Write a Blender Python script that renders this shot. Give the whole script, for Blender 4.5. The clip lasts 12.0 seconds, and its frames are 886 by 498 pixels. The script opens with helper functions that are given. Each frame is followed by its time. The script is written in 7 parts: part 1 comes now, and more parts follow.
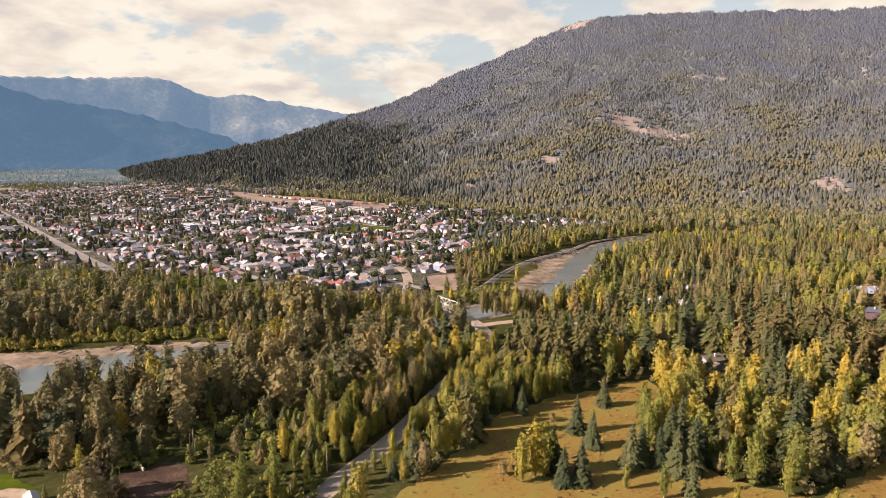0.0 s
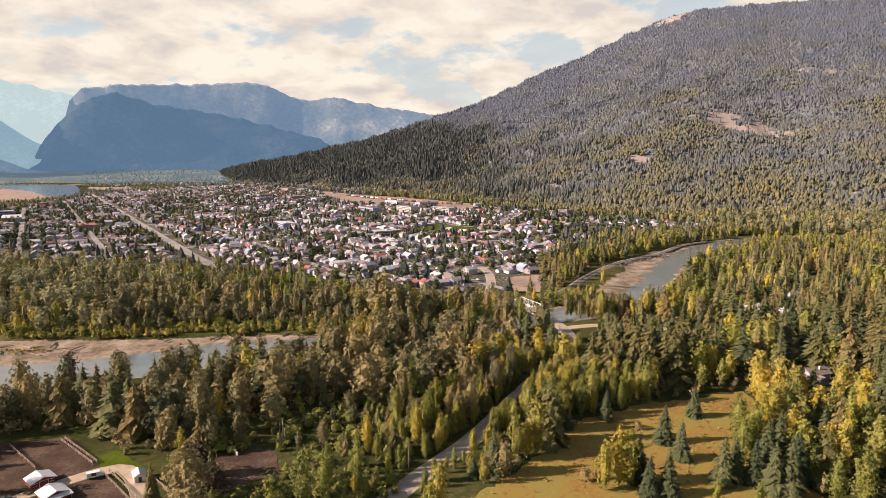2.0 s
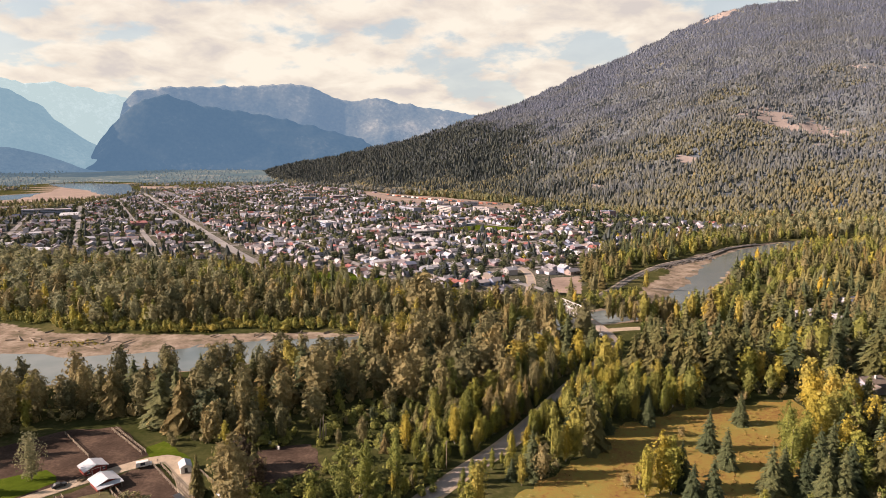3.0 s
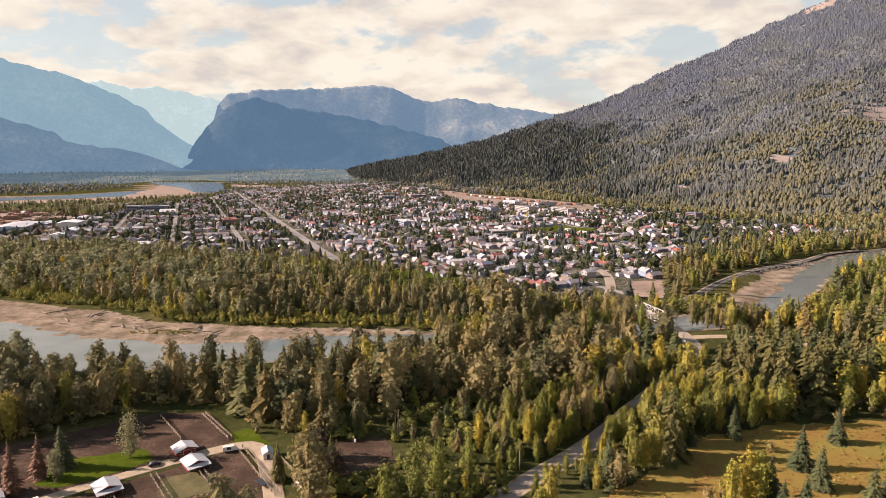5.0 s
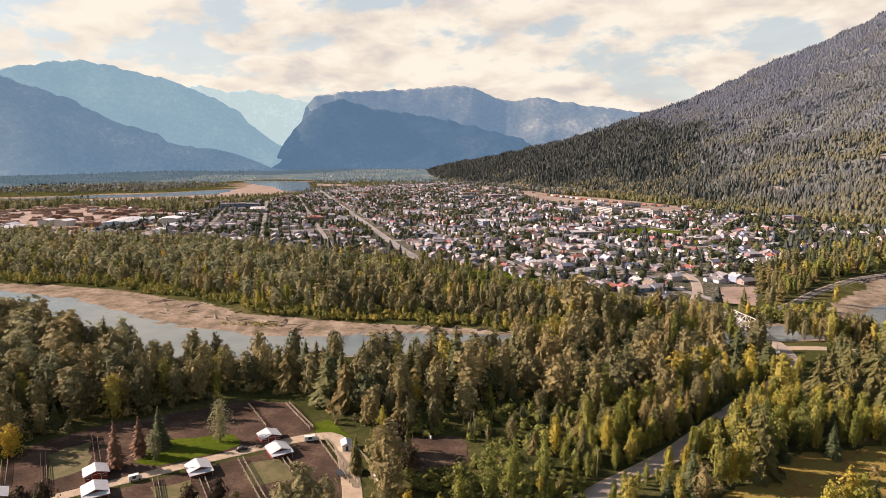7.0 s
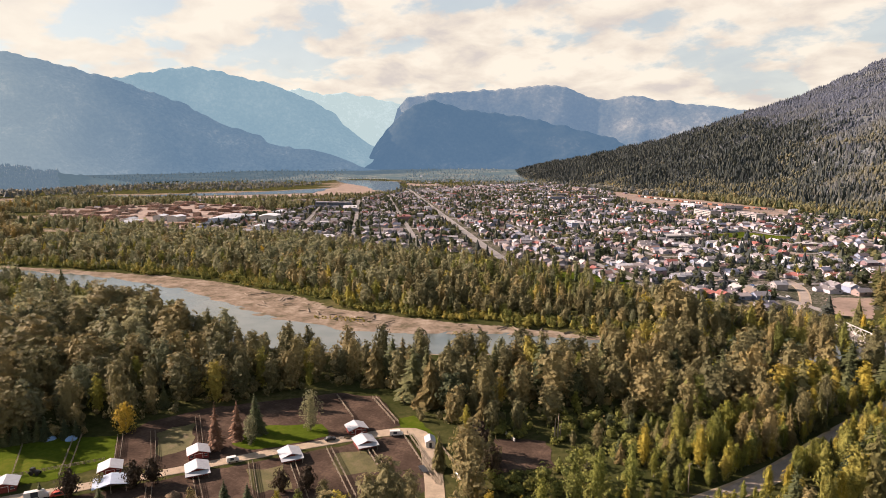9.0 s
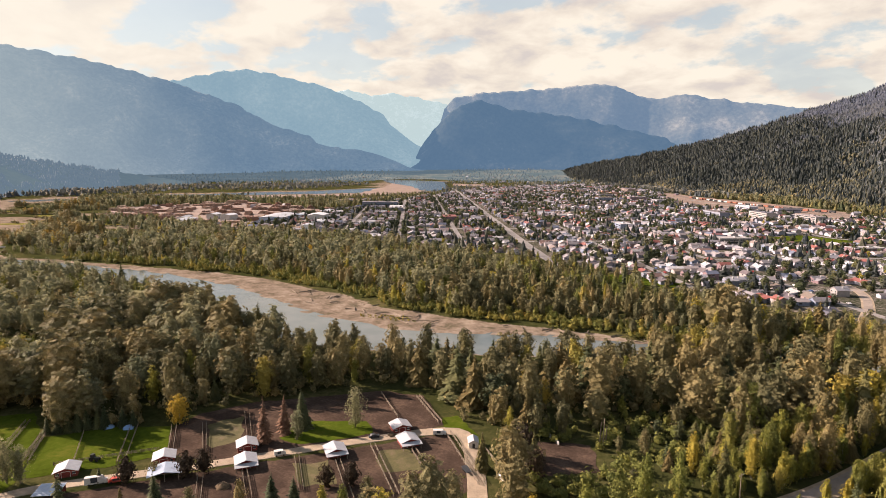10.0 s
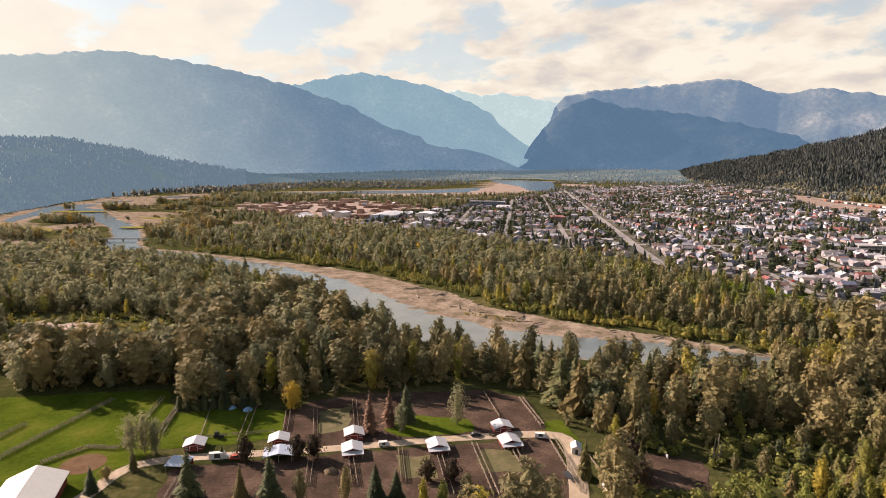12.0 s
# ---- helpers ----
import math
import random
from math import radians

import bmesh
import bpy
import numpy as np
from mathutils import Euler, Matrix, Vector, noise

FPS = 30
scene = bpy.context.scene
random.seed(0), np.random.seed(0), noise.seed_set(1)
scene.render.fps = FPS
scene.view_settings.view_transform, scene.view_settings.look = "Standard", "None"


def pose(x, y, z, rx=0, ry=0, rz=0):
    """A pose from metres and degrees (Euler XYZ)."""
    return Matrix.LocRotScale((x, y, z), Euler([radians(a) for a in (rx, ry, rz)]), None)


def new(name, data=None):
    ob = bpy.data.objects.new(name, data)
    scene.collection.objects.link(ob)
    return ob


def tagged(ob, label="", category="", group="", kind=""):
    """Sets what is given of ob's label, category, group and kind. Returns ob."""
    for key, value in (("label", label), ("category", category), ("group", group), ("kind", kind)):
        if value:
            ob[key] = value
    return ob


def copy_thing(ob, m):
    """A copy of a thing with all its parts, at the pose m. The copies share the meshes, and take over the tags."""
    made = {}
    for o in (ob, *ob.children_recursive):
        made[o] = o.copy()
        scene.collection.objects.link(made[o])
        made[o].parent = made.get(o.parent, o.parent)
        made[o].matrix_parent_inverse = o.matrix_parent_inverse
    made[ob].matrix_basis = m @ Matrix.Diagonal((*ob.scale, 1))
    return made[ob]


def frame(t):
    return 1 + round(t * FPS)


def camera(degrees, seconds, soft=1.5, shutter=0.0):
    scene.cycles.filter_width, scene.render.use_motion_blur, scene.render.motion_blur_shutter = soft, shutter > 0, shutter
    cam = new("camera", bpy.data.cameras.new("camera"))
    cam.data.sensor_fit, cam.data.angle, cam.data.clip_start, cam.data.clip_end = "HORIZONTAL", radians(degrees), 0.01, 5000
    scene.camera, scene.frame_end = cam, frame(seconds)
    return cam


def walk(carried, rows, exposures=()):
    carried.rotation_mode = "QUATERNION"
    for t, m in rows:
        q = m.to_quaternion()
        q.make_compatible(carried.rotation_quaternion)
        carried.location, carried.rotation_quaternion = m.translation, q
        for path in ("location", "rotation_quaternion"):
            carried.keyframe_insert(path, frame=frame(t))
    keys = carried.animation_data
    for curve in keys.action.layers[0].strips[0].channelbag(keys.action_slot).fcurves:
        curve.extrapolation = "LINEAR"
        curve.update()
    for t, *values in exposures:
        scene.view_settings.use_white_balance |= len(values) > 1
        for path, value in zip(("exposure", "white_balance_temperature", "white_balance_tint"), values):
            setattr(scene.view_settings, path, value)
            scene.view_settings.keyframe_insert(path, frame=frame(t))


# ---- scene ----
EYE = 110.0
LENS = 71.34
cam = camera(LENS, 12.0, soft=0.8)
# seconds, yaw to the left, pitch, roll: the camera hovers and pans
ROWS = [
    (0.0, -0.00, -8.22, -0.21),
    (0.5, 1.88, -8.20, -0.14),
    (1.0, 3.86, -8.20, -0.05),
    (1.5, 5.82, -8.22, -0.03),
    (2.0, 7.78, -8.22, 0.04),
    (2.5, 9.71, -8.21, 0.04),
    (3.0, 11.53, -8.21, 0.03),
    (5.0, 18.71, -8.23, 0.04),
    (5.5, 20.50, -8.25, 0.03),
    (6.0, 22.34, -8.24, 0.10),
    (6.5, 24.18, -8.24, 0.07),
    (7.0, 26.07, -8.24, 0.06),
    (9.0, 34.23, -8.21, 0.02),
    (9.5, 36.30, -8.20, 0.04),
    (10.0, 38.48, -8.19, -0.01),
    (10.5, 40.86, -8.19, 0.04),
    (11.0, 43.32, -8.20, -0.06),
    (11.5, 45.85, -8.21, -0.04),
    (12.0, 48.37, -8.21, 0.04),
]
walk(cam, [(t, pose(0, 0, EYE, 90 + pitch, roll, yaw)) for t, yaw, pitch, roll in ROWS])

# ---- world and sun ----
SUN_AZ, SUN_EL = -106.0, 25.5            # degrees clockwise from +y, and above the horizon
sun_dir = Vector((math.sin(radians(SUN_AZ)) * math.cos(radians(SUN_EL)),
                  math.cos(radians(SUN_AZ)) * math.cos(radians(SUN_EL)), math.sin(radians(SUN_EL))))
sun = new("sun", bpy.data.lights.new("sun", "SUN"))
sun.data.energy, sun.data.angle, sun.data.color = 5.0, radians(0.6), (1.0, 0.768, 0.648)
sun.matrix_world = Matrix.Translation((-300, -100, 400)) @ sun_dir.to_track_quat("Z", "Y").to_matrix().to_4x4()
scene.view_settings.exposure = 1.50


def node(nt, kind, **settings):
    """A node with its inputs (by name or index) and attributes set; a socket as a value is linked."""
    n = nt.nodes.new(kind)
    for key, value in settings.pop("at", {}).items():
        sock = n.inputs[key]
        if isinstance(value, bpy.types.NodeSocket):
            nt.links.new(value, sock)
        else:
            sock.default_value = value
    for key, value in settings.items():
        setattr(n, key, value)
    return n


def ramp(nt, fac, stops, interpolation="LINEAR"):
    n = nt.nodes.new("ShaderNodeValToRGB")
    nt.links.new(fac, n.inputs[0])
    n.color_ramp.interpolation = interpolation
    while len(n.color_ramp.elements) < len(stops):
        n.color_ramp.elements.new(0.5)
    for e, (pos, col) in zip(n.color_ramp.elements, stops):
        e.position = pos
        e.color = (*col, 1) if len(col) == 3 else col
    return n.outputs[0]


def maths(nt, op, a, b=0.0, clamp=False):
    n = node(nt, "ShaderNodeMath", at={0: a, 1: b}, operation=op, use_clamp=clamp)
    return n.outputs[0]


def mixc(nt, fac, a, b, blend="MIX"):
    n = nt.nodes.new("ShaderNodeMix")
    n.data_type, n.blend_type = "RGBA", blend
    for key, value in ((0, fac), (6, a), (7, b)):
        if isinstance(value, bpy.types.NodeSocket):
            nt.links.new(value, n.inputs[key])
        else:
            n.inputs[key].default_value = value if key == 0 else (*value, 1)
    return n.outputs[2]


def noise_tex(nt, vec, scale, detail=4.0, rough=0.55, dist=0.0):
    return node(nt, "ShaderNodeTexNoise", at={"Vector": vec, "Scale": scale, "Detail": detail, "Roughness": rough, "Distortion": dist}).outputs[0]


world = bpy.data.worlds.new("sky")
scene.world = world
world.use_nodes = True
wt = world.node_tree
wt.nodes.clear()
sky = node(wt, "ShaderNodeTexSky", sky_type="NISHITA", sun_disc=False, sun_elevation=radians(SUN_EL),
           sun_rotation=radians(SUN_AZ), air_density=1.0, dust_density=2.0, ozone_density=1.0, altitude=500)
coord = node(wt, "ShaderNodeTexCoord").outputs["Generated"]
sep = node(wt, "ShaderNodeSeparateXYZ", at={0: coord})
up = maths(wt, "ADD", maths(wt, "MAXIMUM", sep.outputs[2], 0.0), 0.30)
flat = node(wt, "ShaderNodeCombineXYZ", at={0: maths(wt, "DIVIDE", sep.outputs[0], up), 1: maths(wt, "DIVIDE", sep.outputs[1], up), 2: 0.7}).outputs[0]
puff = noise_tex(wt, flat, 3.1, 7.0, 0.52, 0.15)
fine = noise_tex(wt, flat, 7.0, 6.0, 0.6, 0.2)
body = maths(wt, "ADD", maths(wt, "MULTIPLY", puff, 0.8), maths(wt, "MULTIPLY", fine, 0.2))
cover = ramp(wt, body, [(0.41, (0, 0, 0)), (0.50, (1, 1, 1))], "EASE")
shade = ramp(wt, noise_tex(wt, flat, 5.0, 6.0, 0.55, 0.2), [(0.34, (0.80, 0.71, 0.66)), (0.45, (0.98, 0.855, 0.735)), (0.58, (1.14, 1.01, 0.86))])
low = ramp(wt, sep.outputs[2], [(0.02, (1, 1, 1)), (0.30, (0.0, 0.0, 0.0))])
high = ramp(wt, sep.outputs[2], [(0.30, (1, 1, 1)), (0.58, (0.12, 0.12, 0.12))])
cover = maths(wt, "MULTIPLY", maths(wt, "MULTIPLY", maths(wt, "MAXIMUM", cover, maths(wt, "MULTIPLY", low, 0.45)), 0.96), high)
toward = node(wt, "ShaderNodeVectorMath", at={0: coord, 1: tuple(sun_dir)}, operation="DOT_PRODUCT").outputs["Value"]
aureole = ramp(wt, toward, [(0.45, (0, 0, 0)), (1.0, (1, 1, 1))])
clear = mixc(wt, maths(wt, "MULTIPLY", high, 0.55), sky.outputs[0], (6.2, 6.6, 6.5))
shade = mixc(wt, aureole, shade, (1.13, 1.015, 0.875))
bg_sky = node(wt, "ShaderNodeBackground", at={0: clear, 1: 0.045})
bg_cloud = node(wt, "ShaderNodeBackground", at={0: shade, 1: 0.322})
both = node(wt, "ShaderNodeMixShader", at={0: cover, 1: bg_sky.outputs[0], 2: bg_cloud.outputs[0]})
node(wt, "ShaderNodeOutputWorld", at={0: both.outputs[0]})

# ---- materials ----
MATS = {}


def surface(name, stops, scale=1.0, rough=0.85, metal=0.0, bump=0.0, bump_scale=None, spec=0.3, rand=0.0, fine=0.35, thin=0.0, tint=False, island=0.0):
    """A material whose colour runs over the stops by noise at two scales, object position in metres; rand, island: variation from piece to piece."""
    m = bpy.data.materials.new(name)
    m.use_nodes = True
    nt = m.node_tree
    nt.nodes.clear()
    pos = node(nt, "ShaderNodeNewGeometry")
    vec = pos.outputs["Position"]
    big = noise_tex(nt, vec, scale, 4.0)
    small = noise_tex(nt, vec, scale * 9.0, 3.0, 0.6)
    fac = maths(nt, "ADD", maths(nt, "MULTIPLY", big, 1.0 - fine), maths(nt, "MULTIPLY", small, fine))
    if tint:
        att = node(nt, "ShaderNodeAttribute", attribute_name="tint", attribute_type="GEOMETRY").outputs["Fac"]
        fac = maths(nt, "ADD", att, maths(nt, "MULTIPLY", maths(nt, "SUBTRACT", fac, 0.5), 0.3))
    else:
        fac = maths(nt, "ADD", maths(nt, "MULTIPLY", maths(nt, "SUBTRACT", fac, 0.5), 2.2), 0.5, True)
    if rand:
        r = node(nt, "ShaderNodeObjectInfo").outputs["Random"]
        fac = maths(nt, "ADD", fac, maths(nt, "MULTIPLY", maths(nt, "SUBTRACT", r, 0.5), rand), True)
    if island:
        fac = maths(nt, "ADD", fac, maths(nt, "MULTIPLY", maths(nt, "SUBTRACT", pos.outputs["Random Per Island"], 0.5), island), True)
    col = ramp(nt, fac, [(p, c) for p, c in stops])
    b = node(nt, "ShaderNodeBsdfPrincipled", at={"Base Color": col, "Roughness": rough, "Metallic": metal, "Specular IOR Level": spec})
    out = b.outputs[0]
    if bump:
        h = noise_tex(nt, vec, bump_scale or scale * 12.0, 4.0, 0.6)
        nt.links.new(node(nt, "ShaderNodeBump", at={"Strength": bump, "Distance": 0.3, "Height": h}).outputs[0], b.inputs["Normal"])
    if thin:
        tr = node(nt, "ShaderNodeBsdfTranslucent", at={0: col})
        out = node(nt, "ShaderNodeMixShader", at={0: thin, 1: out, 2: tr.outputs[0]}).outputs[0]
    node(nt, "ShaderNodeOutputMaterial", at={0: out})
    MATS[name] = m
    return m


def leaf_mat(name, stops, thin=0.22, grain=2.6, gaps=0.0, mottle=1.0):
    """Foliage: a hue for each tree, a little change from clump to clump, and the light and dark of the single leaves within a clump."""
    m = bpy.data.materials.new(name)
    m.use_nodes = True
    nt = m.node_tree
    nt.nodes.clear()
    geo = node(nt, "ShaderNodeNewGeometry")
    vec = geo.outputs["Position"]
    tint = node(nt, "ShaderNodeAttribute", attribute_name="tint", attribute_type="GEOMETRY").outputs["Fac"]
    leaf = noise_tex(nt, vec, grain, 3.0, 0.7)
    fac = maths(nt, "ADD", tint, maths(nt, "MULTIPLY", maths(nt, "SUBTRACT", geo.outputs["Random Per Island"], 0.5), 0.16))
    fac = maths(nt, "ADD", fac, maths(nt, "MULTIPLY", maths(nt, "SUBTRACT", noise_tex(nt, vec, 0.06, 2.0), 0.5), 0.25), True)
    col = ramp(nt, fac, stops)
    col = mixc(nt, 1.0, col, ramp(nt, leaf, [(0.34, (1 - 0.54 * mottle, 1 - 0.50 * mottle, 1 - 0.54 * mottle)), (0.50, (1.0, 1.0, 1.0)), (0.66, (1 + 0.62 * mottle, 1 + 0.54 * mottle, 1 + 0.36 * mottle))]), "MULTIPLY")
    b = node(nt, "ShaderNodeBsdfPrincipled", at={"Base Color": col, "Roughness": 0.7, "Specular IOR Level": 0.08})
    nt.links.new(node(nt, "ShaderNodeBump", at={"Strength": 0.7, "Distance": 0.35, "Height": leaf}).outputs[0], b.inputs["Normal"])
    tr = node(nt, "ShaderNodeBsdfTranslucent", at={0: col})
    out = node(nt, "ShaderNodeMixShader", at={0: thin, 1: b.outputs[0], 2: tr.outputs[0]}).outputs[0]
    if gaps:
        hole = ramp(nt, noise_tex(nt, vec, grain * 0.75, 3.0, 0.75), [(gaps - 0.02, (1, 1, 1)), (gaps + 0.02, (0, 0, 0))])
        out = node(nt, "ShaderNodeMixShader", at={0: hole, 1: out, 2: node(nt, "ShaderNodeBsdfTransparent").outputs[0]}).outputs[0]
    node(nt, "ShaderNodeOutputMaterial", at={0: out})
    MATS[name] = m
    return m


m_poplar = leaf_mat("poplar_leaves", [(0.0, (0.088, 0.089, 0.049)), (0.35, (0.155, 0.141, 0.072)), (0.65, (0.223, 0.182, 0.088)), (0.85, (0.293, 0.221, 0.087)), (1.0, (0.35, 0.236, 0.058))], 0.20, gaps=0.45)
m_birch = leaf_mat("birch_leaves", [(0.0, (0.128, 0.150, 0.042)), (0.4, (0.232, 0.225, 0.050)), (0.7, (0.335, 0.272, 0.052)), (1.0, (0.450, 0.300, 0.045))], 0.3, gaps=0.45)
m_aspen = leaf_mat("aspen_leaves", [(0.0, (0.100, 0.118, 0.036)), (0.4, (0.192, 0.190, 0.052)), (0.75, (0.290, 0.242, 0.060)), (1.0, (0.430, 0.290, 0.055))], 0.24, gaps=0.45)
m_spruce = leaf_mat("spruce_needles", [(0.0, (0.040, 0.054, 0.030)), (0.5, (0.084, 0.095, 0.045)), (1.0, (0.172, 0.154, 0.064))], 0.12, gaps=0.42)
m_cedar = leaf_mat("cedar_leaves", [(0.0, (0.067, 0.075, 0.028)), (0.5, (0.115, 0.105, 0.044)), (1.0, (0.173, 0.13, 0.057))], 0.15, gaps=0.42)
m_tuft = leaf_mat("tuft_grass", [(0.0, (0.17, 0.14, 0.045)), (0.6, (0.25, 0.185, 0.06)), (1.0, (0.34, 0.23, 0.09))], 0.4)
m_dark = leaf_mat("street_tree_leaves", [(0.0, (0.040, 0.052, 0.030)), (0.5, (0.072, 0.082, 0.042)), (0.9, (0.125, 0.118, 0.055)), (1.0, (0.33, 0.23, 0.055))], 0.15, gaps=0.44)
# blue-grey tones for the upper trees paint haze into the forest's colour
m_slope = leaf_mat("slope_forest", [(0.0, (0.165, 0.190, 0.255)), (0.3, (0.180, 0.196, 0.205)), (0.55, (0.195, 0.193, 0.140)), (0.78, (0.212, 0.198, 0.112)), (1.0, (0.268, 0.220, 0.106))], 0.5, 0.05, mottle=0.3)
# dark needles; on the mountain's spur they stand in for cloud shadow
m_spur = leaf_mat("spur_needles", [(0.0, (0.036, 0.046, 0.052)), (0.6, (0.054, 0.063, 0.058)), (1.0, (0.090, 0.090, 0.058))], 0.15, 0.05, mottle=0.5)
# grey leaves: thin crowns by the lane; elsewhere haze and backlight painted in
m_bare = leaf_mat("thin_or_hazed_leaves", [(0.0, (0.145, 0.155, 0.095)), (1.0, (0.262, 0.250, 0.145))], 0.42, gaps=0.45)


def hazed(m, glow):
    """A distant backdrop with haze painted in: a faint bluish emission on far woods stands for the lit air."""
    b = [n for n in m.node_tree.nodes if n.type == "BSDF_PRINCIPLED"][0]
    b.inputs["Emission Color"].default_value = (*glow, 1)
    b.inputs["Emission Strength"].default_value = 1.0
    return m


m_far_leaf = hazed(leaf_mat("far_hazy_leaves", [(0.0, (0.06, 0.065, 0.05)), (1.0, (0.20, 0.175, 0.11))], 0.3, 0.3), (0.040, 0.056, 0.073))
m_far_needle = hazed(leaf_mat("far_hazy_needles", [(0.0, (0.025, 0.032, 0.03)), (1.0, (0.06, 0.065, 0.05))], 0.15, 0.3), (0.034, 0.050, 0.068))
# lighter, bluer base colours stand in for haze over the valley woods
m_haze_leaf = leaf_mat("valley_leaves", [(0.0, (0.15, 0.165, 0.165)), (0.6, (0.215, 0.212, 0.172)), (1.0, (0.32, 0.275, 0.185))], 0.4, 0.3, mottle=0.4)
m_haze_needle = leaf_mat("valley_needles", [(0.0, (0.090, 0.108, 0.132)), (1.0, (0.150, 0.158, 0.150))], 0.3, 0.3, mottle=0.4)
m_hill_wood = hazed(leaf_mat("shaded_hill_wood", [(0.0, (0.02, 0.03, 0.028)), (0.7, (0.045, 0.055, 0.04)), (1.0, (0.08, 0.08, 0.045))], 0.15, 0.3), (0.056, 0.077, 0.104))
m_bark = surface("bark", [(0.2, (0.087, 0.068, 0.053)), (0.8, (0.212, 0.174, 0.137))], 1.5, 0.9, bump=0.5)
m_road = surface("asphalt", [(0.2, (0.200, 0.170, 0.148)), (0.8, (0.310, 0.262, 0.225))], 0.15, 0.85, bump=0.1)
m_street = surface("street_asphalt", [(0.2, (0.150, 0.145, 0.145)), (0.8, (0.250, 0.232, 0.222))], 0.03, 0.85)
m_track = surface("gravel_lane", [(0.2, (0.238, 0.190, 0.136)), (0.8, (0.365, 0.294, 0.214))], 0.25, 0.95, bump=0.2)
m_dirt = surface("paddock_soil", [(0.15, (0.036, 0.026, 0.021)), (0.5, (0.062, 0.044, 0.034)), (0.9, (0.120, 0.084, 0.063))], 0.09, 1.0, spec=0.0, bump=0.4)
m_lawn = surface("pasture_grass", [(0.15, (0.034, 0.050, 0.006)), (0.55, (0.060, 0.084, 0.010)), (0.9, (0.104, 0.108, 0.020))], 0.05, 1.0, spec=0.0, bump=0.4, bump_scale=3.0)
m_dry = surface("meadow_grass", [(0.08, (0.135, 0.062, 0.030)), (0.28, (0.180, 0.108, 0.038)), (0.5, (0.200, 0.146, 0.042)), (0.72, (0.170, 0.152, 0.044)), (0.95, (0.29, 0.215, 0.09))], 0.07, 1.0, spec=0.0, fine=0.5, bump=0.6, bump_scale=1.6)
m_riprap = surface("dyke_stone", [(0.2, (0.045, 0.042, 0.040)), (0.5, (0.105, 0.095, 0.088)), (0.85, (0.22, 0.20, 0.18))], 0.35, 0.95, bump=0.6, fine=0.5)
m_sand = surface("bare_sand", [(0.2, (0.150, 0.110, 0.090)), (0.8, (0.270, 0.200, 0.160))], 0.03, 0.95)


def ground_material():
    m = bpy.data.materials.new("valley_ground")
    m.use_nodes = True
    nt = m.node_tree
    nt.nodes.clear()
    vec = node(nt, "ShaderNodeNewGeometry").outputs["Position"]
    n1, n2 = noise_tex(nt, vec, 0.02, 5.0), noise_tex(nt, vec, 0.35, 5.0, 0.65)
    grass = ramp(nt, maths(nt, "ADD", maths(nt, "MULTIPLY", n1, 0.6), maths(nt, "MULTIPLY", n2, 0.4)),
                 [(0.36, (0.024, 0.030, 0.010)), (0.5, (0.046, 0.049, 0.018)), (0.64, (0.095, 0.084, 0.037))])
    stone = ramp(nt, maths(nt, "ADD", maths(nt, "MULTIPLY", noise_tex(nt, vec, 0.07, 4.0), 0.6), maths(nt, "MULTIPLY", n2, 0.4)), [(0.36, (0.085, 0.078, 0.05)), (0.47, (0.165, 0.130, 0.098)), (0.62, (0.27, 0.222, 0.175))])
    urban = ramp(nt, maths(nt, "ADD", maths(nt, "MULTIPLY", n1, 0.3), maths(nt, "MULTIPLY", n2, 0.7)),
                 [(0.38, (0.026, 0.035, 0.016)), (0.50, (0.075, 0.074, 0.056)), (0.60, (0.200, 0.172, 0.158))])
    g = node(nt, "ShaderNodeAttribute", attribute_name="gravel").outputs["Fac"]
    t = node(nt, "ShaderNodeAttribute", attribute_name="town").outputs["Fac"]
    edge = maths(nt, "ADD", g, maths(nt, "MULTIPLY", maths(nt, "SUBTRACT", n2, 0.5), 0.7))
    edge = ramp(nt, edge, [(0.42, (0, 0, 0)), (0.58, (1, 1, 1))])
    col = mixc(nt, edge, mixc(nt, t, grass, urban), stone)
    b = node(nt, "ShaderNodeBsdfPrincipled", at={"Base Color": col, "Roughness": 1.0, "Specular IOR Level": 0.0})
    nt.links.new(node(nt, "ShaderNodeBump", at={"Strength": 0.15, "Distance": 0.4, "Height": n2}).outputs[0], b.inputs["Normal"])
    node(nt, "ShaderNodeOutputMaterial", at={0: b.outputs[0]})
    return m


m_ground = ground_material()


def water_material():
    m = bpy.data.materials.new("glacial_water")
    m.use_nodes = True
    nt = m.node_tree
    nt.nodes.clear()
    vec = node(nt, "ShaderNodeNewGeometry").outputs["Position"]
    n = noise_tex(nt, vec, 0.04, 4.0)
    col = ramp(nt, n, [(0.3, (0.085, 0.108, 0.112)), (0.7, (0.135, 0.152, 0.152))])
    b = node(nt, "ShaderNodeBsdfPrincipled", at={"Base Color": col, "Roughness": 0.12, "Specular IOR Level": 0.5, "IOR": 1.33})
    nt.links.new(node(nt, "ShaderNodeBump", at={"Strength": 0.25, "Distance": 0.15, "Height": noise_tex(nt, vec, 0.6, 4.0, 0.6)}).outputs[0], b.inputs["Normal"])
    node(nt, "ShaderNodeOutputMaterial", at={0: b.outputs[0]})
    return m


m_water = water_material()


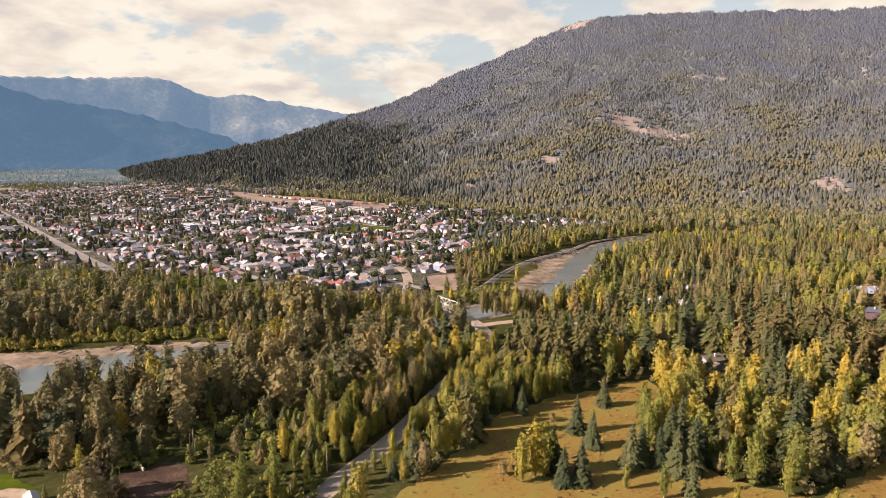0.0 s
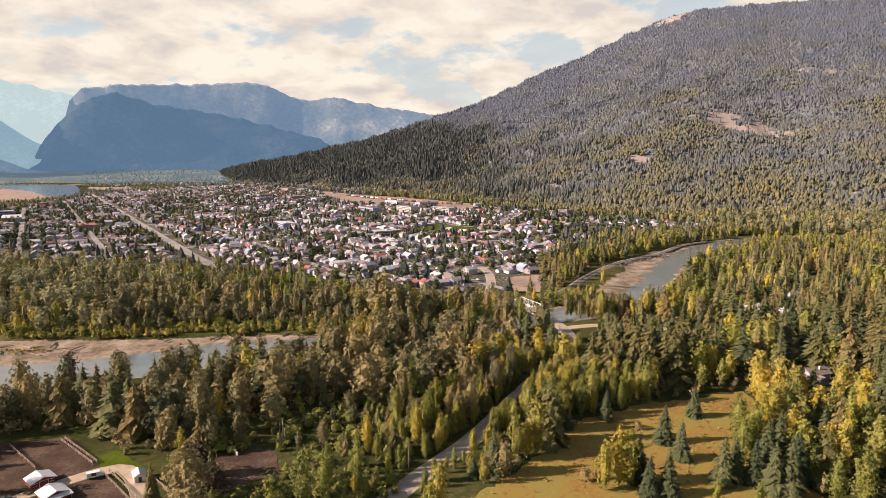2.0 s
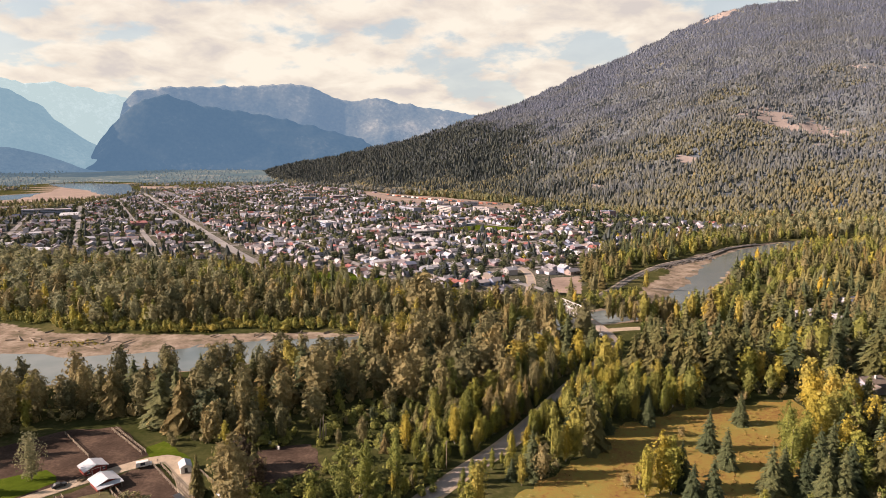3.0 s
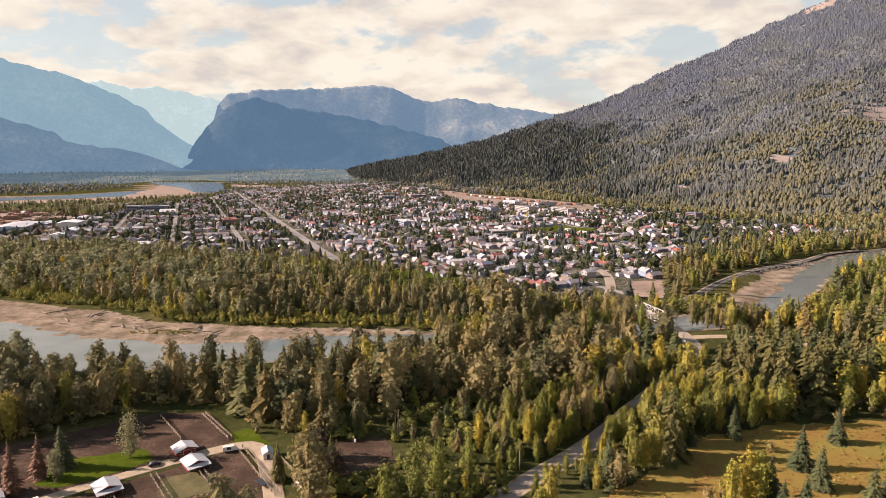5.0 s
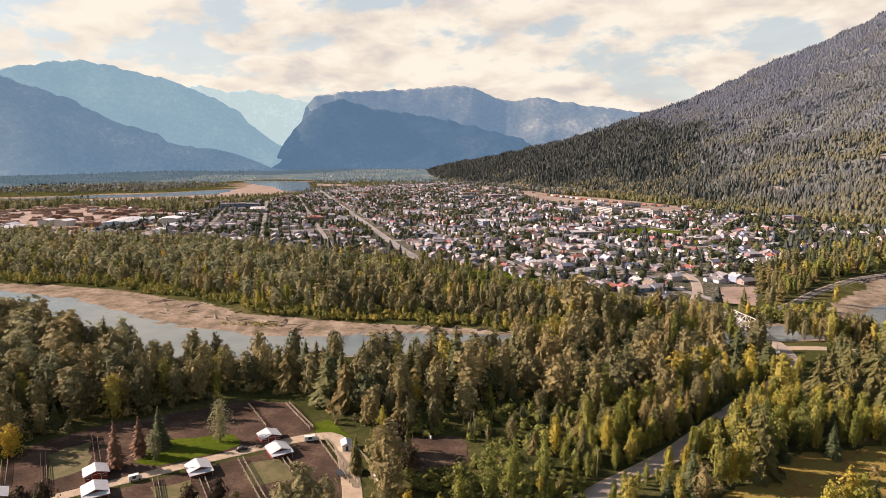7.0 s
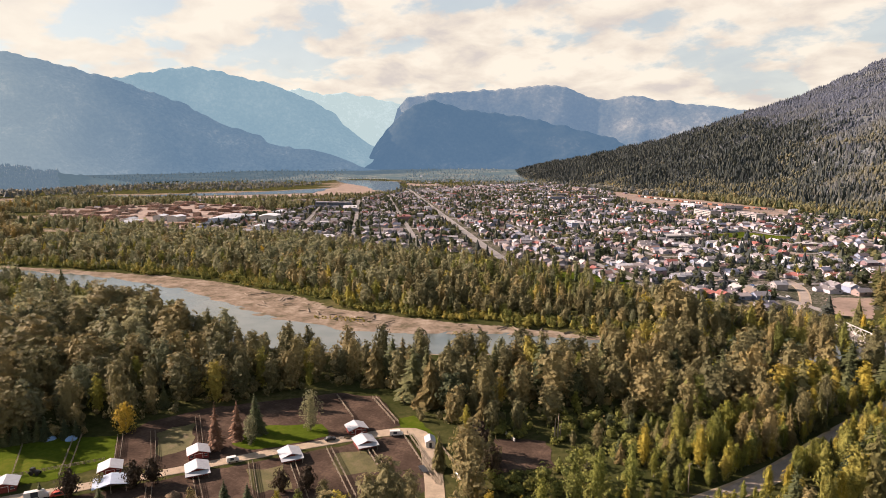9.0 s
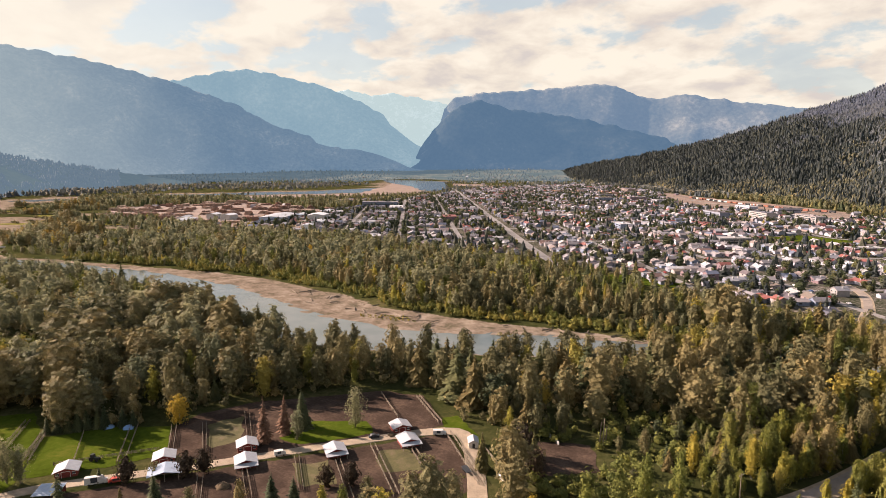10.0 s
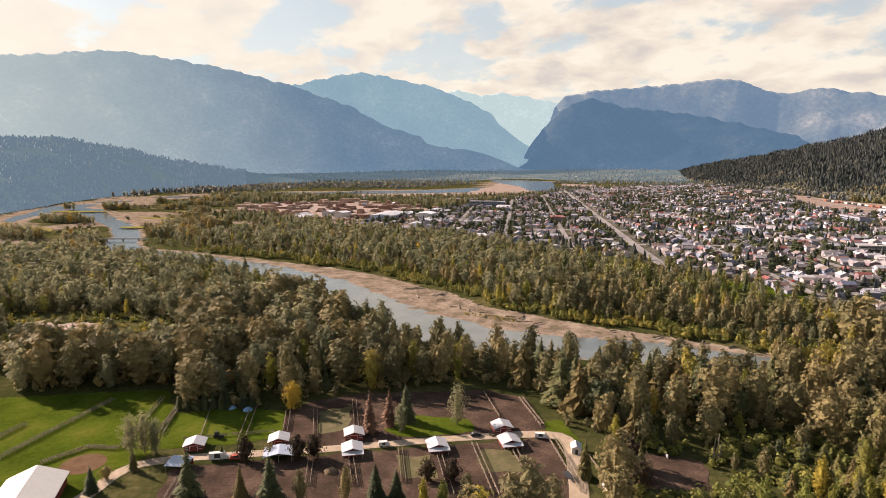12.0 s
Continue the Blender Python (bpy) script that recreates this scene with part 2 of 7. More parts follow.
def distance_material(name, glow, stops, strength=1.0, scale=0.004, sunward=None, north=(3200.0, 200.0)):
    """Far hills behind kilometres of air: a plain backdrop with the haze painted in as emission, more so towards the
    sun.
    """
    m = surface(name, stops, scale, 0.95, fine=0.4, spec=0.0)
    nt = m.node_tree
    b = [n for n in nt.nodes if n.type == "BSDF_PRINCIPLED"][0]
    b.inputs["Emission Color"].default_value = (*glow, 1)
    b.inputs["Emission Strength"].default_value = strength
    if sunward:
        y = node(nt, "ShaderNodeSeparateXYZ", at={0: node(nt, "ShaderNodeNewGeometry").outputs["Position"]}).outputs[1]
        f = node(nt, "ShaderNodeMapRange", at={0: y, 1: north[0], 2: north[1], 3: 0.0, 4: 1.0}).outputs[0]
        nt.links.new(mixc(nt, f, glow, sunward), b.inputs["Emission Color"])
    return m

# ---- plan ----
rng = np.random.default_rng(7)


def smooth_line(points, step=6.0):
    """A Catmull-Rom line through the plan's points, resampled."""
    p = np.array(points, float)
    p = np.vstack([2 * p[0] - p[1], p, 2 * p[-1] - p[-2]])
    out = []
    for i in range(1, len(p) - 2):
        n = max(2, int(np.linalg.norm(p[i + 1] - p[i]) / step))
        t = np.linspace(0, 1, n, endpoint=False)[:, None]
        out.append(0.5 * (2 * p[i] + (p[i + 1] - p[i - 1]) * t + (2 * p[i - 1] - 5 * p[i] + 4 * p[i + 1] - p[i + 2]) * t ** 2
                          + (3 * p[i] - p[i - 1] - 3 * p[i + 1] + p[i + 2]) * t ** 3))
    out.append(p[-2][None])
    return np.vstack(out)


def line_distance(P, line):
    """Distance of points from a line, the side (+ to its left), and the arc position 0..1."""
    best = np.full(len(P), 1e9)
    side = np.zeros(len(P))
    pos = np.zeros(len(P))
    n = len(line) - 1
    for i in range(n):
        a, b = line[i], line[i + 1]
        d = b - a
        t = np.clip(((P - a) @ d) / (d @ d + 1e-9), 0, 1)
        q = P - a - t[:, None] * d
        r = np.hypot(q[:, 0], q[:, 1])
        m = r < best
        best[m] = r[m]
        side[m] = np.sign(d[0] * q[m, 1] - d[1] * q[m, 0])
        pos[m] = (i + t[m]) / n
    return best, side, pos


def inside(P, poly):
    poly = np.array(poly, float)
    c = np.zeros(len(P), bool)
    x, y = P[:, 0], P[:, 1]
    for a, b in zip(poly, np.roll(poly, -1, 0)):
        m = (a[1] > y) != (b[1] > y)
        with np.errstate(divide="ignore", invalid="ignore"):
            c ^= m & (x < (b[0] - a[0]) * (y - a[1]) / (b[1] - a[1] + 1e-12) + a[0])
    return c


def smoothstep(a, b, x):
    t = np.clip((x - a) / (b - a), 0, 1)
    return t * t * (3 - 2 * t)


def wave(P, scale, seed=0.0):
    """Smooth plan noise, about -1..1."""
    x, y = P[:, 0] * scale + seed, P[:, 1] * scale - seed * 1.7
    return (np.sin(x * 1.9 + 1.3 * np.sin(y * 1.1 + seed)) + np.sin(y * 2.3 + 1.7 * np.sin(x * 0.7)) + 0.6 * np.sin(x * 4.1 - y * 3.3 + 2 * np.sin(y * 1.9))) / 2.2


RIVER = smooth_line([(560, 1010), (420, 940), (325, 905), (270, 858), (212, 785), (167, 705), (136, 635), (113, 568), (90, 508), (50, 464), (5, 430), (-60, 378), (-107, 352), (-155, 335),
                     (-200, 309), (-247, 281), (-290, 264), (-335, 258), (-390, 266), (-450, 278), (-520, 284), (-600, 280), (-680, 262),
                     (-760, 238), (-830, 212), (-900, 222), (-1000, 255), (-1150, 285), (-1330, 300), (-1600, 330)], 12)
RIVER_W = [(0.0, 20), (0.15, 22), (0.19, 19), (0.225, 14), (0.25, 11), (0.28, 11), (0.33, 15), (0.42, 19), (0.48, 25), (0.55, 22), (0.60, 14), (0.68, 17), (0.78, 16), (0.86, 18), (0.92, 20), (1.0, 22)]
BAR_W = [(0.0, 5), (0.16, 8), (0.175, 12), (0.20, 26), (0.225, 38), (0.245, 24), (0.265, 10), (0.285, 5), (0.31, 6), (0.40, 6), (0.42, 18), (0.455, 44), (0.50, 54), (0.55, 36), (0.58, 24), (0.62, 14), (0.66, 10), (0.8, 8), (0.9, 14), (1.0, 16)]
COLUMBIA = smooth_line([(-1250, 120), (-1500, 200), (-1800, 400), (-2000, 760), (-1850, 1150), (-1650, 1500), (-1760, 1950), (-2250, 2600), (-2900, 3400)], 60)
ROAD = smooth_line([(-62, 140), (-39, 193), (-19, 234), (2, 293), (20, 338), (28, 365), (27, 391), (19, 420), (4, 451), (-17, 477), (-29, 502), (-31, 549), (-39, 607), (-58, 650), (-95, 705)], 6)
DYKE = smooth_line([(243, 875), (196, 825), (150, 746), (98, 680), (58, 598), (36, 538), (14, 490)], 6)
SIDE_ROAD = smooth_line([(24, 402), (42, 411), (64, 415), (110, 404), (190, 380)], 6)
LANE = smooth_line([(-208, 14), (-221, 38), (-231, 52), (-228, 68), (-199, 112), (-169, 161), (-149, 188), (-137, 188), (-117, 166), (-100, 143)], 4)
DIAGONAL = smooth_line([(-300, 575), (-389, 670), (-682, 1007), (-1116, 1508), (-1500, 1950)], 30)
TOWN = [(-960, 640), (-868, 577), (-722, 632), (-505, 600), (-390, 619), (-315, 604), (-236, 576), (-137, 525), (-60, 505), (-25, 500), (-8, 505), (16, 556), (14, 640), (44, 735),
        (112, 880), (230, 960), (310, 1020), (254, 1110), (106, 1246), (-117, 1500), (-278, 1640), (-560, 1800), (-900, 2350), (-1250, 2600),
        (-1400, 2050), (-1250, 1500), (-1100, 1100), (-1000, 850)]
MILL = [(-1500, 640), (-1422, 971), (-1002, 905), (-752, 679), (-855, 602), (-1021, 532), (-1251, 540)]
YARD = [(-759, 2167), (-554, 1933), (-368, 1798), (-149, 1574), (-105, 1400), (-140, 1325), (-261, 1430), (-367, 1500), (-436, 1519), (-576, 1733)]
MEADOW = [(-30, 150), (-24, 178), (4, 217), (24, 256), (56, 279), (86, 291), (104, 300), (106, 276), (86, 226), (103, 200), (124, 189), (160, 212), (190, 222), (240, 224), (215, 170), (130, 150), (60, 120)]
FIELD = [(-420, -20), (-400, 30), (-343, 28), (-324, 59), (-301, 91), (-270, 82), (-245, 68), (-232, 56), (-215, 34), (-235, -30)]
SANDS = [(-1690, 1110), (-1600, 1290), (-1509, 1440), (-1771, 1831), (-2176, 2354), (-1900, 2130), (-1640, 1900), (-1370, 1655), (-1345, 1466), (-1399, 1345), (-1472, 1198), (-1588, 1048)]
SANDS_EAST = [(-1797, 2338), (-1589, 2318), (-1435, 2135), (-1638, 2130)]
FAR_WATER = [(-2420, 2500), (-2250, 2560), (-2081, 2540), (-1974, 2496), (-1493, 1905), (-1381, 1690), (-1480, 1730), (-1703, 1945), (-2143, 2250)]
# openings in the wood east of the road, with a house or a yard in each: plan position and radius
GAPS = [(168, 462, 13), (213, 515, 12), (146, 322, 12), (217, 413, 9), (326, 484, 14), (364, 513, 16), (303, 426, 13), (275, 378, 14), (96, 364, 10), (148, 560, 16), (250, 600, 20), (205, 325, 8), (176, 440, 8), (345, 500, 12), (300, 400, 12)]
BRUSH = [(-128, 195), (-70, 150), (-40, 190), (-48, 250), (-82, 265), (-112, 240)]
LOT = [(-24, 585), (15, 600), (15, 508), (8, 492), (-4, 482), (-16, 492)]
CLEARING = [(-530, 55), (-480, 108), (-410, 140), (-372, 118), (-420, 62), (-470, 40)]
FARM = [(-272, 80), (-240, 122), (-232, 156), (-203, 207), (-181, 215), (-166, 206), (-150, 199), (-136, 193), (-126, 186), (-96, 142), (-118, 122), (-150, 72), (-185, 20), (-215, -45), (-240, -40), (-222, 36), (-236, 62)]


HILL_FOOT = [(-100, 1500), (-84, 1560), (-79.8, 1900), (-75.2, 2200), (-70, 2500), (-64, 3000), (-63.9, 9000), (60, 9000)]
# tree clumps on the flats by the river's mouth: plan position, half length, half width, turn
CLUMPS = [(-1570, 345, 75, 22, 49), (-965, 285, 70, 34, 25), (-1035, 372, 62, 34, 40), (-1640, 630, 55, 18, 48), (-1683, 516, 16, 12, 0), (-1080, 122, 75, 22, 15), (-1275, 222, 50, 14, 38), (-935, 192, 50, 20, 20), (-1232, 254, 18, 12, 0),
          (-1500, 560, 70, 16, 50), (-1180, 420, 30, 14, 40), (-1300, 470, 26, 14, 40), (-800, 150, 60, 26, 10), (-1450, 470, 30, 12, 40)]
GRASSES = [(-1520, 298, 66, 18, 47), (-1200, 157, 80, 18, 20), (-1540, 480, 36, 14, 45), (-1375, 475, 34, 14, 45), (-1090, 300, 40, 14, 40), (-1240, 380, 50, 16, 42), (-985, 305, 40, 9, 30), (-800, 120, 60, 14, 10), (-1120, 470, 60, 14, 40)]

def lift(P):
    """The valley floor lifts gently towards the far mountains, shaped to fit the camera's view."""
    return 58.0 * smoothstep(3400, 4650, np.hypot(P[:, 0], P[:, 1]))


def in_patches(P, patches):
    """Inside any of the turned ellipses."""
    ok = np.zeros(len(P), bool)
    for x, y, a, b, turn in patches:
        c, s = math.cos(math.radians(turn)), math.sin(math.radians(turn))
        u, v = (P[:, 0] - x) * c + (P[:, 1] - y) * s, (P[:, 1] - y) * c - (P[:, 0] - x) * s
        ok |= (u / a) ** 2 + (v / b) ** 2 < 1 + 0.5 * wave(P, 0.06, 2.0)
    return ok


def channel(P):
    """Ground height and gravel share."""
    z = np.zeros(len(P))
    gravel = np.zeros(len(P))
    d, side, s = line_distance(P, RIVER)
    w = np.interp(s, *np.array(RIVER_W).T)
    bar = np.interp(s, *np.array(BAR_W).T)
    d = d + 2.5 * wave(P, 0.035, 3.0) * np.where(d < 140, 1, 0)
    north = side < 0
    reach = w + np.where(north, bar, 4.0)
    z = np.where(d < reach + 8, -1.6 + 1.6 * smoothstep(reach - 2, reach + 8, d), z)
    z = np.where(d < w + 5, -3.2 + 1.75 * smoothstep(w - 9, w + 3, d), z)
    bars = (d > w) & (d < reach)
    z = np.where(bars, z + 0.5 * (wave(P, 0.06, 1.0) > 0.15), z)
    gravel = np.maximum(gravel, 1 - smoothstep(reach - 4, reach + 5, d))
    dd, ds, _ = line_distance(P, DYKE)
    gravel = np.where((ds > 0) & (dd > 24) & (dd < 45) & north & (d < reach + 40) & (P[:, 1] > 480) & (P[:, 1] < 800), 1.0, gravel)
    far = P[:, 0] < -900
    if far.any():
        d2, _, s2 = line_distance(P, COLUMBIA)
        w2 = 28 + 70 * smoothstep(900, 1500, P[:, 1]) + 26 * wave(P, 0.004, 2.0)
        z = np.where(far & (d2 < w2 + 60), np.minimum(z, -3.0 + 3.0 * smoothstep(w2 - 40, w2 + 60, d2)), z)
        gravel = np.where(far, np.maximum(gravel, (np.hypot(P[:, 0], P[:, 1]) < 3350) - smoothstep(w2 + 5, w2 + 70, d2 + 25 * wave(P, 0.02, 5.0))), gravel)
    flats = (P[:, 0] < -880) & (P[:, 0] > -2100) & (P[:, 1] < 600 + 0.15 * (-880 - P[:, 0]))
    gravel = np.where(flats, np.maximum(gravel, np.clip(0.38 + 0.55 * wave(P, 0.007, 3.0) + 0.3 * wave(P, 0.022, 1.0), 0, 1)), gravel)
    return z, gravel


def mesh_object(name, verts, faces, material, kind="", label="", smooth=False, attributes=None, category="", parent=None, group=""):
    """One mesh from arrays; faces: an (n, 3) or (n, 4) array, or a list of them."""
    me = bpy.data.meshes.new(name)
    blocks = [np.asarray(f, np.int32) for f in (faces if isinstance(faces, list) else [faces]) if len(f)]
    verts = np.asarray(verts, np.float32)
    me.vertices.add(len(verts))
    me.vertices.foreach_set("co", verts.ravel())
    loops = np.concatenate([b.ravel() for b in blocks])
    sizes = np.concatenate([np.full(len(b), b.shape[1], np.int32) for b in blocks])
    me.loops.add(len(loops))
    me.loops.foreach_set("vertex_index", loops)
    me.polygons.add(len(sizes))
    me.polygons.foreach_set("loop_start", np.concatenate([[0], np.cumsum(sizes)[:-1]]).astype(np.int32))
    me.polygons.foreach_set("use_smooth", np.full(len(sizes), smooth))
    for key, values in (attributes or {}).items():
        me.attributes.new(key, "FLOAT", "POINT").data.foreach_set("value", np.asarray(values, np.float32))
    me.update(calc_edges=True)
    for m in (material if isinstance(material, list) else [material]):
        me.materials.append(m)
    ob = new(name, me)
    if parent is not None:
        ob.parent = parent
    return tagged(ob, label, category, group, kind)


def grid_faces(nu, nv):
    i = np.arange(nu - 1)[:, None] * nv + np.arange(nv - 1)[None]
    i = i.ravel()
    return np.stack([i, i + nv, i + nv + 1, i + 1], 1)


# ---- ground ----
def spread(lo, hi, step, end):
    """Even lines from lo to hi, then ever wider ones out to +-end."""
    a = list(np.arange(lo, hi + 0.1, step))
    s, x = step, a[-1]
    while x < end:
        s = min(s * 1.13, 200)
        x += s
        a.append(min(x, end))
    s, x = step, a[0]
    while x > -end:
        s = min(s * 1.13, 200)
        x -= s
        a.insert(0, max(x, -end))
    return np.array(a)


gx, gy = spread(-1010, 340, 7.0, 4880), spread(40, 950, 7.0, 4880)
G = np.stack(np.meshgrid(gx, gy, indexing="ij"), -1).reshape(-1, 2)
gz, gravel = channel(G)
gz = gz + lift(G)
town = inside(G, TOWN).astype(float)
town = np.maximum(town, inside(G, MILL) | inside(G, YARD))
# glow painted on the far floor: haze over ground in the mountains' shadow
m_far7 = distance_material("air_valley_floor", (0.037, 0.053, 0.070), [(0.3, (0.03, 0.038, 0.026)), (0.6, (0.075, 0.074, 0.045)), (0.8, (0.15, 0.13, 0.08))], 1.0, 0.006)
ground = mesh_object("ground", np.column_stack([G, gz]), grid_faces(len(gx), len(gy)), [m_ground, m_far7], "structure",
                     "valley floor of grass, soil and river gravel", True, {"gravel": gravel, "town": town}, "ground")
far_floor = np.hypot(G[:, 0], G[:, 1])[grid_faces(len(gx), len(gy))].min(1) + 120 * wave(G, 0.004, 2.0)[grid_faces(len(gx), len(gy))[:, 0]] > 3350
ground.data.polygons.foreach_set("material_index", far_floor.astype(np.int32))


def strip(name, line, width, z, material, label, category="road", kind="structure", left=None, thick=0.0):
    """A ribbon along a line of the plan, with a shallow edge."""
    d = np.gradient(line, axis=0)
    d /= np.linalg.norm(d, axis=1)[:, None] + 1e-9
    nrm = np.stack([-d[:, 1], d[:, 0]], 1)
    w = np.broadcast_to(np.asarray(width, float), (len(line),))[:, None] / 2
    rows = [np.column_stack([line + nrm * (w + 0.25), np.full(len(line), z - 0.3)]), np.column_stack([line + nrm * w, np.full(len(line), z)]),
            np.column_stack([line - nrm * w, np.full(len(line), z)]), np.column_stack([line - nrm * (w + 0.25), np.full(len(line), z - 0.3)])]
    v = np.stack(rows, 1).reshape(-1, 3)
    return mesh_object(name, v, grid_faces(len(line), 4)[:, ::-1], material, kind, label, False, None, category)


def sheet(name, poly, z, material, label, category="ground", wob=1.0, kind="structure", step=3.0):
    """A flat patch of ground with a slightly wandering edge."""
    pts = []
    poly = np.array(poly, float)
    for a, b in zip(poly, np.roll(poly, -1, 0)):
        n = max(1, int(np.linalg.norm(b - a) / step))
        for k in range(n):
            pts.append(a + (b - a) * k / n)
    pts = np.array(pts)
    pts = pts + wob * np.stack([wave(pts, 0.25, 1.0), wave(pts, 0.25, 4.0)], 1)
    bm = bmesh.new()
    vs = [bm.verts.new((x, y, z)) for x, y in pts]
    top = bm.faces.new(vs)
    if top.normal.z < 0:
        top.normal_flip()
    bm.normal_update()
    if top.normal.z < 0:
        top.normal_flip()
    bmesh.ops.triangulate(bm, faces=[top])
    me = bpy.data.meshes.new(name)
    bm.to_mesh(me)
    bm.free()
    me.materials.append(material)
    return tagged(new(name, me), label, category, "", kind)


strip("water", RIVER, 2 * np.interp(np.linspace(0, 1, len(RIVER)), *np.array(RIVER_W).T) + 12, -1.55, m_water, "grey-blue glacial river running past gravel bars", "river")
strip("water", COLUMBIA, 290, -1.9, m_water, "wide pale river with sand flats", "river")
sheet("sand_flat", SANDS, 0.30, m_sand, "wide tan sand flat along the far river", "sand", 12.0, step=40)
sheet("sand_flat", SANDS_EAST, 0.28, m_sand, "tan sand bank of the far river by the town", "sand", 10.0, step=40)
sheet("water", FAR_WATER, 0.36, m_water, "pale reach of the far river", "river", 8.0, step=40)
strip("road_shoulder", ROAD, 8.6, 0.07, m_track, "tan gravel shoulder of the road", "road shoulder")
strip("road", ROAD, 5.8, 0.14, m_road, "grey asphalt road between trees", "road")
strip("road", SIDE_ROAD, 7.0, 0.13, m_track, "pale gravel side road", "road")
strip("dyke_path", DYKE, 1.6, 0.55, m_track, "pale gravel path on the river dyke", "path")
strip("dyke", DYKE - np.array((-2.0, 1.2)), 8.0, 0.32, m_riprap, "grey stony river dyke", "dyke")
strip("lane", LANE, np.interp(np.linspace(0, 1, len(LANE)), [0, 0.6, 0.75, 1], [5.5, 5.0, 6.5, 6.5]), 0.16, m_track, "tan gravel farm lane", "lane")
strip("road", DIAGONAL, 11, 0.13, m_street, "pale main street of the town", "street")
sheet("meadow", MEADOW, 0.06, m_dry, "dry yellow-brown autumn meadow", "meadow", 2.0)
sheet("pasture", FIELD, 0.06, m_lawn, "bright green mown pasture", "pasture", 1.2)

# ---- hills ----
def ridge_strip(name, profile, r_foot, r_top, material, label, rough=40.0, power=1.2, seed=1.0, az_step=0.25, rows=44, extra=None):
    """A mountain side: its skyline in degrees of azimuth and elevation from the eye, its foot and its ridge in metres from it."""
    pr = np.array(profile)
    az = np.arange(pr[0, 0], pr[-1, 0] + 1e-6, az_step)
    el = np.interp(az, pr[:, 0], pr[:, 1])
    jag = np.random.default_rng(int(seed * 10)).normal(size=len(az) + 40)
    waver = 0.05 * np.sin(az * 3.1 + seed) + 0.030 * np.sin(az * 7.7 + seed * 2)
    jag = waver + 0.07 * np.convolve(jag, np.hanning(9) / 4.5, "same")[20:-20] + 0.02 * jag[20:-20]
    r0 = np.interp(az, *np.array(r_foot).T)
    r1 = np.interp(az, *np.array(r_top).T)
    u = np.concatenate([np.linspace(0, 1, rows), [1.03]])
    A, U = np.meshgrid(np.radians(az), u, indexing="ij")
    R = r0[:, None] + (r1 - r0)[:, None] * U
    top = EYE + r1 * np.tan(np.radians(el))
    shape = np.where(U <= 1, np.clip(U, 0, 1) ** power, 0.96)
    Z = -3 + (top + 3)[:, None] * shape
    Z = Z + (r1 * np.radians(jag))[:, None] * np.clip(U, 0, 1) ** 14
    P = np.stack([np.sin(A) * R, np.cos(A) * R], -1).reshape(-1, 2)
    gully = (1 - np.abs(wave(P, 0.0030, seed))) + 0.5 * (1 - np.abs(wave(P, 0.0075, seed + 2))) + 0.05 * wave(P, 0.02, seed + 4)
    Uf = np.clip(U.ravel(), 0, 1)
    Z = Z.ravel() + rough * (gully - 0.8) * np.sin(np.pi * np.clip(Uf, 0, 1) ** 0.9) * np.minimum(1, (top.repeat(len(u)) + 3) / 300)
    ob = mesh_object(name, np.column_stack([P, Z]), grid_faces(len(az), len(u)), material, "structure", label, True, extra(np.degrees(A).ravel(), Uf, P) if extra else None, "mountain")
    return ob, az, r0, r1, Z.reshape(len(az), len(u)), u


# haze is painted as glow; tone patches stand for cloud shadow and gullies
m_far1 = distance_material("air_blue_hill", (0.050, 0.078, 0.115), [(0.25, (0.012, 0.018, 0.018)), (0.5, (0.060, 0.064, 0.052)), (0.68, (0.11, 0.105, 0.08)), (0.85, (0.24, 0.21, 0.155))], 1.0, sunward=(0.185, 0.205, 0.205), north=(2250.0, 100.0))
m_far6 = distance_material("air_shade_layer", (0.036, 0.062, 0.100), [(0.3, (0.010, 0.014, 0.014)), (0.7, (0.032, 0.036, 0.03)), (0.88, (0.075, 0.07, 0.055))], 1.0)
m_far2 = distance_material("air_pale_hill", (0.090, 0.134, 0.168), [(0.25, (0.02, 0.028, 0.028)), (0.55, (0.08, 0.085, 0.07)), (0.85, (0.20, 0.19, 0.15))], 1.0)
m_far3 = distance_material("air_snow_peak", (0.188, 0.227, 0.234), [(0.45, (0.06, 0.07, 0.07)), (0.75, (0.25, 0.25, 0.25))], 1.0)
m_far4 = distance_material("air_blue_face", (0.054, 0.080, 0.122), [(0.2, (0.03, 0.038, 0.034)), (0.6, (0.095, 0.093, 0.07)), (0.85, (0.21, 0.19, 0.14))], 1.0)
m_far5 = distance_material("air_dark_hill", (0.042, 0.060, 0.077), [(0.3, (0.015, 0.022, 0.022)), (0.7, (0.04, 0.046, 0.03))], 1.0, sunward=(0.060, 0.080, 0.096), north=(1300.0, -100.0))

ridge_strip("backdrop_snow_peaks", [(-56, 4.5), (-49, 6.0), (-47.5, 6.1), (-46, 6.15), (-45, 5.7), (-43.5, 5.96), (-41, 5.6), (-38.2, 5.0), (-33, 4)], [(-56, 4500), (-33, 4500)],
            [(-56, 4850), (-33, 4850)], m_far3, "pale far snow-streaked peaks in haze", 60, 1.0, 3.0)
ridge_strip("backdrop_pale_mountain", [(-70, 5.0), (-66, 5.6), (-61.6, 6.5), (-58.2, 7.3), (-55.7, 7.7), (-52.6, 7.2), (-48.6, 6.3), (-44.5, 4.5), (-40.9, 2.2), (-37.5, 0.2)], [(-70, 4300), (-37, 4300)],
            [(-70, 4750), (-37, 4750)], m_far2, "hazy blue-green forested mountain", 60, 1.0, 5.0)
